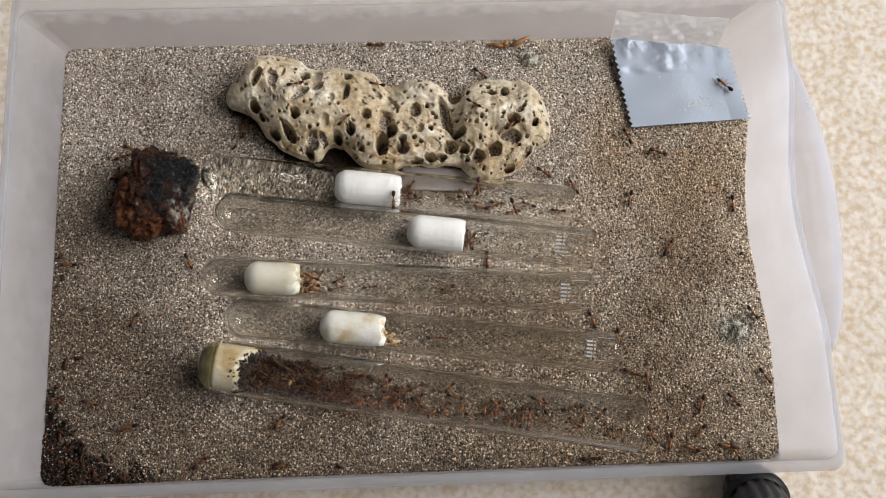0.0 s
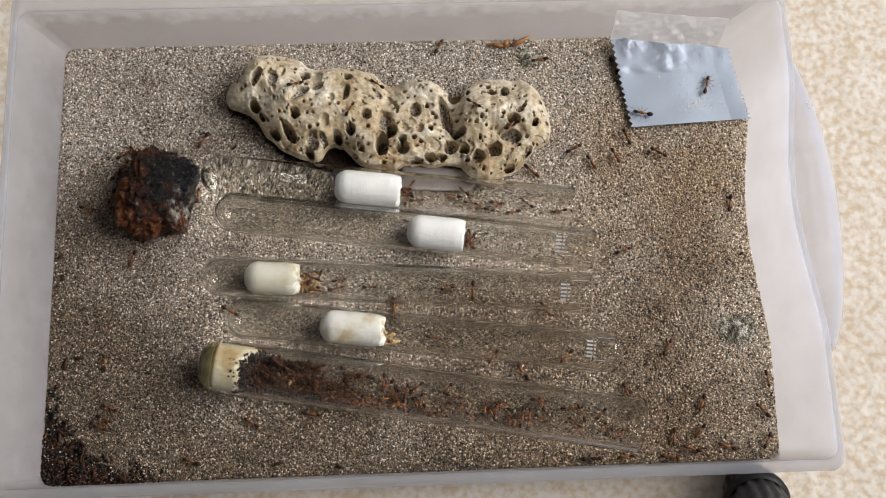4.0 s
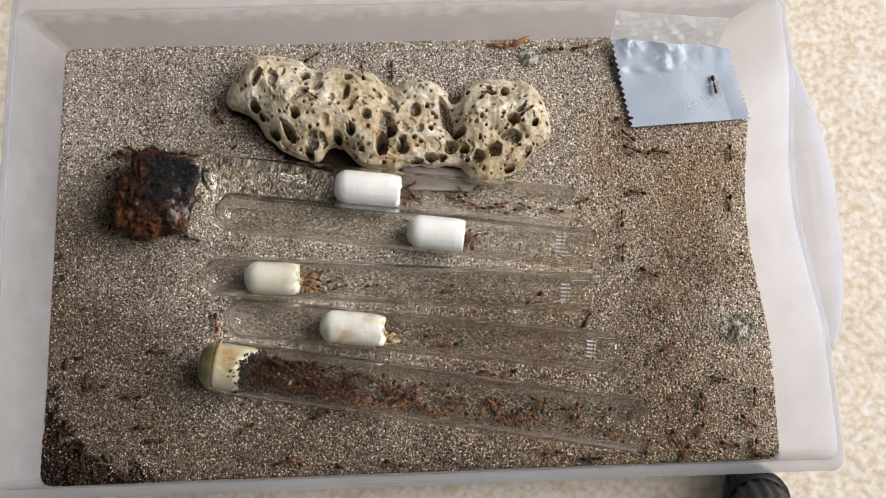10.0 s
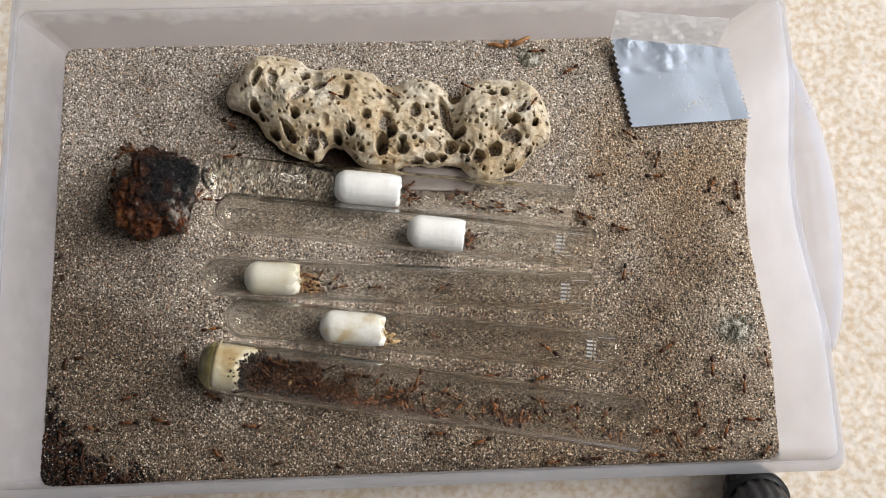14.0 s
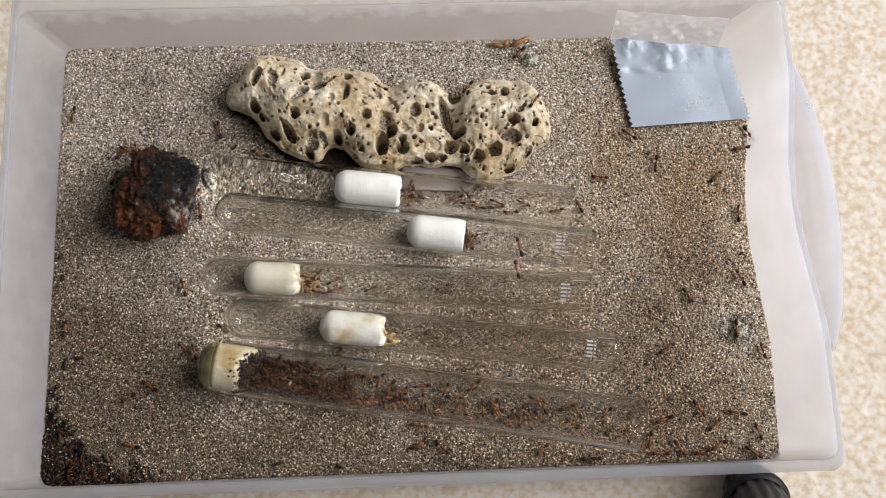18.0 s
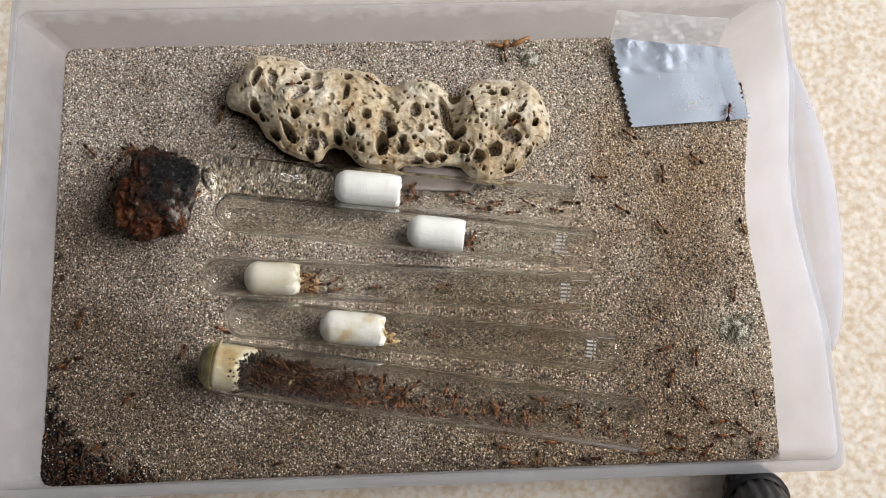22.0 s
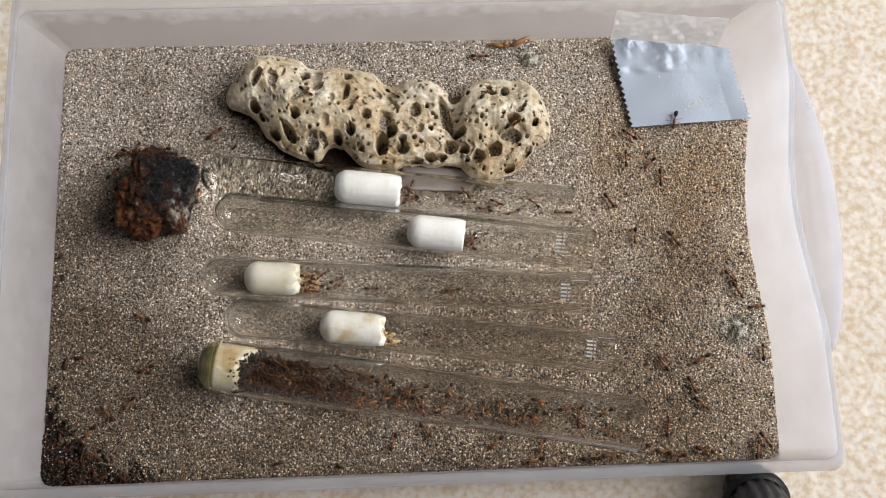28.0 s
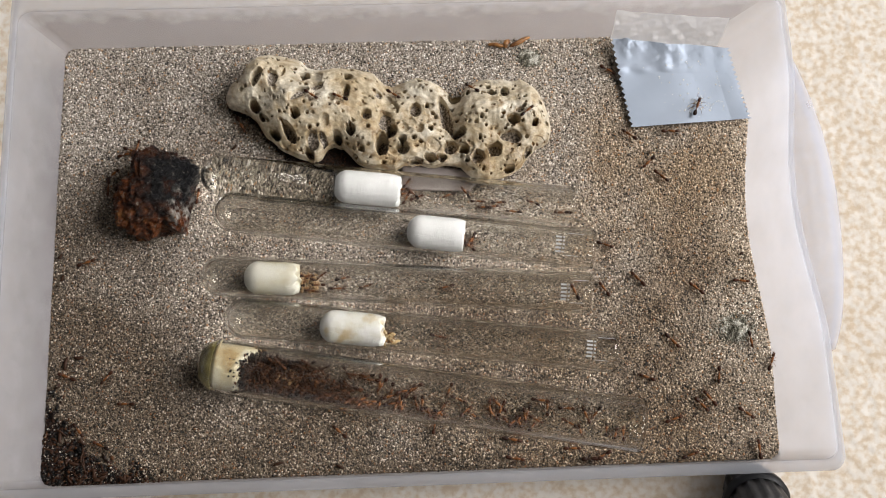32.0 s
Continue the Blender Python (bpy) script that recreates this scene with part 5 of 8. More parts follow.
def rock_ants():
    """Foragers that climb about on the porous rock."""
    rng = random.Random(5)
    for spots in (((27.5, 47.5), (33, 52), (36, 56)), ((-58.5, 62.5), (-52, 58), (-45, 64)), ((-26, 64), (-32, 68.5), (-20, 61)), ((12, 55), (17, 60), (10, 64)), ((-39, 48), (-35, 55), (-42, 58))):
        a = copy_thing(ANT, pose(0, 0, 0))
        tagged(a, "reddish-brown worker ant climbing on the porous rock", "ant", "worker ants")
        rows, t, k, h = [], 0.0, 0, rng.uniform(0, 360)
        while t < 30:
            x, y = spots[k % 3]
            rows.append((t, x, y, h))
            t += rng.uniform(2.5, 6.0)
            rows.append((t, x, y, h))
            nx, ny = spots[(k + 1) % 3]
            to = math.degrees(math.atan2(ny - y, nx - x))
            to = h + (to - h + 180) % 360 - 180
            rows.append((t + 0.4, x, y, (h + to) / 2))
            rows.append((t + 0.8, x, y, to))
            for f in (0.25, 0.5, 0.75):
                rows.append((t + 0.8 + 1.2 * f, x + (nx - x) * f, y + (ny - y) * f, to))
            h, t, k = to, t + 2.0, k + 1
        rows = [r for r in rows if r[0] < 31.5]
        rows.append((32.0, *rows[-1][1:]))
        tube_rows.append((a, [(t, pose(x * MM, y * MM, rock_z(x, y) * MM, 0, 0, h)) for t, x, y, h in rows]))


rock_ants()


def edge_ants():
    """Ants that linger along the foot of the slag rock."""
    rng = random.Random(41)
    for x, y, h in ((-129.5, 38.5, 20), (-125.0, 40.8, 160), (-132.2, 30.0, 80), (-132.0, 21.5, 260), (-130.8, 14.5, 100), (-99.0, 20.6, 70)):
        a = copy_thing(ANT, pose(0, 0, 0))
        tagged(a, "reddish-brown worker ant at the foot of the slag rock", "ant", "worker ants")
        rows, t, ang = [], 0.0, h
        while t < 31:
            rows.append((t, pose((x + rng.uniform(-1.2, 1.2)) * MM, (y + rng.uniform(-1.2, 1.2)) * MM, (SAND_Z + 0.1) * MM, 0, 0, ang)))
            stay = rng.uniform(0.8, 3.5)
            rows.append((min(t + stay, 31.3), rows[-1][1]))
            t += stay + rng.uniform(0.5, 0.9)
            ang += rng.uniform(-40, 40)
        rows.append((32.0, rows[-1][1]))
        tube_rows.append((a, rows))


edge_ants()

# a large dark ant resting by the front wall
queen = copy_thing(ANT, pose(0.0565, -0.0822, (SAND_Z + 0.1) * MM, 0, 0, 4))
queen.scale = (1.25, 1.35, 1.3)
for o in queen.children:
    o.material_slots[0].link = "OBJECT"
    o.material_slots[0].material = M_ANT_GASTER
tagged(queen, "large blackish ant resting by the tray wall", "ant", "worker ants")


def motions():
    ants.append(ANT)
    for _ in range(50 - 1):
        a = copy_thing(ANT, pose(0, 0, 0))
        a.scale = (size_rng.uniform(1.02, 1.2),) * 3
        ants.append(a)
    walk(ants[0], steps([(0.0, 72.9, -49.1, -20), (0.15, 72.5, -50.2, -65), (0.3, 72.1, -51.4, -109), (1.0, 70.3, -56.6, -70), (6.0, 71.9, -56.1, -70), (6.3, 74.9, -59.7, -50), (6.53, 77.3, -62.6, 3), (6.77, 79.6, -65.4, 57), (7.0, 82.0, -68.2, 110), (7.3, 83.3, -66.7, 50), (8.0, 86.2, -63.2, 15), (8.3, 88.2, -61.1, 47), (9.0, 92.8, -56.1, 25), (9.3, 96.8, -54.7, 19), (10.0, 106.3, -51.4, -10), (10.3, 111.0, -51.2, 3), (11.0, 121.8, -50.7, 35), (11.3, 122.6, -48.2, 72), (12.0, 124.5, -42.4, 70), (12.5, 123.8, -44.5, 32), (13.0, 123.2, -46.7, -5), (13.5, 124.3, -45.4, -43), (14.0, 125.5, -44.0, -80), (14.9, 125.8, -48.9, -86), (15.6, 126.1, -52.6, -32), (16.3, 126.3, -56.4, 21), (17.0, 126.6, -60.2, 75), (17.3, 125.9, -54.4, 97), (18.0, 124.4, -40.9, 105), (19.0, 122.8, -38.5, 120), (20.0, 120.6, -36.2, 130), (20.3, 119.2, -34.7, 134), (21.0, 115.8, -31.3, 135), (21.3, 115.4, -27.4, 96), (22.0, 114.5, -18.3, 80), (22.3, 113.9, -13.7, 98), (22.53, 113.4, -10.2, 147), (22.77, 112.9, -6.6, 196), (23.0, 112.4, -3.1, 245), (23.3, 112.5, -5.1, 272), (24.0, 112.6, -9.7, 300), (25.0, 112.9, -10.8, 295), (28.0, 113.4, -11.2, 315), (29.0, 113.3, -10.8, 310), (30.0, 116.8, -13.3, 335), (31.0, 116.8, -13.4, 330), (32.0, 117.4, -13.1, 355)]))
    walk(ants[1], steps([(0.0, 79.2, -53.2, 105), (0.3, 80.6, -50.4, 63), (1.0, 83.9, -44.0, 80), (2.0, 86.7, -39.5, 85), (3.0, 87.0, -39.5, 80), (6.0, 87.5, -40.4, 30), (7.0, 87.2, -39.5, 50), (8.0, 86.9, -39.1, 45), (9.0, 86.7, -39.5, 30), (10.0, 87.2, -39.5, 30), (11.0, 86.8, -39.5, 40), (14.0, 87.2, -39.5, 35), (17.0, 87.0, -39.5, 25), (18.0, 87.0, -40.0, 35), (19.0, 87.0, -39.5, 30), (20.0, 86.8, -39.8, 20), (21.0, 87.4, -39.8, 15), (22.0, 86.8, -39.8, 20), (23.0, 86.8, -39.8, 20), (23.5, 88.6, -41.9, -15), (24.0, 90.4, -44.0, -50), (24.3, 92.4, -46.7, -54), (25.0, 97.0, -53.0, -60), (28.0, 96.1, -53.9, -65), (29.0, 98.8, -53.6, -30), (29.3, 101.3, -55.1, -30), (30.0, 107.3, -58.6, -35), (31.0, 111.2, -60.2, -30), (31.3, 112.7, -61.6, -41), (32.0, 116.3, -64.7, -35)]))
    walk(ants[2], steps([(0.0, 124.5, -50.5, -55), (0.3, 124.3, -52.6, -95), (1.0, 123.9, -57.5, -65), (1.3, 124.1, -60.4, -87), (2.0, 124.4, -67.0, -70), (2.33, 124.4, -66.5, -120), (2.67, 124.5, -66.0, -170), (3.0, 124.5, -65.5, -220), (3.9, 123.2, -64.1, -227), (4.95, 121.6, -62.4, -184), (6.0, 120.1, -60.7, -140), (7.0, 120.8, -61.1, -170), (8.0, 120.1, -60.7, -160), (9.0, 120.9, -59.3, -140), (10.0, 119.9, -58.6, -95), (11.0, 121.8, -59.3, -155), (12.0, 125.1, -61.1, -220), (12.3, 125.2, -58.9, -274), (12.53, 125.4, -57.1, -214), (12.77, 125.5, -55.4, -155), (13.0, 125.6, -53.6, -95), (13.15, 124.2, -53.6, -138), (13.3, 122.8, -53.5, -181), (13.65, 119.6, -53.5, -138), (14.0, 116.3, -53.4, -95), (14.9, 116.0, -57.0, -94), (15.6, 115.8, -59.9, -38), (16.3, 115.6, -62.7, 19), (17.0, 115.4, -65.5, 75), (17.45, 114.5, -65.2, 118), (17.9, 113.5, -64.9, 161), (18.95, 111.4, -64.1, 213), (20.0, 109.2, -63.4, 265), (21.0, 111.5, -67.7, 300), (22.0, 114.9, -70.5, 320), (22.3, 114.8, -72.5, 266), (22.53, 114.7, -74.0, 326), (22.77, 114.6, -75.5, 385), (23.0, 114.5, -77.0, 445), (23.3, 115.1, -74.5, 437), (23.65, 115.7, -71.6, 481), (24.0, 116.4, -68.7, 525), (24.33, 116.4, -68.8, 465), (24.67, 116.4, -69.0, 405), (25.0, 116.4, -69.1, 345), (25.9, 118.4, -70.8, 320), (28.0, 123.2, -74.9, 305), (29.0, 122.7, -73.2, 350), (29.15, 123.1, -71.4, 393), (29.3, 123.5, -69.6, 437), (30.0, 125.5, -61.1, 425), (30.3, 125.4, -57.9, 452), (31.0, 125.1, -50.3, 430), (32.0, 127.2, -45.3, 430)]))
    walk(ants[3], steps([(0.0, 99.5, -61.1, -110), (8.0, 99.7, -60.7, -110), (9.0, 99.5, -60.7, -90), (10.0, 99.5, -60.6, -90), (11.0, 98.8, -61.5, -75), (12.0, 97.3, -62.3, -15), (13.0, 98.5, -64.1, -70), (14.0, 97.8, -63.8, -80), (17.0, 98.7, -62.9, -60), (18.0, 98.2, -62.9, -55), (19.0, 98.5, -62.3, -50), (20.0, 98.4, -61.6, -60), (21.0, 98.4, -61.1, -45), (25.0, 99.3, -61.1, -40), (32.0, 99.3, -61.5, -45)]))
    walk(ants[4], steps([(0.0, 98.6, -71.6, 225), (11.0, 98.3, -71.2, 235), (12.0, 98.8, -70.9, 225), (14.0, 98.8, -71.2, 225), (15.0, 99.0, -72.3, 277), (16.0, 99.3, -73.3, 328), (17.0, 99.5, -74.4, 380), (17.3, 100.8, -72.9, 409), (18.0, 103.9, -69.4, 405), (19.0, 103.4, -71.7, 440), (19.33, 103.2, -71.4, 497), (19.67, 102.9, -71.2, 553), (20.0, 102.7, -70.9, 610), (20.3, 102.7, -73.0, 630), (21.0, 102.7, -77.9, 635), (22.0, 101.1, -78.8, 590), (23.0, 96.6, -79.6, 540), (24.0, 95.4, -75.8, 495), (25.0, 97.6, -77.9, 520), (25.9, 95.2, -78.8, 560), (28.0, 89.5, -80.9, 540), (29.0, 86.7, -81.9, 540), (30.0, 84.1, -82.3, 540), (30.33, 85.0, -82.2, 480), (30.67, 85.8, -82.0, 420), (31.0, 86.7, -81.9, 360), (31.3, 88.9, -81.6, 368), (32.0, 93.9, -80.9, 380)]))
    walk(ants[5], steps([(0.0, 79.7, -72.6, -65), (0.15, 78.9, -73.3, -102), (0.3, 78.1, -73.9, -140), (1.0, 74.5, -77.0, -130), (2.0, 75.2, -78.4, -120), (3.0, 73.7, -80.9, -90), (3.45, 72.1, -81.1, -131), (3.9, 70.4, -81.3, -173), (6.0, 62.8, -82.3, -180), (6.9, 57.3, -81.3, -190), (9.0, 44.5, -79.0, -210), (10.2, 41.0, -80.1, -162), (11.13, 38.4, -81.0, -108), (12.07, 35.7, -81.9, -54), (13.0, 33.0, -82.8, 0), (13.3, 35.7, -83.0, -3), (13.53, 37.9, -83.1, -59), (13.77, 40.0, -83.2, -114), (14.0, 42.1, -83.3, -170), (14.9, 40.8, -81.3, -236), (17.0, 37.7, -76.7, -180), (18.0, 38.2, -78.6, -135), (19.0, 38.7, -80.5, -90), (19.3, 37.0, -81.5, -149), (19.53, 35.7, -82.3, -99), (19.77, 34.3, -83.1, -50), (20.0, 33.0, -83.9, 0), (20.3, 34.4, -82.6, 44), (21.0, 37.6, -79.4, 100), (21.5, 40.0, -77.7, 140), (22.0, 42.3, -76.0, 180), (25.5, 40.0, -76.6, 225), (29.0, 37.7, -77.2, 270), (29.5, 39.4, -77.2, 315), (30.0, 41.1, -77.2, 360), (31.0, 44.5, -78.3, 360), (32.0, 49.1, -78.3, 360)]))
    walk(ants[6], steps([(0.0, 86.9, -75.6, -105), (1.0, 86.5, -75.6, -105), (2.0, 87.1, -74.9, -100), (3.0, 88.0, -74.4, -95), (6.0, 88.4, -72.6, -105), (7.0, 88.6, -72.6, -110), (8.0, 90.3, -73.5, -55), (9.0, 89.5, -73.2, -40), (10.0, 89.2, -73.9, -60), (11.0, 89.4, -73.9, -50), (12.0, 89.6, -73.9, -30), (13.0, 90.1, -73.9, -30), (14.0, 89.6, -74.7, -65), (17.0, 91.4, -77.0, -40), (18.0, 90.1, -77.9, -55), (19.0, 90.6, -74.4, 10), (20.0, 94.9, -70.9, 40), (21.0, 97.5, -69.4, 35), (21.3, 100.0, -69.0, 8), (22.0, 105.7, -68.2, 10), (23.0, 107.9, -68.4, -10), (24.0, 105.9, -71.7, 0), (24.33, 105.0, -71.7, -60), (24.67, 104.1, -71.7, -120), (25.0, 103.2, -71.7, -180), (27.1, 91.3, -55.2, -234), (32.0, 63.6, -16.6, -234)]))
    walk(ants[7], steps([(0.0, 95.2, -78.4, -195), (0.3, 92.7, -79.6, -155), (1.0, 86.7, -82.3, -180), (2.0, 84.2, -80.2, -180), (2.33, 83.6, -80.4, -240), (2.67, 83.0, -80.7, -300), (3.0, 82.4, -80.9, -360), (3.9, 85.8, -81.3, -367), (6.0, 93.8, -82.3, -360), (8.0, 95.2, -78.4, -410), (9.0, 92.6, -78.8, -435), (10.0, 92.5, -79.6, -480), (11.0, 93.5, -78.8, -455), (12.0, 92.2, -79.1, -510), (13.0, 88.1, -80.2, -535), (13.3, 86.1, -80.4, -534), (14.0, 81.5, -80.9, -540), (17.0, 81.5, -80.2, -555), (18.0, 83.3, -80.2, -540), (18.3, 78.2, -80.4, -538), (18.53, 74.3, -80.6, -592), (18.77, 70.3, -80.7, -646), (19.0, 66.4, -80.9, -700), (20.0, 70.9, -79.6, -700), (20.3, 73.0, -80.1, -734), (21.0, 77.9, -81.4, -720), (24.0, 78.1, -77.5, -770), (24.33, 79.3, -77.9, -823), (24.67, 80.4, -78.4, -877), (25.0, 81.6, -78.8, -930), (28.0, 76.3, -76.1, -930), (29.0, 78.2, -75.3, -940), (29.5, 78.6, -75.3, -905), (30.0, 79.0, -75.3, -870), (30.5, 80.3, -75.4, -805), (31.0, 81.7, -75.6, -740), (31.15, 82.7, -74.4, -704), (31.3, 83.7, -73.1, -668), (32.0, 88.3, -67.3, -700)]))
    walk(ants[8], steps([(0.0, 108.6, -77.5, 170), (1.0, 108.6, -77.5, 180), (2.0, 108.3, -77.5, 180), (3.0, 108.8, -77.5, 165), (6.0, 107.7, -78.2, 160), (7.0, 107.3, -78.4, 135), (8.0, 108.1, -77.9, 135), (9.0, 108.6, -77.4, 150), (10.0, 109.7, -76.7, 170), (11.0, 111.9, -73.2, 225), (12.0, 110.2, -70.9, 260), (13.0, 108.2, -69.4, 275), (14.0, 108.8, -70.3, 250), (14.9, 108.4, -72.3, 260), (17.0, 107.6, -77.0, 280), (17.5, 106.6, -77.0, 245), (18.0, 105.6, -77.0, 210), (19.0, 106.5, -76.7, 200), (20.0, 108.1, -73.2, 150), (21.0, 108.1, -73.5, 180), (23.0, 108.5, -73.5, 180), (24.0, 105.4, -78.1, 180), (25.0, 103.7, -79.3, 190), (26.0, 102.4, -79.1, 242), (27.0, 101.0, -79.0, 293), (28.0, 99.7, -78.8, 345), (28.6, 104.1, -78.9, 359), (29.07, 107.5, -79.0, 299), (29.53, 111.0, -79.0, 240), (30.0, 114.4, -79.1, 180), (30.3, 112.8, -75.4, 114), (31.0, 108.9, -66.8, 85), (31.3, 107.1, -64.6, 129), (32.0, 102.9, -59.4, 129)]))
    walk(ants[9], steps([(0.0, 111.7, -80.2, 120), (0.3, 106.9, -79.7, 174), (1.0, 95.6, -78.4, 160), (3.0, 95.2, -78.4, 165), (6.0, 95.2, -78.4, 155), (6.33, 95.3, -78.2, 97), (6.67, 95.3, -78.1, 38), (7.0, 95.4, -77.9, -20), (7.3, 98.7, -76.0, 31), (8.0, 106.3, -71.4, 50), (8.3, 109.3, -70.0, 25), (9.0, 116.2, -66.8, -10), (10.0, 117.0, -67.9, -40), (11.0, 116.8, -67.7, -40), (12.0, 118.1, -66.8, -15), (13.0, 117.6, -67.0, -15), (13.33, 118.0, -67.1, -72), (13.67, 118.4, -67.2, -128), (14.0, 118.8, -67.3, -185), (14.45, 118.4, -68.7, -146), (14.9, 118.0, -70.1, -106), (17.0, 116.1, -76.7, -65), (18.0, 118.2, -79.6, -35), (19.0, 119.9, -80.9, -20), (20.0, 118.7, -78.8, 20), (21.0, 119.4, -77.9, 35), (22.0, 120.2, -77.5, 70), (23.0, 119.9, -78.4, 100), (23.5, 119.8, -79.0, 65), (24.0, 119.7, -79.6, 30), (24.5, 119.7, -79.2, 65), (25.0, 119.7, -78.8, 100), (28.0, 119.9, -78.8, 80), (29.0, 120.1, -79.1, 90), (30.0, 119.9, -78.8, 100), (31.0, 120.3, -78.8, 90), (32.0, 120.6, -78.8, 95)]))
    walk(ants[10], steps([(0.0, 68.3, -35.4, -90), (0.3, 67.4, -39.1, -104), (1.0, 65.2, -47.6, -95), (1.3, 61.5, -49.7, -151), (2.0, 52.9, -54.5, -180), (2.3, 51.5, -51.0, -249), (2.65, 50.0, -47.0, -184), (3.0, 48.4, -43.0, -120), (3.9, 46.8, -44.6, -136), (4.6, 45.5, -45.9, -87), (5.3, 44.2, -47.1, -39), (6.0, 42.9, -48.4, 10), (6.33, 44.4, -49.6, 58), (6.67, 46.0, -50.7, 107), (7.0, 47.5, -51.9, 155), (7.3, 49.3, -45.6, 114), (7.6, 51.2, -39.3, 74), (8.3, 55.4, -24.6, 37), (9.0, 59.7, -9.9, 0), (9.3, 63.2, -7.5, 35), (10.0, 71.3, -1.8, 85), (10.3, 68.8, 1.5, 127), (11.0, 63.0, 9.2, 150), (12.0, 63.5, 7.9, 165), (12.33, 63.3, 8.3, 223), (12.67, 63.2, 8.8, 282), (13.0, 63.0, 9.2, 340), (13.3, 65.2, 9.0, 355), (14.0, 70.4, 8.6, 340), (14.9, 83.5, 0.0, 327), (17.0, 114.2, -20.0, 270), (17.3, 114.3, -23.6, 272), (18.0, 114.6, -32.0, 270), (18.3, 114.1, -36.0, 264), (18.53, 113.8, -39.1, 204), (18.77, 113.4, -42.2, 145), (19.0, 113.1, -45.3, 85), (19.6, 110.3, -44.9, 129), (20.2, 107.5, -44.5, 172), (21.6, 100.9, -43.6, 109), (23.0, 94.3, -42.7, 45), (23.3, 98.5, -39.6, 36), (24.0, 108.4, -32.5, 10), (24.3, 112.1, -33.5, -15), (24.53, 114.9, -34.3, -73), (24.77, 117.8, -35.0, -132), (25.0, 120.6, -35.8, -190), (25.9, 119.2, -30.1, -256), (26.6, 118.1, -25.7, -311), (27.3, 117.0, -21.2, -365), (28.0, 115.9, -16.8, -420), (28.3, 116.0, -19.6, -449), (29.0, 116.1, -26.1, -400), (29.33, 115.8, -26.8, -350), (29.67, 115.5, -27.6, -300), (30.0, 115.2, -28.3, -250), (30.6, 110.6, -24.7, -218), (32.0, 99.9, -16.2, -218)]))
    walk(ants[11], steps([(0.0, 75.0, 46.5, 115), (6.0, 74.6, 46.3, 110), (7.0, 74.8, 46.3, 135), (8.0, 75.2, 46.9, 130), (9.0, 75.9, 47.3, 135), (10.0, 75.3, 46.9, 140), (13.0, 75.9, 47.3, 145), (32.0, 75.9, 47.3, 145)]))
    walk(ants[12], steps([(0.0, 86.8, 40.1, -20), (1.0, 87.0, 39.9, -20), (2.0, 87.0, 39.9, -30), (6.0, 87.4, 40.3, -30), (7.0, 88.1, 40.3, -30), (8.0, 88.1, 40.3, -20), (9.0, 87.5, 40.3, -10), (10.0, 87.7, 40.3, -10), (10.5, 87.1, 38.6, -55), (11.0, 86.5, 37.0, -100), (12.0, 86.1, 37.0, -100), (13.0, 86.7, 37.4, -100), (14.0, 86.5, 37.0, -110), (17.0, 86.1, 36.4, -100), (18.0, 86.0, 35.4, -100), (19.0, 86.0, 35.0, -100), (20.0, 85.9, 33.5, -100), (21.0, 87.4, 32.7, -100), (22.0, 88.3, 30.9, -90), (23.0, 89.0, 31.1, -80), (24.0, 88.7, 31.5, -65), (25.0, 88.1, 31.1, -90), (28.0, 87.5, 29.5, -90), (29.0, 87.7, 29.9, -50), (30.0, 87.6, 29.5, -45), (31.0, 87.7, 30.1, -40), (32.0, 87.7, 30.1, -40)]))
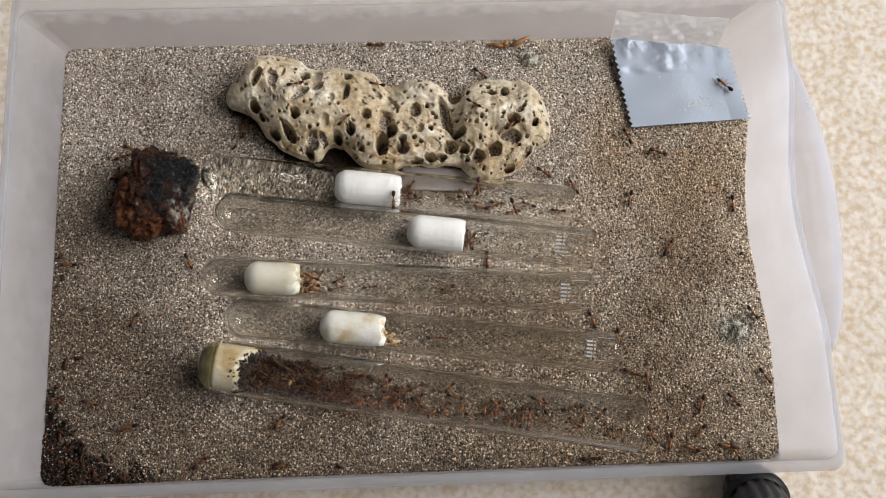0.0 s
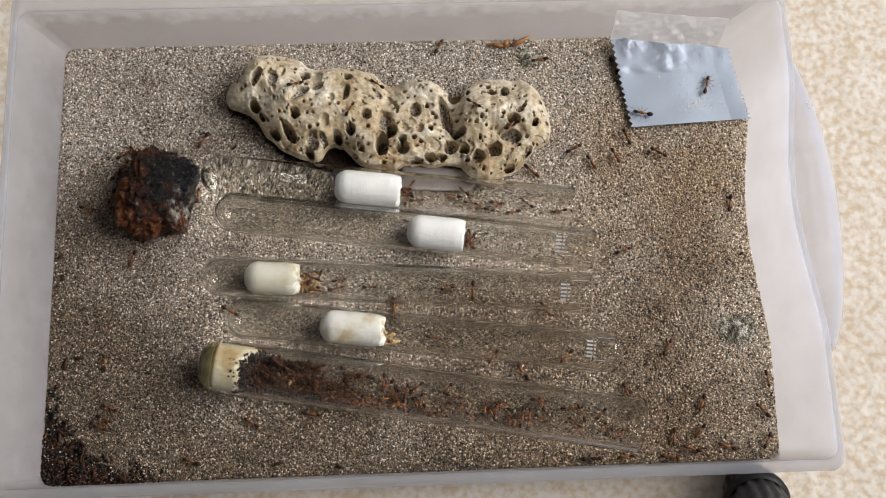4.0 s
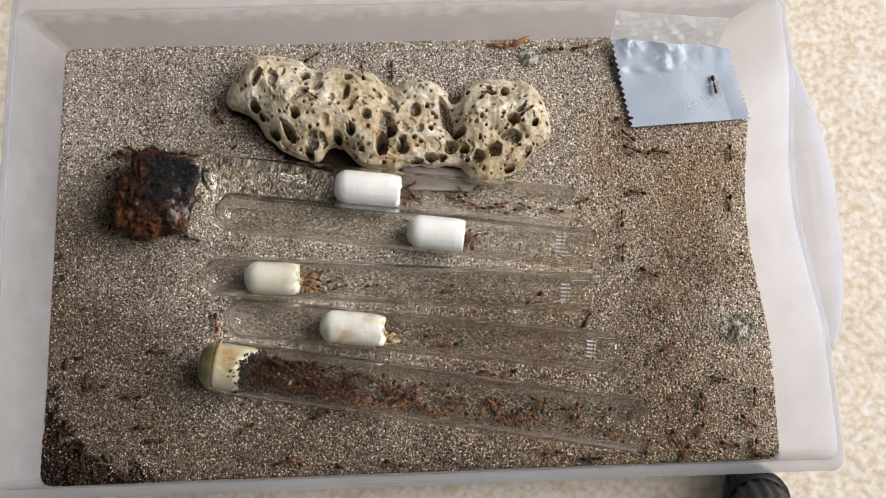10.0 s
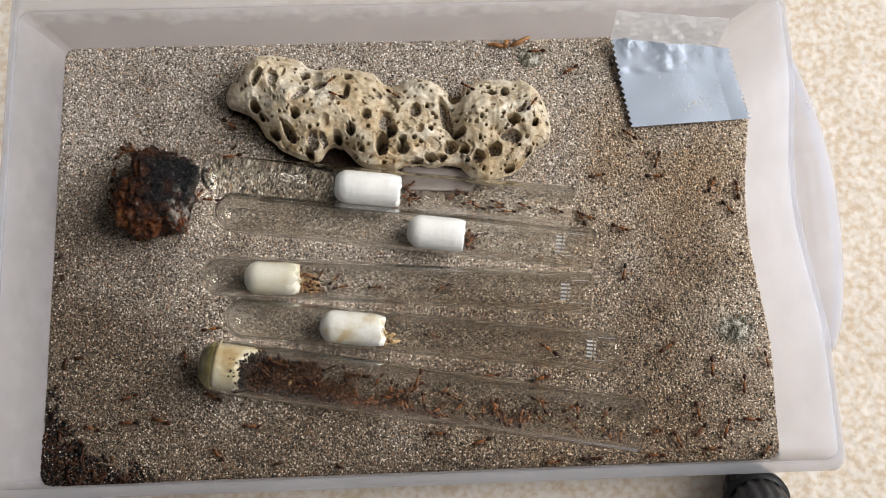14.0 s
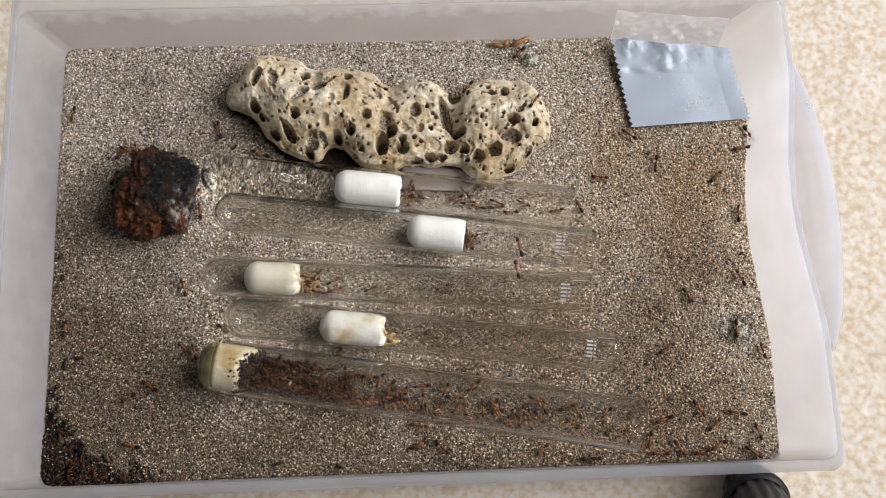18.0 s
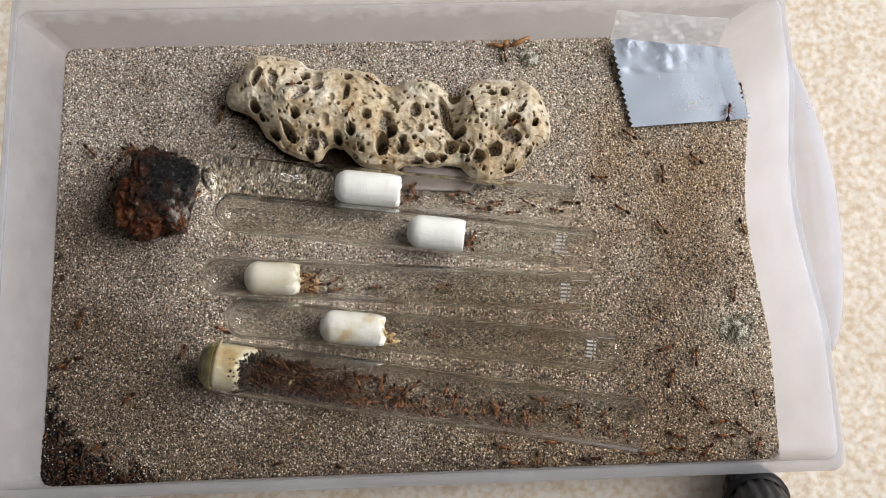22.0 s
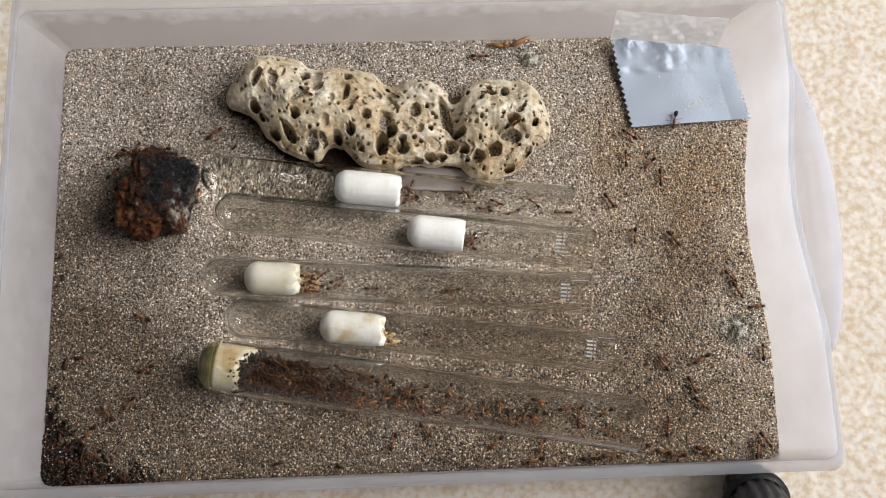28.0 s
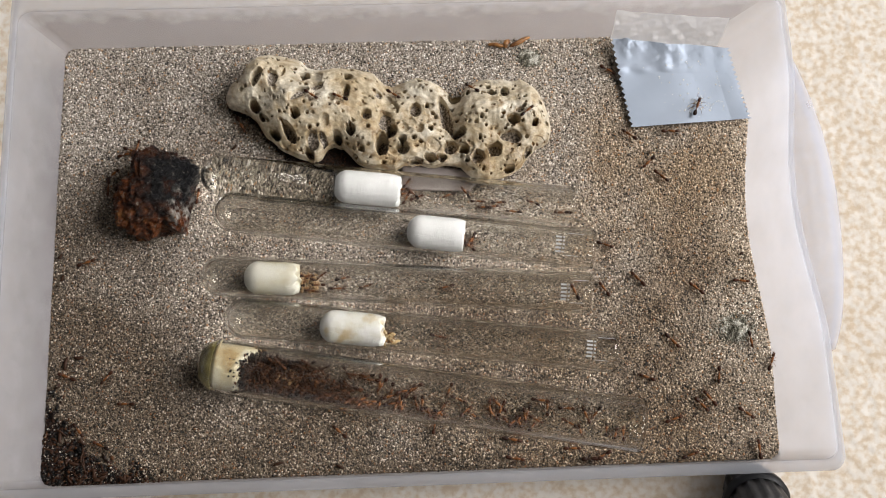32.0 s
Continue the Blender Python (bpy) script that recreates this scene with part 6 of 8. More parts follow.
    walk(ants[13], steps([(0.0, 75.0, 20.8, -105), (0.3, 72.1, 16.9, -127), (1.0, 65.4, 7.9, -105), (2.0, 63.5, 6.4, -135), (2.3, 63.5, 3.1, -90), (2.53, 63.5, 0.5, -142), (2.77, 63.5, -2.0, -193), (3.0, 63.5, -4.6, -245), (3.45, 67.0, -2.9, -290), (3.9, 70.4, -1.3, -335), (6.0, 86.6, 6.4, -385), (6.3, 87.0, 2.4, -444), (7.0, 88.1, -7.1, -490), (7.3, 83.4, -9.3, -515), (8.0, 72.4, -14.4, -540), (8.3, 70.8, -16.0, -495), (9.0, 67.2, -19.6, -440), (9.3, 64.0, -22.4, -499), (9.53, 61.4, -24.6, -553), (9.77, 58.9, -26.7, -606), (10.0, 56.4, -28.9, -660), (12.0, 58.9, -23.9, -700), (12.3, 62.5, -22.3, -697), (13.0, 70.9, -18.7, -690), (13.3, 71.1, -15.9, -634), (13.53, 71.3, -13.7, -576), (13.77, 71.4, -11.5, -518), (14.0, 71.6, -9.3, -460), (14.45, 74.4, -10.1, -418), (14.9, 77.2, -10.8, -375), (17.0, 90.3, -14.4, -395), (17.3, 92.1, -15.7, -396), (18.0, 96.2, -18.7, -415), (18.33, 96.7, -19.0, -463), (18.67, 97.3, -19.3, -512), (19.0, 97.8, -19.6, -560), (19.5, 97.0, -17.2, -598), (20.0, 96.2, -14.9, -635), (20.3, 96.0, -12.1, -626), (21.0, 95.5, -5.6, -595), (21.3, 93.0, -1.3, -600), (22.0, 87.3, 8.6, -595), (22.3, 87.1, 13.2, -628), (23.0, 86.7, 24.1, -660), (24.0, 85.3, 22.7, -615), (24.33, 83.9, 23.9, -675), (24.67, 82.4, 25.0, -735), (25.0, 81.0, 26.2, -795), (25.9, 79.6, 20.0, -822), (28.0, 76.4, 5.4, -815), (28.3, 74.4, 2.7, -846), (29.0, 69.8, -3.7, -785), (29.3, 70.4, -7.9, -802), (30.0, 71.7, -17.7, -795), (30.3, 66.6, -21.3, -865), (31.0, 54.7, -29.8, -880), (31.15, 54.0, -28.5, -922), (31.3, 53.4, -27.1, -964), (32.0, 50.3, -20.8, -964)]))
    walk(ants[14], steps([(0.0, 115.9, 18.5, -90), (1.0, 115.7, 19.2, -95), (2.0, 115.0, 18.8, -100), (11.0, 114.8, 18.8, -100), (12.0, 115.7, 19.2, -100), (13.0, 116.1, 19.8, -100), (14.0, 113.7, 16.9, -50), (14.9, 115.8, 7.6, -77), (15.6, 117.4, 0.4, -135), (16.3, 119.0, -6.8, -192), (17.0, 120.6, -14.0, -250), (20.67, 89.0, 5.4, -212), (29.23, 15.2, 50.8, -212), (32.0, 15.2, 50.8, -212)]))
    walk(ants[15], steps([(0.0, 52.7, 25.2, 120), (0.3, 54.1, 30.6, 75), (0.65, 55.8, 37.0, 113), (1.0, 57.5, 43.3, 150), (2.0, 59.4, 43.7, 200), (2.5, 58.4, 41.8, 240), (3.0, 57.4, 39.9, 280), (3.9, 59.5, 36.2, 300), (6.0, 64.5, 27.6, 325), (6.15, 63.3, 25.1, 285), (6.3, 62.1, 22.7, 244), (6.65, 59.4, 16.9, 295), (7.0, 56.6, 11.1, 345), (7.3, 59.9, 9.5, 334), (8.0, 67.5, 5.8, 330), (8.3, 68.4, 3.8, 295), (8.53, 69.2, 2.3, 355), (8.77, 69.9, 0.7, 415), (9.0, 70.6, -0.8, 475), (9.3, 70.9, 3.1, 446), (10.0, 71.5, 12.1, 450), (10.3, 68.1, 13.7, 515), (11.0, 60.1, 17.5, 530), (11.33, 58.2, 17.8, 480), (11.67, 56.4, 18.2, 430), (12.0, 54.5, 18.5, 380), (12.33, 56.3, 18.3, 323), (12.67, 58.1, 18.1, 267), (13.0, 59.9, 17.9, 210), (13.5, 58.8, 15.5, 275), (14.0, 57.6, 13.1, 340), (15.2, 75.7, 13.4, 361), (16.6, 96.9, 13.7, 405), (18.0, 118.0, 14.0, 450), (18.3, 118.2, 19.1, 448), (18.53, 118.4, 23.1, 505), (18.77, 118.5, 27.1, 563), (19.0, 118.7, 31.1, 620), (20.0, 113.0, 30.5, 650), (20.3, 114.8, 28.8, 676), (21.0, 119.0, 24.7, 660), (21.3, 119.0, 20.1, 630), (22.0, 119.1, 9.2, 645), (22.3, 119.1, 6.8, 630), (23.0, 119.1, 1.1, 650), (23.3, 119.4, -2.8, 635), (24.0, 120.2, -11.8, 645), (24.3, 120.8, -15.8, 638), (25.0, 122.1, -25.2, 655), (26.5, 122.3, -24.4, 690), (28.0, 122.6, -23.5, 725), (29.0, 124.0, -27.0, 670), (30.0, 121.6, -28.5, 625), (31.0, 122.0, -30.2, 660), (31.3, 121.3, -32.0, 610), (32.0, 119.8, -36.2, 640)]))
    walk(ants[16], steps([(0.0, 89.3, 0.1, 60), (0.3, 89.9, 6.1, 84), (1.0, 91.3, 20.2, 80), (1.3, 93.4, 26.6, 72), (2.0, 98.4, 41.7, 75), (2.3, 100.2, 46.4, 69), (3.0, 104.4, 57.3, 90), (3.9, 107.0, 66.5, 74), (6.0, 113.1, 87.9, 105), (6.45, 111.5, 87.7, 146), (6.9, 109.8, 87.5, 186), (7.6, 107.3, 87.3, 236), (8.3, 104.7, 87.0, 285), (9.0, 102.2, 86.7, 335), (9.6, 107.1, 75.6, 294), (11.0, 118.6, 49.7, 245), (11.3, 118.5, 47.3, 267), (12.0, 118.2, 41.7, 300), (12.3, 118.0, 38.3, 267), (13.0, 117.7, 30.5, 295), (13.3, 117.8, 28.5, 273), (13.53, 117.9, 26.9, 213), (13.77, 117.9, 25.3, 154), (14.0, 118.0, 23.7, 95), (14.9, 119.1, 30.5, 80), (15.6, 120.0, 35.8, 24), (16.3, 120.9, 41.0, -33), (17.0, 121.8, 46.3, -90), (17.5, 121.5, 44.0, -130), (18.0, 121.2, 41.7, -170), (19.0, 119.5, 38.4, -180), (19.5, 120.1, 36.4, -228), (20.0, 120.7, 34.4, -275), (20.6, 121.2, 44.0, -273), (21.07, 121.5, 51.5, -332), (21.53, 121.9, 59.0, -391), (22.0, 122.2, 66.5, -450), (22.6, 122.7, 62.2, -444), (24.0, 123.7, 52.3, -440), (24.3, 122.7, 47.7, -463), (25.0, 120.3, 37.0, -450), (26.2, 109.3, 23.8, -490), (27.6, 96.5, 8.5, -435), (29.0, 83.7, -6.9, -380), (29.3, 86.9, -10.5, -409), (30.0, 94.2, -19.0, -455), (30.15, 92.7, -19.1, -496), (30.3, 91.1, -19.2, -537), (31.0, 83.9, -19.6, -590), (31.3, 81.8, -17.5, -586), (32.0, 77.0, -12.5, -586)]))
    walk(ants[17], steps([(0.0, 121.2, -25.7, -55), (1.0, 122.0, -30.2, -65), (1.3, 122.2, -32.4, -85), (2.0, 122.6, -37.6, -80), (2.3, 123.3, -41.1, -78), (3.0, 125.0, -49.3, -80), (3.9, 125.3, -51.5, -81), (6.0, 126.1, -56.6, -80), (7.0, 125.9, -59.7, -95), (8.0, 125.2, -65.0, -115), (8.3, 123.4, -67.7, -124), (9.0, 119.3, -73.9, -135), (10.0, 119.2, -77.9, -100), (11.0, 120.1, -78.8, -60), (12.0, 119.2, -78.4, -110), (12.15, 118.0, -78.4, -146), (12.3, 116.8, -78.3, -181), (13.0, 111.2, -78.2, -170), (13.3, 108.9, -78.2, -180), (14.0, 103.4, -78.2, -175), (17.0, 99.1, -79.6, -170), (18.0, 99.1, -79.6, -165), (19.0, 98.0, -80.0, -180), (20.0, 95.8, -78.4, -190), (21.0, 91.7, -78.8, -180), (22.0, 89.6, -78.4, -185), (23.0, 84.2, -79.3, -185), (24.0, 83.3, -80.0, -190), (25.0, 86.0, -79.6, -200), (28.0, 84.2, -79.6, -190), (29.0, 83.9, -77.0, -230), (30.0, 83.6, -72.6, -275), (30.3, 82.2, -71.0, -229), (31.0, 79.0, -67.3, -200), (31.15, 79.0, -64.9, -235), (31.3, 79.0, -62.5, -270), (31.65, 79.1, -56.8, -235), (32.0, 79.1, -51.2, -200)]))
    walk(ants[18], steps([(0.0, 58.2, -28.3, -70), (0.5, 56.4, -30.1, -125), (1.0, 54.5, -32.0, -180), (1.6, 47.2, -37.1, -145), (3.0, 30.1, -49.1, -180), (4.0, 30.9, -49.3, -237), (5.0, 31.6, -49.4, -293), (6.0, 32.4, -49.6, -350), (6.33, 34.3, -49.2, -300), (6.67, 36.3, -48.8, -250), (7.0, 38.2, -48.4, -200), (7.3, 36.1, -48.4, -180), (7.65, 33.6, -48.4, -138), (8.0, 31.2, -48.4, -95), (8.15, 30.1, -48.7, -131), (8.3, 29.1, -48.9, -166), (9.0, 24.2, -50.1, -160), (10.0, 25.4, -50.1, -150), (10.33, 24.6, -50.5, -103), (10.67, 23.9, -50.8, -57), (11.0, 23.1, -51.2, -10), (12.0, 27.7, -51.2, 0), (13.0, 31.2, -51.4, 10), (14.0, 37.0, -51.9, 20), (15.53, 33.7, -36.5, 61), (17.05, 30.5, -21.1, 102), (24.18, 15.2, 50.8, 102), (32.0, 15.2, 50.8, 102)]))
    walk(ants[19], steps([(0.0, -135.9, -61.1, -15), (1.0, -135.4, -62.0, 40), (2.0, -135.8, -61.5, 50), (3.0, -137.0, -59.8, 70), (3.45, -133.1, -61.2, 25), (3.9, -129.2, -62.6, -20), (6.0, -110.9, -69.1, 35), (6.5, -111.5, -66.9, 88), (7.0, -112.0, -64.7, 140), (7.3, -114.0, -62.9, 139), (8.0, -118.8, -58.8, 150), (9.0, -119.5, -58.8, 155), (10.0, -119.2, -58.8, 180), (11.0, -119.2, -58.8, 175), (12.0, -120.8, -57.9, 180), (13.0, -120.7, -57.9, 180), (14.0, -120.4, -58.8, 200), (18.0, -120.9, -59.3, 210), (21.0, -120.7, -59.3, 210), (22.0, -120.7, -59.3, 220), (24.0, -120.9, -59.7, 220), (25.0, -121.0, -58.8, 185), (28.0, -120.6, -61.1, 230), (29.0, -120.5, -61.1, 240), (30.0, -121.4, -62.3, 265), (30.5, -121.7, -61.9, 222), (31.0, -122.0, -61.5, 180), (32.0, -121.7, -61.5, 180)]))
    walk(ants[20], steps([(0.0, -149.0, -60.7, 20), (0.3, -147.6, -61.9, -40), (1.0, -144.2, -64.7, 0), (3.0, -143.8, -64.7, 0), (3.9, -133.6, -69.2, -24), (6.0, -109.7, -79.6, -30), (7.0, -105.9, -77.4, 15), (8.0, -106.2, -78.4, -20), (9.0, -107.3, -74.7, -30), (10.0, -110.5, -75.6, 0), (10.3, -105.8, -72.8, 31), (10.65, -100.4, -69.6, -10), (11.0, -94.9, -66.4, -50), (12.0, -96.5, -63.2, -80), (12.3, -98.5, -65.4, -133), (13.0, -103.3, -70.5, -170), (15.4, -110.3, -61.1, -234), (21.0, -126.5, -39.1, -180), (21.3, -131.1, -36.0, -214), (21.65, -136.5, -32.5, -157), (22.0, -141.9, -28.9, -100), (22.3, -141.5, -34.4, -85), (23.0, -140.4, -47.1, -105), (23.3, -137.9, -51.8, -63), (24.0, -132.2, -62.9, -60), (24.3, -129.3, -64.2, -25), (24.53, -127.1, -65.2, 32), (24.77, -124.8, -66.3, 88), (25.0, -122.6, -67.3, 145), (25.9, -124.4, -66.8, 163), (28.0, -128.6, -65.5, 135), (29.0, -130.2, -65.9, 170), (29.3, -131.3, -63.0, 111), (30.0, -134.0, -56.1, 70), (30.3, -132.9, -54.5, 56), (30.53, -132.0, -53.2, 2), (30.77, -131.2, -52.0, -51), (31.0, -130.3, -50.7, -105), (31.15, -132.5, -50.8, -142), (31.3, -134.8, -50.9, -178), (32.0, -145.2, -51.2, -200)]))
    walk(ants[21], steps([(0.0, -120.0, -70.5, 200), (0.3, -123.0, -69.3, 158), (1.0, -130.1, -66.4, 150), (2.0, -132.0, -65.5, 170), (2.33, -133.1, -65.3, 223), (2.67, -134.1, -65.2, 277), (3.0, -135.2, -65.0, 330), (3.9, -130.6, -66.9, 338), (4.95, -125.3, -69.0, 301), (6.0, -120.0, -71.2, 265), (6.5, -118.0, -72.2, 308), (7.0, -116.0, -73.2, 350), (8.0, -114.7, -73.2, 340), (9.0, -114.8, -72.6, 360), (10.0, -114.9, -70.5, 360), (10.3, -113.4, -72.0, 314), (11.0, -110.0, -75.6, 360), (12.0, -110.0, -75.6, 360), (12.33, -110.3, -75.8, 307), (12.67, -110.5, -75.9, 253), (13.0, -110.8, -76.1, 200), (13.3, -113.5, -73.9, 141), (14.0, -119.8, -68.7, 180), (14.45, -119.9, -70.0, 222), (14.9, -120.1, -71.3, 264), (17.0, -120.7, -77.5, 200), (18.0, -118.7, -77.5, 170), (19.0, -119.1, -77.0, 175), (19.5, -120.4, -76.2, 220), (20.0, -121.7, -75.3, 265), (21.0, -126.1, -75.6, 205), (22.0, -131.1, -77.9, 205), (23.0, -133.4, -78.8, 210), (24.0, -132.5, -79.1, 200), (25.0, -131.6, -78.8, 200), (28.0, -132.7, -80.5, 210), (29.0, -131.5, -80.2, 220), (30.0, -131.0, -79.6, 220), (30.5, -130.4, -78.5, 182), (31.0, -129.9, -77.5, 145), (32.0, -130.3, -77.4, 155)]))
    walk(ants[22], steps([(0.0, -92.3, -84.0, 40), (1.0, -92.3, -84.4, 0), (2.0, -92.3, -84.4, 0), (2.33, -92.3, -84.4, -60), (2.67, -92.3, -84.4, -120), (3.0, -92.3, -84.4, -180), (3.9, -95.0, -83.5, -198), (6.0, -101.3, -81.4, -170), (6.33, -101.6, -81.7, -113), (6.67, -101.8, -82.0, -57), (7.0, -102.1, -82.3, 0), (7.6, -90.2, -77.3, 23), (9.0, -62.5, -65.8, 0), (9.3, -57.9, -65.8, 0), (10.0, -47.0, -65.8, 20), (10.3, -42.8, -67.5, -22), (11.0, -33.1, -71.5, -20), (11.3, -28.5, -72.5, -13), (12.0, -17.9, -74.9, 10), (12.3, -13.1, -74.2, 8), (13.0, -1.8, -72.6, 15), (15.0, -2.7, -73.2, -38), (17.0, -3.6, -73.8, -90), (18.0, -0.4, -77.6, -45), (18.3, 3.3, -77.5, 2), (19.0, 12.0, -77.2, 20), (19.3, 17.9, -77.4, -2), (20.0, 31.5, -77.8, 0), (21.0, 29.7, -74.4, -15), (21.3, 31.6, -76.9, -53), (22.0, 36.0, -82.8, -90), (23.0, 36.4, -82.4, -80), (23.5, 37.5, -83.0, -45), (24.0, 38.7, -83.5, -10), (25.0, 41.0, -82.4, 10), (25.9, 47.8, -82.1, 3), (28.0, 63.7, -81.4, 0), (29.0, 63.7, -81.4, -10), (29.5, 64.2, -81.2, -45), (30.0, 64.6, -80.9, -80), (31.0, 62.0, -80.9, -100), (32.0, 61.1, -80.9, -150)]))
    walk(ants[23], steps([(0.0, -130.0, 29.7, 200), (0.67, -130.0, 29.7, 140), (1.33, -130.0, 29.7, 80), (2.0, -130.0, 29.7, 20), (3.2, -129.3, 31.8, 72), (4.6, -128.6, 34.2, 36), (6.0, -127.8, 36.6, 0), (6.67, -127.8, 37.0, 53), (7.33, -127.9, 37.5, 107), (8.0, -127.9, 37.9, 160), (8.15, -128.8, 35.7, 204), (8.3, -129.7, 33.6, 247), (8.53, -131.1, 30.2, 195), (8.77, -132.5, 26.9, 142), (9.0, -133.9, 23.5, 90), (9.3, -132.1, 28.1, 69), (9.65, -130.1, 33.6, 25), (10.0, -128.0, 39.0, -20), (12.0, -128.0, 39.0, -20), (13.0, -129.6, 37.9, -30), (14.0, -127.1, 40.7, -20), (17.0, -129.6, 37.9, -30), (17.33, -128.8, 38.8, -87), (17.67, -127.9, 39.8, -143), (18.0, -127.1, 40.7, -200), (18.3, -129.8, 35.3, -159), (18.6, -132.6, 30.0, -117), (19.07, -136.8, 21.7, -171), (19.53, -141.1, 13.3, -226), (20.0, -145.3, 5.0, -280), (20.6, -141.1, 8.0, -324), (21.3, -136.3, 11.6, -377), (22.0, -131.4, 15.1, -430), (22.6, -121.5, 13.1, -372), (23.07, -113.8, 11.5, -318), (23.53, -106.1, 9.9, -264), (24.0, -98.4, 8.3, -210), (24.57, -103.1, 12.1, -219), (25.91, -114.2, 20.9, -219), (32.0, -114.2, 20.9, -219)]))
    walk(ants[24], steps([(0.0, -120.6, -28.6, -120), (0.3, -123.3, -32.7, -123), (1.0, -129.6, -42.2, -140), (1.3, -129.9, -46.4, -94), (2.0, -130.6, -56.1, -110), (2.33, -130.5, -55.5, -57), (2.67, -130.3, -54.9, -3), (3.0, -130.2, -54.3, 50), (3.9, -131.1, -46.9, 97), (6.0, -133.3, -29.5, 150), (7.0, -135.8, -28.2, 95), (8.0, -138.2, -27.0, 40), (8.3, -133.8, -28.7, -22), (9.0, -123.5, -32.8, -20), (9.6, -115.9, -38.0, -35), (10.3, -107.0, -44.2, 23), (11.0, -98.1, -50.3, 80), (11.3, -98.1, -46.2, 90), (11.53, -98.2, -43.0, 40), (11.77, -98.2, -39.9, -10), (12.0, -98.2, -36.7, -60), (12.3, -98.7, -39.2, -101), (12.53, -99.1, -41.1, -154), (12.77, -99.4, -43.0, -207), (13.0, -99.8, -44.9, -260), (15.1, -100.0, -43.0, -264), (17.55, -100.3, -40.7, -222), (20.0, -100.5, -38.5, -180), (20.75, -100.8, -39.6, -142), (21.5, -101.0, -40.7, -104), (23.25, -101.7, -43.2, -162), (25.0, -102.3, -45.8, -220), (27.1, -110.6, -47.4, -169), (32.0, -129.9, -51.2, -130)]))
    walk(ants[25], steps([(0.0, -147.7, -6.7, 180), (0.3, -148.2, -3.1, 139), (0.6, -148.8, 0.5, 98), (1.3, -150.0, 9.0, 39), (2.0, -151.2, 17.4, -20), (3.2, -146.5, 16.7, -8), (6.0, -135.6, 15.1, -60), (6.6, -134.8, 10.8, -80), (7.07, -134.2, 7.4, -23), (7.53, -133.6, 4.0, 33), (8.0, -133.0, 0.6, 90), (9.2, -132.8, 5.9, 88), (12.0, -132.3, 18.4, 100), (13.0, -132.3, 18.4, 110), (14.0, -132.2, 16.7, 120), (15.2, -137.8, 28.6, 115), (16.13, -142.1, 37.9, 163), (17.07, -146.4, 47.1, 212), (18.0, -150.7, 56.4, 260), (18.6, -143.6, 51.7, 326), (20.0, -127.1, 40.7, 340), (22.0, -127.1, 40.7, 340), (24.0, -127.1, 40.0, 340), (28.0, -127.1, 40.0, 340), (30.0, -128.0, 39.0, 340), (32.0, -126.4, 40.7, 340)]))
    walk(ants[26], steps([(0.0, -81.2, 49.4, 90), (0.67, -80.7, 49.4, 30), (1.33, -80.3, 49.4, -30), (2.0, -79.8, 49.4, -90), (2.6, -84.9, 48.1, -128), (3.2, -90.0, 46.8, -166), (4.13, -98.0, 44.8, -110), (5.07, -105.9, 42.7, -55), (6.0, -113.9, 40.7, 0), (6.6, -111.5, 40.9, 5), (8.0, -106.0, 41.4, 45), (9.0, -103.3, 39.7, -20), (10.0, -102.6, 39.0, -10), (12.0, -101.5, 38.3, -20), (12.3, -99.9, 36.5, -49), (13.0, -96.3, 32.4, -60), (13.3, -92.2, 33.0, 9), (13.53, -89.0, 33.5, -51), (13.77, -85.8, 34.0, -110), (14.0, -82.6, 34.5, -170), (14.9, -85.6, 35.5, -199), (17.0, -92.6, 37.9, -240), (17.6, -91.4, 44.7, -280), (18.3, -90.1, 52.6, -230), (19.0, -88.7, 60.5, -180), (20.35, -89.3, 58.6, -144), (21.7, -90.0, 56.7, -109), (23.8, -91.0, 53.7, -59), (25.9, -92.0, 50.7, -10), (28.0, -93.0, 47.7, 40), (28.6, -91.0, 49.6, 43), (30.0, -86.3, 54.0, -20), (32.0, -82.3, 51.9, -60)]))
    walk(ants[27], steps([(0.0, -62.4, -68.1, -130), (0.3, -66.6, -68.9, -169), (1.0, -76.5, -70.9, -170), (1.15, -77.0, -69.4, -210), (1.3, -77.5, -68.0, -250), (1.53, -78.4, -65.7, -307), (1.77, -79.2, -63.4, -363), (2.0, -80.0, -61.1, -420), (2.3, -76.8, -61.6, -369), (3.0, -69.2, -62.9, -365), (3.9, -52.6, -65.0, -367), (4.6, -39.8, -66.6, -426), (5.3, -26.9, -68.3, -486), (6.0, -14.0, -69.9, -545), (6.9, -25.2, -74.8, -517), (9.0, -51.5, -86.2, -555), (10.5, -58.1, -81.3, -576), (11.67, -63.2, -77.6, -624), (12.83, -68.3, -73.8, -672), (14.0, -73.4, -70.0, -720), (14.9, -63.7, -60.7, -676), (15.95, -52.4, -49.9, -743), (17.0, -41.1, -39.0, -810), (20.9, -33.6, -51.3, -779), (25.45, -24.9, -65.6, -819), (30.0, -16.2, -79.9, -860), (30.3, -19.1, -79.3, -912), (30.65, -22.5, -78.5, -876), (31.0, -25.9, -77.8, -840), (31.15, -27.9, -77.0, -881), (31.3, -29.9, -76.1, -923), (32.0, -39.3, -72.2, -940)]))
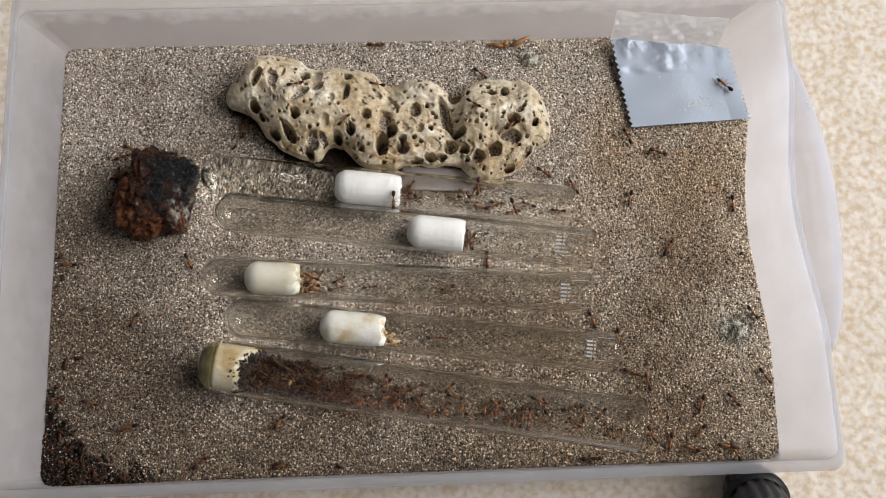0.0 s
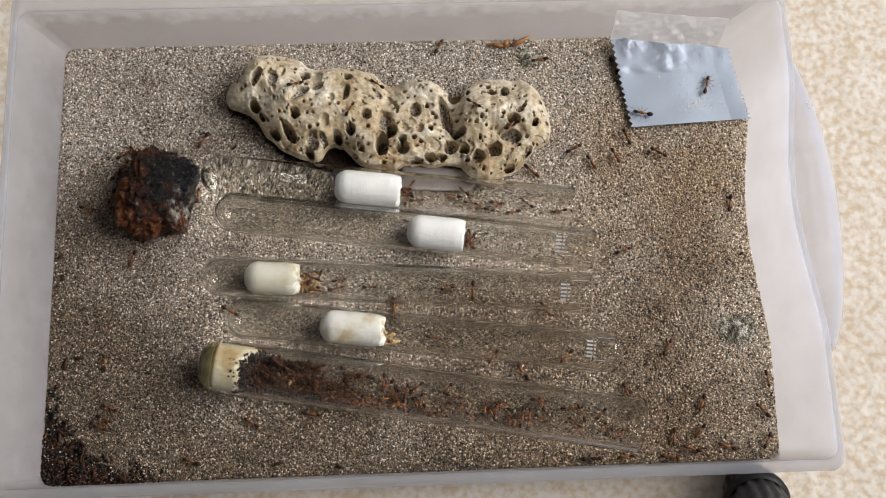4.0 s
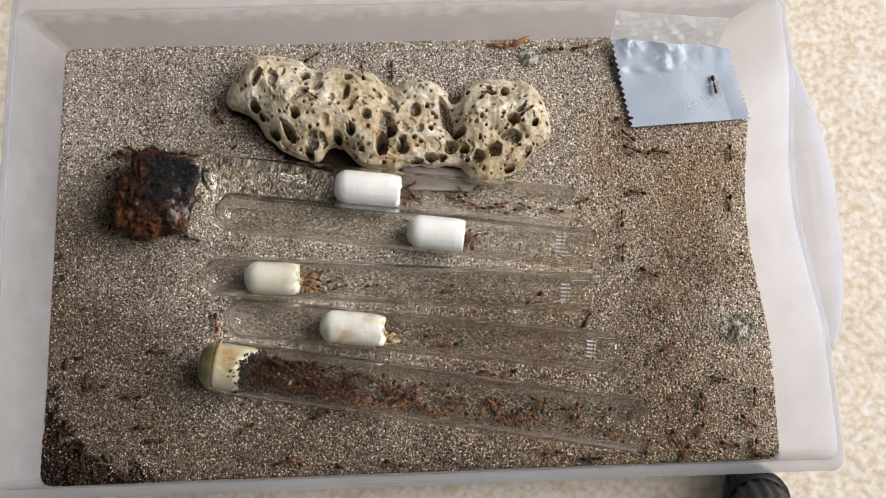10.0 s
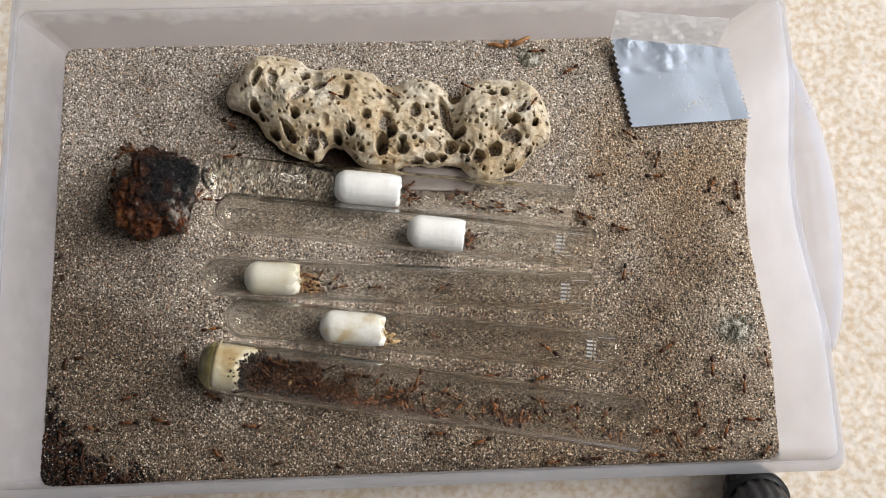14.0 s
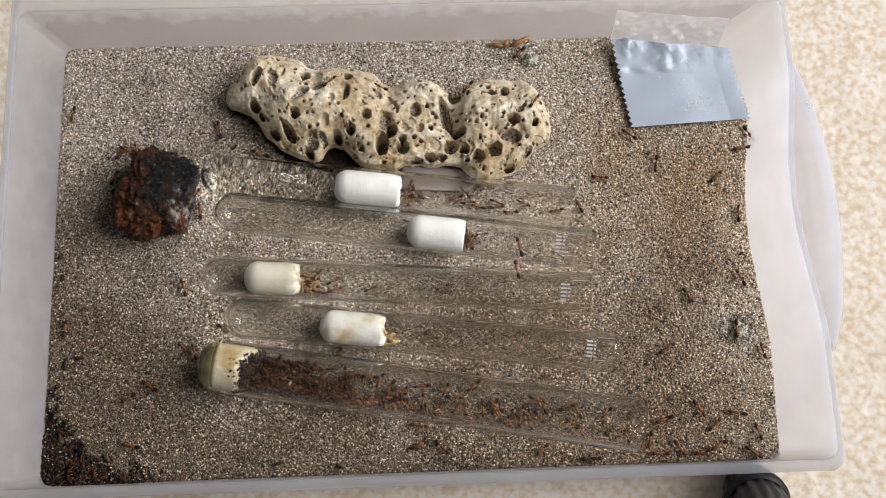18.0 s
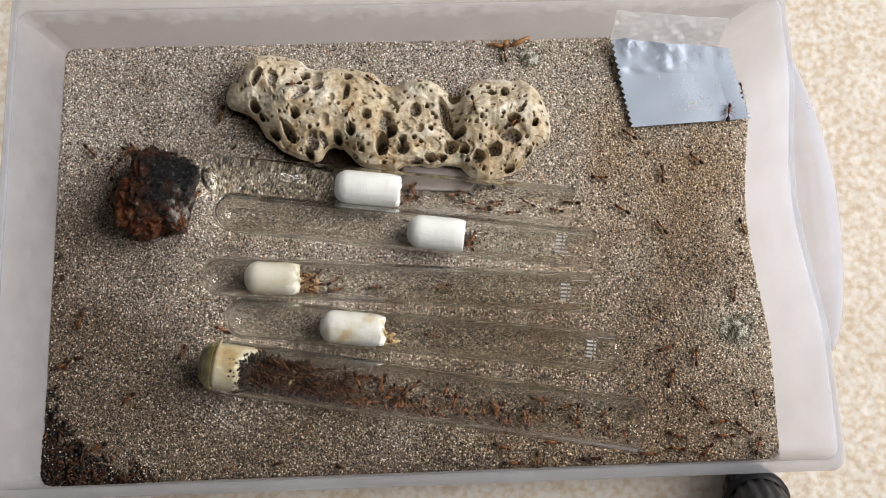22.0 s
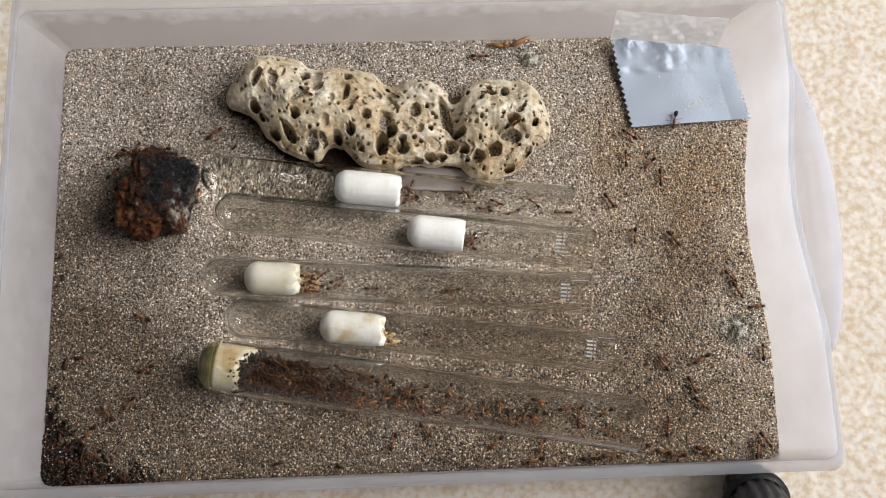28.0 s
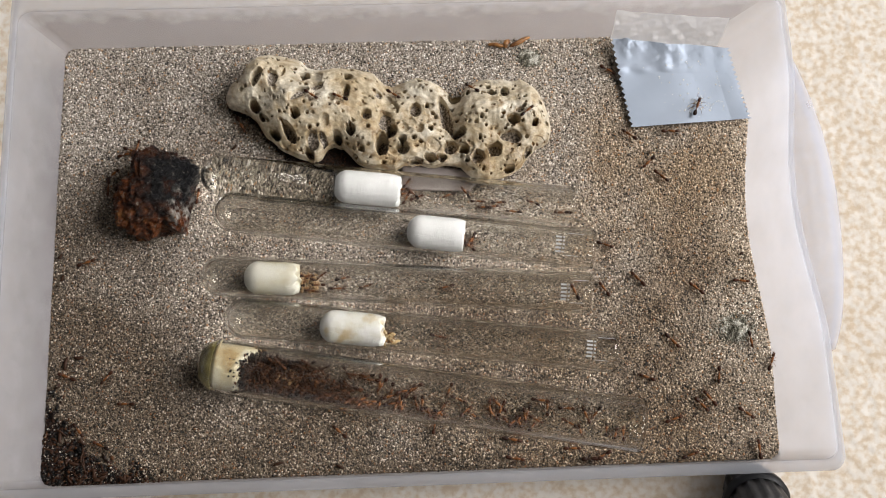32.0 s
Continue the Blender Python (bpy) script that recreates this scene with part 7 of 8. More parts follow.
    walk(ants[28], steps([(0.0, -61.8, -85.1, 10), (1.0, -64.1, -85.1, 0), (1.33, -63.7, -85.1, 50), (1.67, -63.4, -85.1, 100), (2.0, -63.0, -85.1, 150), (2.3, -65.6, -80.4, 119), (3.0, -71.6, -69.6, 135), (3.9, -73.2, -68.6, 150), (6.0, -77.1, -66.4, 100), (7.0, -76.3, -62.9, 100), (8.0, -75.0, -63.8, 60), (8.15, -73.6, -64.1, 25), (8.3, -72.2, -64.3, -10), (8.53, -69.9, -64.7, -67), (8.77, -67.7, -65.1, -123), (9.0, -65.5, -65.5, -180), (9.9, -73.6, -70.1, -150), (12.0, -92.5, -80.9, -90), (12.5, -92.5, -79.4, -45), (13.0, -92.6, -77.9, 0), (13.3, -90.4, -78.8, -23), (13.53, -88.8, -79.5, 30), (13.77, -87.1, -80.2, 82), (14.0, -85.4, -80.9, 135), (17.12, -94.0, -50.4, 106), (24.41, -114.2, 20.9, 106), (32.0, -114.2, 20.9, 106)]))
    walk(ants[29], steps([(0.0, 89.3, 85.9, -225), (0.9, 83.0, 84.8, -170), (1.95, 75.7, 83.5, -130), (3.0, 68.3, 82.2, -90), (3.9, 70.0, 77.8, -69), (6.0, 74.0, 67.5, -90), (6.6, 72.8, 63.2, -105), (7.3, 71.5, 58.3, -143), (8.0, 70.1, 53.3, -180), (8.15, 69.7, 52.2, -145), (8.3, 69.3, 51.2, -110), (9.0, 67.6, 46.3, -60), (9.3, 70.2, 44.8, -30), (10.0, 76.3, 41.3, -20), (11.0, 79.5, 38.0, -20), (12.0, 79.0, 37.8, -20), (13.0, 79.9, 37.4, -20), (13.3, 81.4, 35.1, -56), (14.0, 84.9, 29.9, 0), (14.9, 95.7, 36.6, 32), (15.95, 108.2, 44.5, -9), (17.0, 120.8, 52.3, -50), (18.0, 124.0, 47.9, -60), (19.0, 122.2, 43.3, -60), (19.5, 120.1, 43.3, -15), (20.0, 117.9, 43.3, 30), (20.3, 118.1, 45.1, 83), (21.0, 118.6, 49.3, 90), (21.3, 117.8, 51.2, 113), (22.0, 115.9, 55.7, 80), (22.33, 115.8, 55.7, 137), (22.67, 115.8, 55.7, 193), (23.0, 115.7, 55.7, 250), (23.3, 112.0, 55.0, 191), (24, 103.3, 53.3, 160), (24.5, 94.6, 58.3, 155), (25, 81.1, 62.1, 150), (25.5, 77.6, 61.6, 195), (26.2, 76.6, 59.1, 250), (27, 86, 55, 310), (27.5, 93.2, 53.4, 282.5), (28, 93.8, 52.9, 255), (29, 93.2, 53.7, 270), (30, 94.1, 51.9, 235), (30.33, 95.2, 52, 282), (30.67, 96.4, 52.2, 328), (31, 97.5, 52.3, 375), (31.3, 99.2, 54.1, 407), (32, 103.1, 58.3, 430)]))
    walk(ants[30], steps([(0.0, 115.0, 67.5, -220), (0.6, 109.3, 64.3, -151), (2.0, 95.9, 56.9, -120), (2.3, 91.8, 56.6, -176), (3.0, 82.1, 55.9, -195), (6.0, 81.0, 55.7, -180), (8.0, 80.2, 54.9, -180), (9.0, 78.7, 54.3, -150), (10.0, 73.9, 54.3, -180), (10.3, 71.6, 53.1, -153), (11.0, 66.2, 50.3, -140), (12.48, 50.9, 50.4, -181), (15.93, 15.2, 50.8, -181), (32.0, 15.2, 50.8, -181)]))
    walk(ants[31], steps([(0.0, -27.8, 86.5, 0), (1.8, -16.2, 86.1, -2), (3.9, -2.7, 85.7, 59), (6.0, 10.8, 85.2, 120), (6.9, 1.0, 85.6, 178), (7.6, -6.7, 85.9, 118), (8.3, -14.3, 86.2, 59), (9.0, -22.0, 86.5, 0), (9.45, -21.6, 81.5, -43), (9.90, -21.2, 76.5, -85), (12.01, -19.3, 53.2, -85), (32.0, -19.3, 53.2, -85)]))
    walk(ants[32], steps([(0.0, 15.3, 74.0, -40), (0.9, 27.0, 75.9, 9), (1.95, 40.6, 78.1, 65), (3.0, 54.3, 80.3, 120), (3.9, 41.8, 80.1, 181), (4.6, 32.1, 79.9, 241), (5.3, 22.3, 79.7, 300), (6.0, 12.6, 79.5, 360), (6.9, 22.9, 81.0, 368), (7.6, 30.9, 82.2, 426), (8.3, 39.0, 83.3, 483), (9.0, 47.0, 84.5, 540), (14.7, 37.4, 83.6, 545), (19.13, 29.9, 82.9, 604), (23.57, 22.4, 82.2, 662), (28.0, 14.9, 81.5, 720), (29.2, 30.7, 79.7, 714), (32.0, 67.6, 75.6, 690)]))
    walk(ants[33], steps([(0.0, 111.9, -59.7, -49), (0.6, 115.6, -64.0, -49), (2.0, 124.3, -73.9, -110), (3.0, 124.9, -73.2, -110), (3.9, 124.1, -74.9, -116), (6.0, 122.2, -78.8, -65), (7.0, 122.1, -80.2, -45), (8.0, 122.0, -81.4, 0), (10.0, 122.2, -80.9, 0), (13.0, 122.3, -79.6, 30), (14.0, 123.3, -78.8, 50), (17.0, 121.9, -77.5, 90), (18.0, 120.7, -72.1, 110), (18.3, 120.8, -70.1, 88), (19.0, 120.9, -65.5, 100), (20.0, 121.0, -63.8, 85), (21.0, 121.5, -63.8, 65), (22.0, 120.0, -59.3, 100), (23.0, 120.0, -54.3, 65), (24.0, 120.7, -53.9, 60), (25.0, 121.8, -53.9, 40), (25.9, 122.6, -50.2, 78), (28.0, 124.4, -41.6, 90), (28.5, 123.9, -42.4, 125), (29.0, 123.4, -43.1, 160), (29.3, 120.7, -44.8, 213), (30.0, 114.4, -48.9, 195), (30.3, 109.2, -48.1, 172), (30.65, 103.2, -47.3, 241), (31.0, 97.2, -46.4, 310), (31.3, 100.0, -47.5, 339), (31.65, 103.4, -48.7, 302), (32.0, 106.7, -50.0, 265)]))
    walk(ants[34], steps([(0.0, 40.5, 31.5, -37), (0.6, 45.4, 27.8, -37), (1.07, 49.2, 24.8, -85), (1.53, 53.0, 21.9, -132), (2.0, 56.8, 19.0, -180), (2.15, 56.0, 22.2, -218), (2.3, 55.2, 25.4, -256), (2.65, 53.3, 32.8, -318), (3.0, 51.4, 40.3, -380), (4.2, 53.2, 41.5, -327), (5.6, 55.4, 42.9, -368), (7.0, 57.5, 44.3, -410), (7.3, 62.5, 43.9, -365), (8.0, 74.1, 42.9, -380), (9.0, 74.8, 43.3, -360), (9.15, 75.3, 40.3, -400), (9.3, 75.8, 37.2, -440), (9.65, 77.0, 30.2, -495), (10.0, 78.2, 23.1, -550), (10.6, 71.7, 19.4, -510), (12.0, 56.6, 10.6, -570), (14.7, 55.3, 13.2, -604), (21.0, 52.3, 19.4, -580), (22.0, 51.8, 18.8, -545), (22.33, 52.2, 19.0, -600), (22.67, 52.7, 19.2, -655), (23.0, 53.1, 19.4, -710), (23.6, 57.3, 21.4, -694), (24.07, 60.6, 23.0, -748), (24.53, 63.8, 24.6, -801), (25.0, 67.1, 26.2, -855), (25.9, 66.9, 24.3, -815), (28.0, 66.5, 19.8, -775), (29.2, 65.8, 14.3, -818), (30.6, 64.9, 8.0, -779), (32.0, 64.1, 1.6, -740)]))
    walk(ants[35], steps([(0.0, -100.6, -5.3, -63), (0.6, -97.8, -10.8, -63), (1.3, -94.4, -17.3, -16), (2.0, -91.1, -23.7, 30), (3.8, -81.7, -27.4, -22), (5.2, -74.5, -30.3, -74), (6.6, -67.2, -33.1, -127), (8.0, -59.9, -36.0, -180), (8.6, -68.5, -34.0, -193), (9.3, -78.6, -31.8, -136), (10.0, -88.6, -29.5, -80), (11.0, -90.9, -31.1, -40), (12.0, -93.2, -32.8, 0), (14.4, -89.9, -32.3, 8), (20.0, -82.1, -31.2, -20), (20.67, -83.2, -31.7, -80), (21.33, -84.2, -32.3, -140), (22.0, -85.3, -32.8, -200), (22.6, -89.8, -29.4, -217), (24.0, -100.2, -21.4, -240), (24.6, -102.8, -22.4, -200), (25.2, -105.4, -23.3, -159), (28.0, -117.4, -27.9, -200), (28.6, -126.2, -26.2, -191), (29.07, -133.0, -25.0, -240), (29.53, -139.8, -23.7, -290), (30.0, -146.6, -22.4, -340), (30.6, -145.0, -17.5, -288), (32.0, -141.3, -6.0, -340)]))
    walk(ants[36], steps([(0.0, 35.3, 49.0, -5), (0.9, 44.5, 48.2, -5), (3.0, 66.1, 46.3, 0), (3.9, 69.5, 39.7, -63), (6.0, 77.5, 24.3, 0), (6.3, 83.1, 24.4, 1), (7.0, 96.2, 24.7, 15), (7.3, 100.6, 25.4, 9), (8.0, 110.8, 27.0, 0), (9.0, 115.7, 28.9, 35), (9.3, 115.9, 32.2, 87), (9.53, 116.0, 34.8, 28), (9.77, 116.1, 37.3, -31), (10.0, 116.2, 39.9, -90), (10.3, 113.3, 34.4, -118), (10.65, 109.8, 28.1, -59), (11.0, 106.4, 21.7, 0), (12.8, 107.2, 24.0, 70), (17.0, 109.2, 29.3, 45), (18.0, 109.6, 29.5, 45), (19.0, 109.2, 30.1, 65), (20.0, 108.7, 31.5, 80), (20.3, 107.1, 33.0, 137), (21.0, 103.4, 36.4, 120), (22.0, 102.5, 37.0, 140), (23.0, 102.1, 36.6, 150), (24.0, 101.1, 39.9, 105), (24.3, 99.2, 41.7, 136), (24.53, 97.7, 43.1, 194), (24.77, 96.3, 44.5, 252), (25.0, 94.8, 45.9, 310), (25.45, 93.1, 44.3, 267), (25.9, 91.4, 42.8, 223), (28.0, 83.6, 35.4, 225), (29.0, 83.2, 35.8, 220), (30.0, 83.2, 36.4, 225), (32.0, 83.2, 36.0, 225)]))
    walk(ants[37], steps([(0.0, 13.6, 21.3, -93), (1.8, 12.6, 2.9, -93), (6.0, 10.3, -40.2, -90), (7.0, 10.3, -40.7, -95), (8.0, 10.3, -41.4, -90), (8.33, 10.3, -41.4, -150), (8.67, 10.3, -41.4, -210), (9.0, 10.3, -41.4, -270), (9.15, 9.1, -41.3, -228), (9.3, 8.0, -41.2, -185), (10.0, 2.6, -40.7, -170), (11.0, 1.7, -42.1, -150), (12.0, -1.3, -41.4, -190), (13.5, -7.2, -50.6, -122), (15.25, -14.0, -61.4, -86), (17.0, -20.9, -72.2, -50), (17.3, -17.4, -71.5, 12), (18.0, -9.4, -69.7, -5), (18.3, -5.6, -70.6, -13), (19.0, 3.3, -72.6, -20), (19.3, 7.9, -73.8, -14), (20.0, 18.6, -76.5, -15), (21.0, 21.6, -77.6, 10), (22.0, 22.3, -77.6, -20), (23.0, 22.3, -77.6, -10), (24.0, 20.5, -75.6, 25), (25.0, 21.2, -75.6, 25), (26.0, 21.0, -75.7, -30), (27.0, 20.7, -75.9, -85), (28.0, 20.5, -76.0, -140), (28.3, 16.8, -78.0, -151), (28.53, 14.0, -79.6, -101), (28.77, 11.1, -81.2, -50), (29.0, 8.3, -82.8, 0), (29.9, 14.0, -82.6, 2), (32.0, 27.3, -82.1, -10)]))
    walk(ants[38], steps([(0.0, 17.5, -4.8, -88), (2.1, 18.4, -25.7, -88), (4.55, 19.4, -50.0, -134), (7.0, 20.5, -74.4, -180), (7.6, 16.8, -66.3, -245), (8.3, 12.4, -56.8, -308), (9.0, 8.0, -47.3, -370), (9.3, 10.8, -48.0, -374), (10.0, 17.3, -49.6, -375), (11.0, 18.5, -49.4, -430), (12.0, 19.6, -49.3, -485), (13.0, 20.8, -49.1, -540), (18.1, 11.4, -56.6, -501), (24.05, 0.5, -65.4, -446), (30.0, -10.5, -74.2, -390), (30.3, -8.8, -75.8, -402), (31.0, -4.8, -79.4, -360), (31.15, -4.6, -78.0, -319), (31.3, -4.3, -76.6, -279), (32.0, -3.3, -69.9, -279)]))
    walk(ants[39], steps([(0.0, 27.4, 13.5, -72), (2.1, 34.0, -6.6, -72), (7.0, 49.4, -53.6, -20), (7.3, 54.7, -54.5, -10), (8.0, 67.2, -56.6, -5), (8.3, 71.6, -59.4, -32), (9.0, 81.8, -65.9, -65), (9.3, 80.7, -69.5, -108), (9.53, 79.8, -72.3, -48), (9.77, 78.9, -75.1, 11), (10.0, 78.0, -77.9, 70), (10.5, 79.6, -76.2, 30), (11.0, 81.2, -74.4, -10), (12.0, 81.3, -73.0, 25), (13.0, 80.2, -72.4, 50), (14.33, 80.8, -72.2, 3), (15.67, 81.3, -71.9, -43), (17.0, 81.9, -71.7, -90), (17.6, 80.2, -73.6, -132), (18.3, 78.3, -75.7, -66), (19.0, 76.3, -77.9, 0), (19.3, 79.6, -76.2, 27), (20.0, 87.2, -72.3, 0), (21.0, 88.4, -72.3, -10), (22.0, 88.9, -73.2, -20), (22.33, 88.6, -73.3, 37), (22.67, 88.3, -73.4, 93), (23.0, 88.0, -73.5, 150), (23.5, 87.0, -71.3, 115), (24.0, 86.1, -69.1, 80), (28.0, 86.0, -70.9, 80), (29.2, 80.2, -60.9, 120), (32.0, 66.6, -37.5, 120)]))
    walk(ants[40], steps([(0.0, -114.2, 20.9, 80), (5.35, -114.2, 20.9, 79), (6.15, -112.5, 29.1, 79), (7.07, -110.6, 38.8, 34), (8.0, -108.7, 48.4, -10), (8.3, -103.8, 50.5, 23), (9.0, -92.4, 55.4, -45), (10.0, -91.4, 55.4, -60), (12.1, -88.3, 53.1, -37), (17.0, -81.1, 47.7, -40), (17.3, -78.8, 45.1, -49), (17.53, -77.0, 43.1, -99), (17.77, -75.3, 41.0, -150), (18.0, -73.5, 39.0, -200), (18.6, -76.3, 35.9, -133), (19.07, -78.6, 33.5, -85), (19.53, -80.8, 31.1, -38), (20.0, -83.0, 28.7, 10), (21.2, -78.7, 32.3, 40), (22.6, -73.6, 36.5, 90), (24.0, -68.6, 40.7, 140), (25.2, -70.2, 43.3, 121), (26.13, -71.4, 45.3, 181), (27.07, -72.7, 47.4, 240), (28.0, -73.9, 49.4, 300), (28.66, -67.2, 50.5, 370), (30.20, -51.6, 53.2, 370), (32.0, -51.6, 53.2, 370)]))
    walk(ants[41], steps([(0.0, -114.2, 20.9, 193), (5.65, -114.2, 20.9, 251), (6.35, -116.6, 14.1, 251), (7.18, -119.4, 6.2, 305), (8.0, -122.2, -1.7, 360), (8.3, -117.4, -0.4, 375), (9.0, -106.3, 2.6, 340), (9.3, -104.3, 3.0, 372), (10.0, -99.8, 4.0, 340), (10.9, -96.4, 8.0, 410), (11.95, -92.4, 12.7, 445), (13.0, -88.4, 17.4, 480), (13.75, -89.7, 17.1, 517), (14.5, -91.0, 16.7, 555), (16.25, -94.1, 15.9, 507), (18.0, -97.1, 15.1, 460), (19.2, -110.9, 22.8, 511), (20.13, -121.6, 28.8, 566), (21.07, -132.3, 34.7, 620), (22.0, -143.0, 40.7, 675), (22.3, -140.6, 42.5, 716), (22.6, -138.3, 44.4, 758), (23.3, -132.7, 48.6, 719), (24.0, -127.2, 52.9, 680), (25.2, -123.0, 49.4, 680), (26.13, -119.8, 46.8, 634), (27.07, -116.5, 44.1, 587), (28.0, -113.3, 41.4, 540), (28.6, -118.8, 38.6, 567), (30.0, -131.5, 32.1, 520), (30.3, -131.9, 31.1, 564), (30.6, -132.3, 30.0, 608), (32.0, -134.3, 25.2, 630)]))
    walk(ants[42], steps([(0.0, -114.2, 20.9, 100), (0.49, -114.2, 20.9, 150), (0.99, -114.2, 20.9, 201), (1.48, -114.2, 20.9, 251), (3.73, -121.5, -0.4, 251), (9.0, -138.6, -50.0, 245), (10.0, -137.5, -53.4, 280), (11.0, -137.3, -53.0, 290), (11.15, -134.6, -52.9, 326), (11.3, -131.9, -52.7, 363), (12.0, -119.4, -52.1, 355), (12.3, -113.3, -53.1, 351), (13.0, -99.2, -55.4, 345), (13.3, -95.9, -56.4, 343), (13.53, -93.3, -57.2, 400), (13.77, -90.7, -58.0, 458), (14.0, -88.1, -58.8, 515), (16.44, -95.9, -34.9, 468), (22.14, -114.2, 20.9, 468), (32.0, -114.2, 20.9, 468)]))
    walk(ants[43], steps([(0.0, 15.2, 50.8, 62), (4.56, 15.2, 50.8, 44), (5.89, 25.5, 60.8, 44), (9.0, 49.6, 84.2, 0), (9.9, 55.9, 85.2, 9), (10.95, 63.2, 86.3, 69), (12.0, 70.5, 87.5, 130), (12.93, 62.2, 82.0, 172), (13.86, 53.9, 76.5, 214), (18.19, 15.2, 50.8, 214), (32.0, 15.2, 50.8, 214)]))
    walk(ants[44], steps([(0.0, -51.6, 53.2, 38), (6.60, -51.6, 53.2, 99), (7.32, -52.8, 61.1, 99), (9.0, -55.7, 79.5, 30), (10.2, -54.0, 80.8, 38), (11.13, -52.7, 81.9, 86), (12.07, -51.3, 83.0, 133), (13.0, -50.0, 84.0, 180), (13.42, -50.2, 79.4, 224), (13.84, -50.5, 74.8, 267), (15.79, -51.6, 53.2, 267), (32.0, -51.6, 53.2, 267)]))
    walk(ants[45], steps([(0.0, 15.2, 50.8, 77), (2.55, 15.2, 50.8, 19), (5.09, 15.2, 50.8, -39), (6.57, 27.1, 41.3, -39), (10.0, 54.9, 19.2, 20), (10.3, 55.7, 22.7, 77), (11.0, 57.5, 30.9, 30), (12.0, 61.4, 30.1, 10), (13.0, 62.0, 29.9, 10), (14.0, 61.8, 30.1, 10), (17.0, 63.3, 29.9, 5), (18.0, 62.9, 29.5, -5), (19.0, 62.9, 30.1, 5), (20.0, 63.3, 30.1, 20), (21.0, 62.9, 29.5, 0), (24.0, 62.7, 29.5, -5), (25.0, 62.7, 30.1, 5), (25.9, 66.1, 32.2, 32), (28.0, 73.9, 37.0, 90), (29.0, 77.0, 39.7, 25), (30.0, 79.7, 42.3, 30), (30.3, 81.4, 43.8, 41), (31.0, 85.4, 47.3, 45), (31.3, 87.4, 47.8, 13), (32.0, 92.1, 48.9, 0)]))
    walk(ants[46], steps([(0.0, -114.2, 20.9, 334), (1.10, -114.2, 20.9, 295), (2.19, -114.2, 20.9, 256), (4.53, -119.9, -1.8, 256), (7.27, -126.5, -28.3, 218), (10.0, -133.2, -54.8, 180), (11.0, -134.7, -60.2, 200), (11.3, -136.7, -62.0, 221), (11.65, -139.1, -64.0, 281), (12.0, -141.4, -66.1, 340), (12.6, -139.2, -67.5, 327), (13.07, -137.4, -68.7, 273), (13.53, -135.7, -69.8, 219), (14.0, -133.9, -70.9, 165), (14.9, -137.9, -63.9, 120), (17.0, -147.3, -47.6, 180), (17.45, -147.4, -40.7, 135), (17.9, -147.5, -33.8, 91), (18.95, -147.8, -17.8, 30), (20.0, -148.1, -1.7, -30), (20.6, -147.8, -15.1, -89), (22.0, -147.0, -46.4, -150), (22.33, -147.8, -46.7, -100), (22.67, -148.6, -47.0, -50), (23.0, -149.4, -47.3, 0), (24.5, -145.1, -54.7, -60), (26.25, -140.1, -63.4, -98), (28.0, -135.1, -72.1, -135), (28.3, -137.9, -70.9, -203), (29.0, -144.5, -68.2, -180), (30.0, -148.5, -67.3, -150), (30.5, -146.4, -67.9, -115), (31.0, -144.3, -68.6, -80), (32.0, -139.6, -71.4, -50)]))
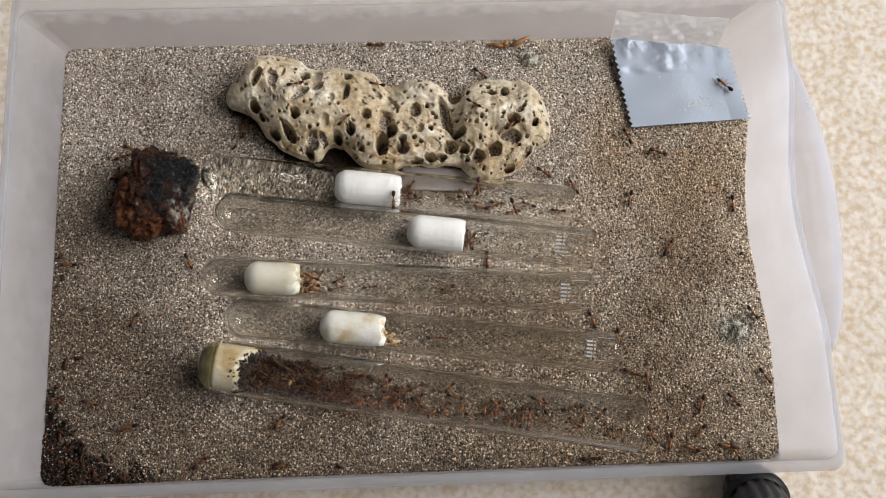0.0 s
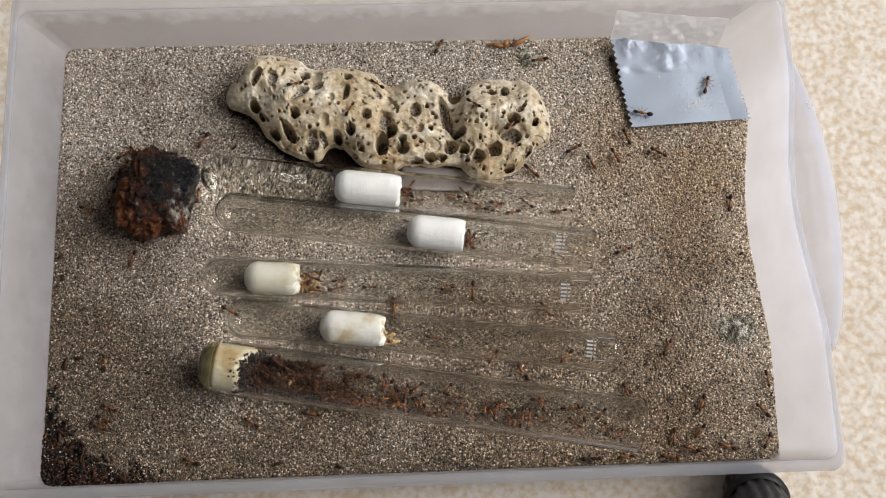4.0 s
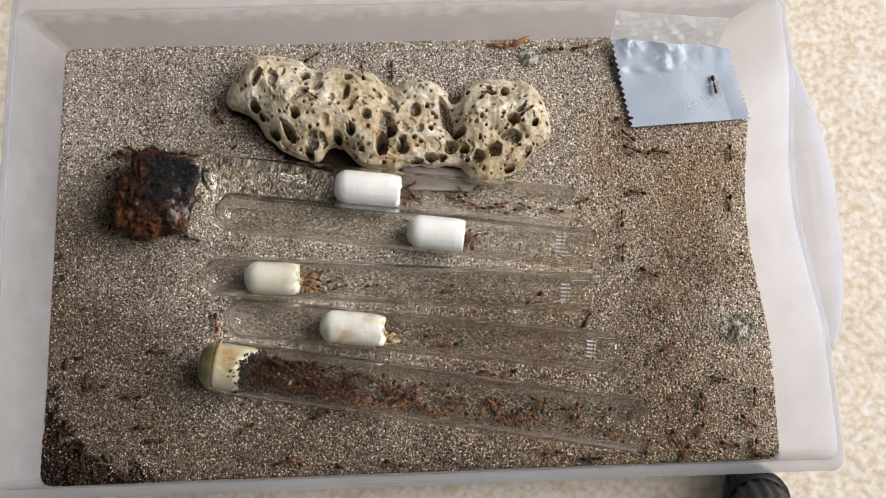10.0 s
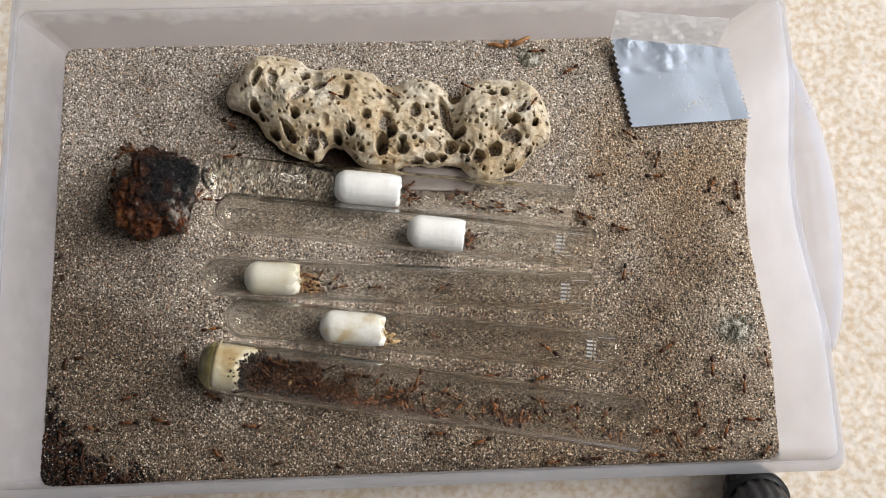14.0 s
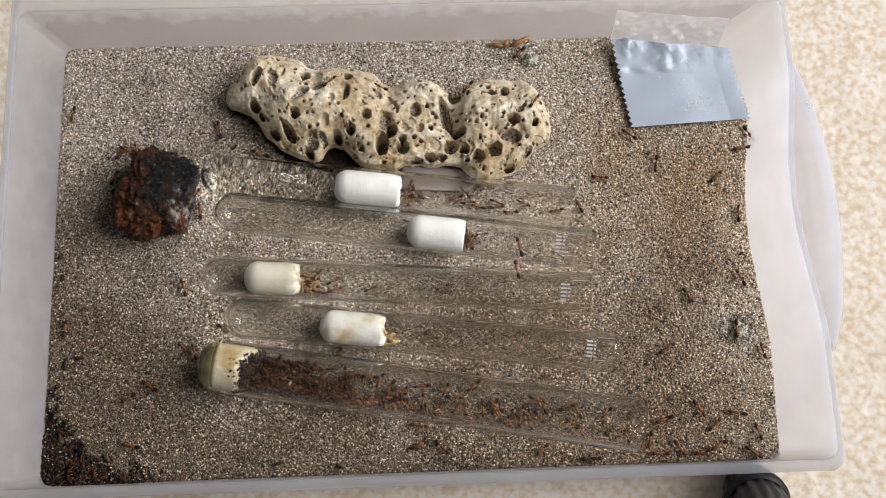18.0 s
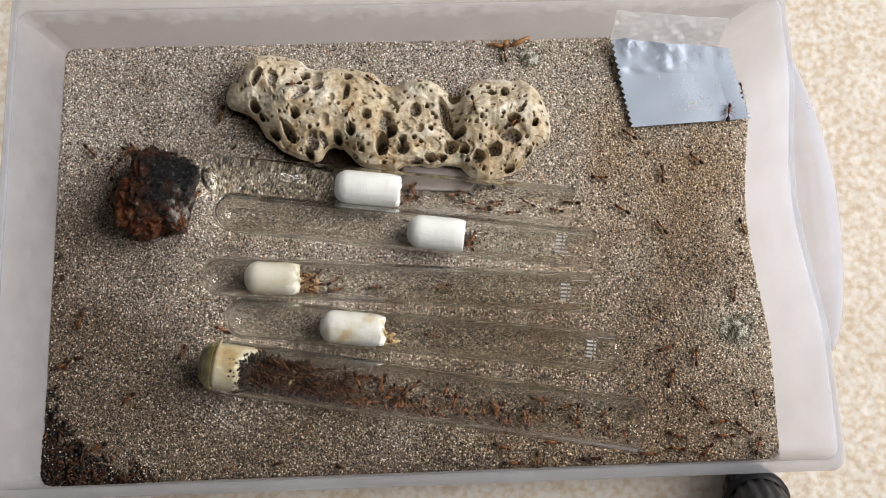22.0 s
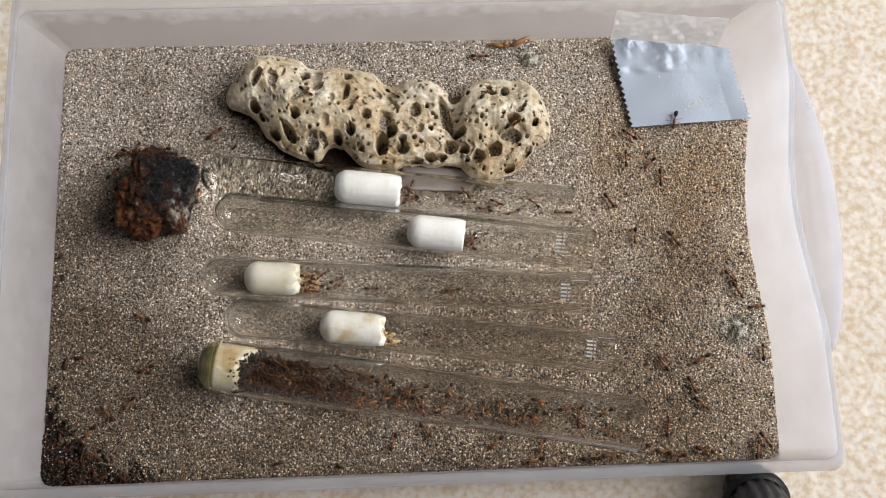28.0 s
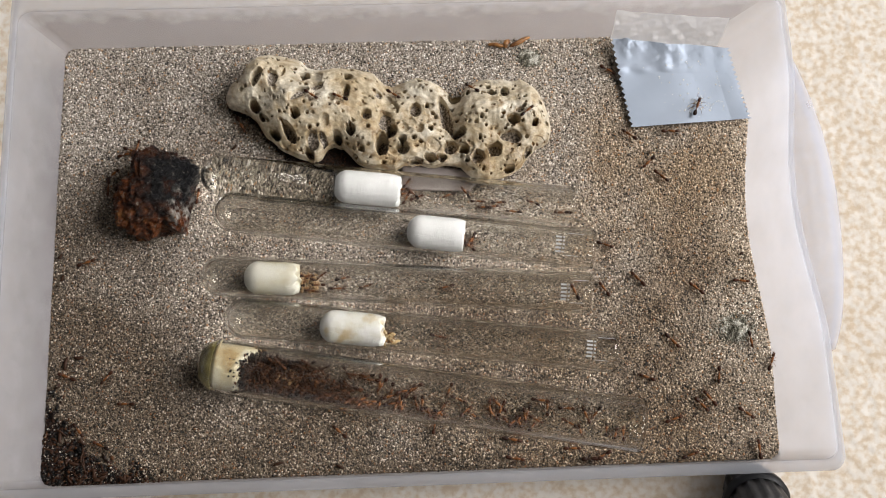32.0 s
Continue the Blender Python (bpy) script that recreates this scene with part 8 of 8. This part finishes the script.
    walk(ants[47], steps([(0.0, -19.2, 16.2, -90), (3.0, -19.1, -13.8, -90), (6.5, -19.0, -48.9, -52), (10.0, -18.9, -83.9, -15), (10.3, -14.6, -84.1, -3), (11.0, -4.7, -84.6, 0), (11.3, 0.1, -84.1, 6), (12.0, 11.3, -82.8, -10), (12.3, 11.9, -81.7, 26), (12.6, 12.5, -80.6, 62), (13.3, 13.8, -78.1, 131), (14.0, 15.2, -75.6, 200), (14.9, 6.3, -76.4, 185), (15.6, -0.7, -77.0, 238), (16.3, -7.6, -77.7, 292), (17.0, -14.6, -78.3, 345), (18.0, -9.3, -77.2, 380), (19.0, -4.8, -79.4, 360), (19.6, 4.5, -80.8, 352), (21.0, 26.1, -83.9, 360), (22.0, 26.1, -83.9, 360), (23.0, 29.5, -83.9, 360), (24.67, 31.4, -83.5, 305), (26.33, 33.4, -83.2, 250), (28.0, 35.3, -82.8, 195), (28.3, 31.5, -80.8, 151), (29.0, 22.8, -76.0, 195), (30.0, 21.6, -76.7, 200), (30.33, 21.2, -76.9, 143), (30.67, 20.9, -77.0, 87), (31.0, 20.5, -77.2, 30), (31.3, 22.2, -76.5, 22), (32.0, 26.2, -74.9, -10)]))
    walk(ants[48], steps([(0.0, 15.2, 50.8, 298), (1.16, 15.2, 50.8, 318), (4.71, 41.7, 26.5, 318), (13.0, 103.6, -30.2, 340), (13.3, 103.8, -35.1, 272), (14.0, 104.2, -46.7, 270), (14.9, 100.0, -52.5, 234), (15.95, 95.0, -59.3, 177), (17.0, 90.1, -66.1, 120), (17.5, 87.6, -66.7, 160), (18.0, 85.1, -67.3, 200), (18.5, 84.8, -65.5, 150), (19.0, 84.5, -63.8, 100), (20.0, 87.8, -59.3, 80), (21.0, 87.0, -59.3, 85), (21.3, 87.3, -57.0, 82), (22.0, 88.1, -51.8, 70), (22.5, 85.4, -50.5, 25), (23.0, 82.8, -49.1, -20), (24.5, 88.1, -47.6, 16), (25.67, 92.3, -46.4, -39), (26.83, 96.4, -45.2, -95), (28.0, 100.6, -44.0, -150), (28.3, 94.4, -44.1, -179), (29.0, 79.9, -44.5, -180), (29.3, 75.5, -40.2, -224), (29.53, 72.1, -36.9, -168), (29.77, 68.6, -33.6, -111), (30.0, 65.2, -30.3, -55), (30.3, 70.4, -32.6, -24), (31.0, 82.4, -38.0, -70), (31.15, 83.4, -37.8, -30), (31.3, 84.4, -37.6, 11), (32.0, 89.1, -36.7, -45)]))
    walk(ants[49], steps([(0.0, 15.2, 50.8, 290), (2.60, 15.2, 50.8, 285), (5.72, 23.5, 19.8, 285), (9.36, 33.1, -16.4, 225), (13.0, 42.8, -52.6, 165), (16.12, 34.5, -21.6, 105), (23.40, 15.2, 50.8, 105), (32.0, 15.2, 50.8, 105)]))

    for a, rows in zip(ants, paths):
        gait(a, rows)
    for a, rows in tube_rows:
        walk(a, rows)


motions()
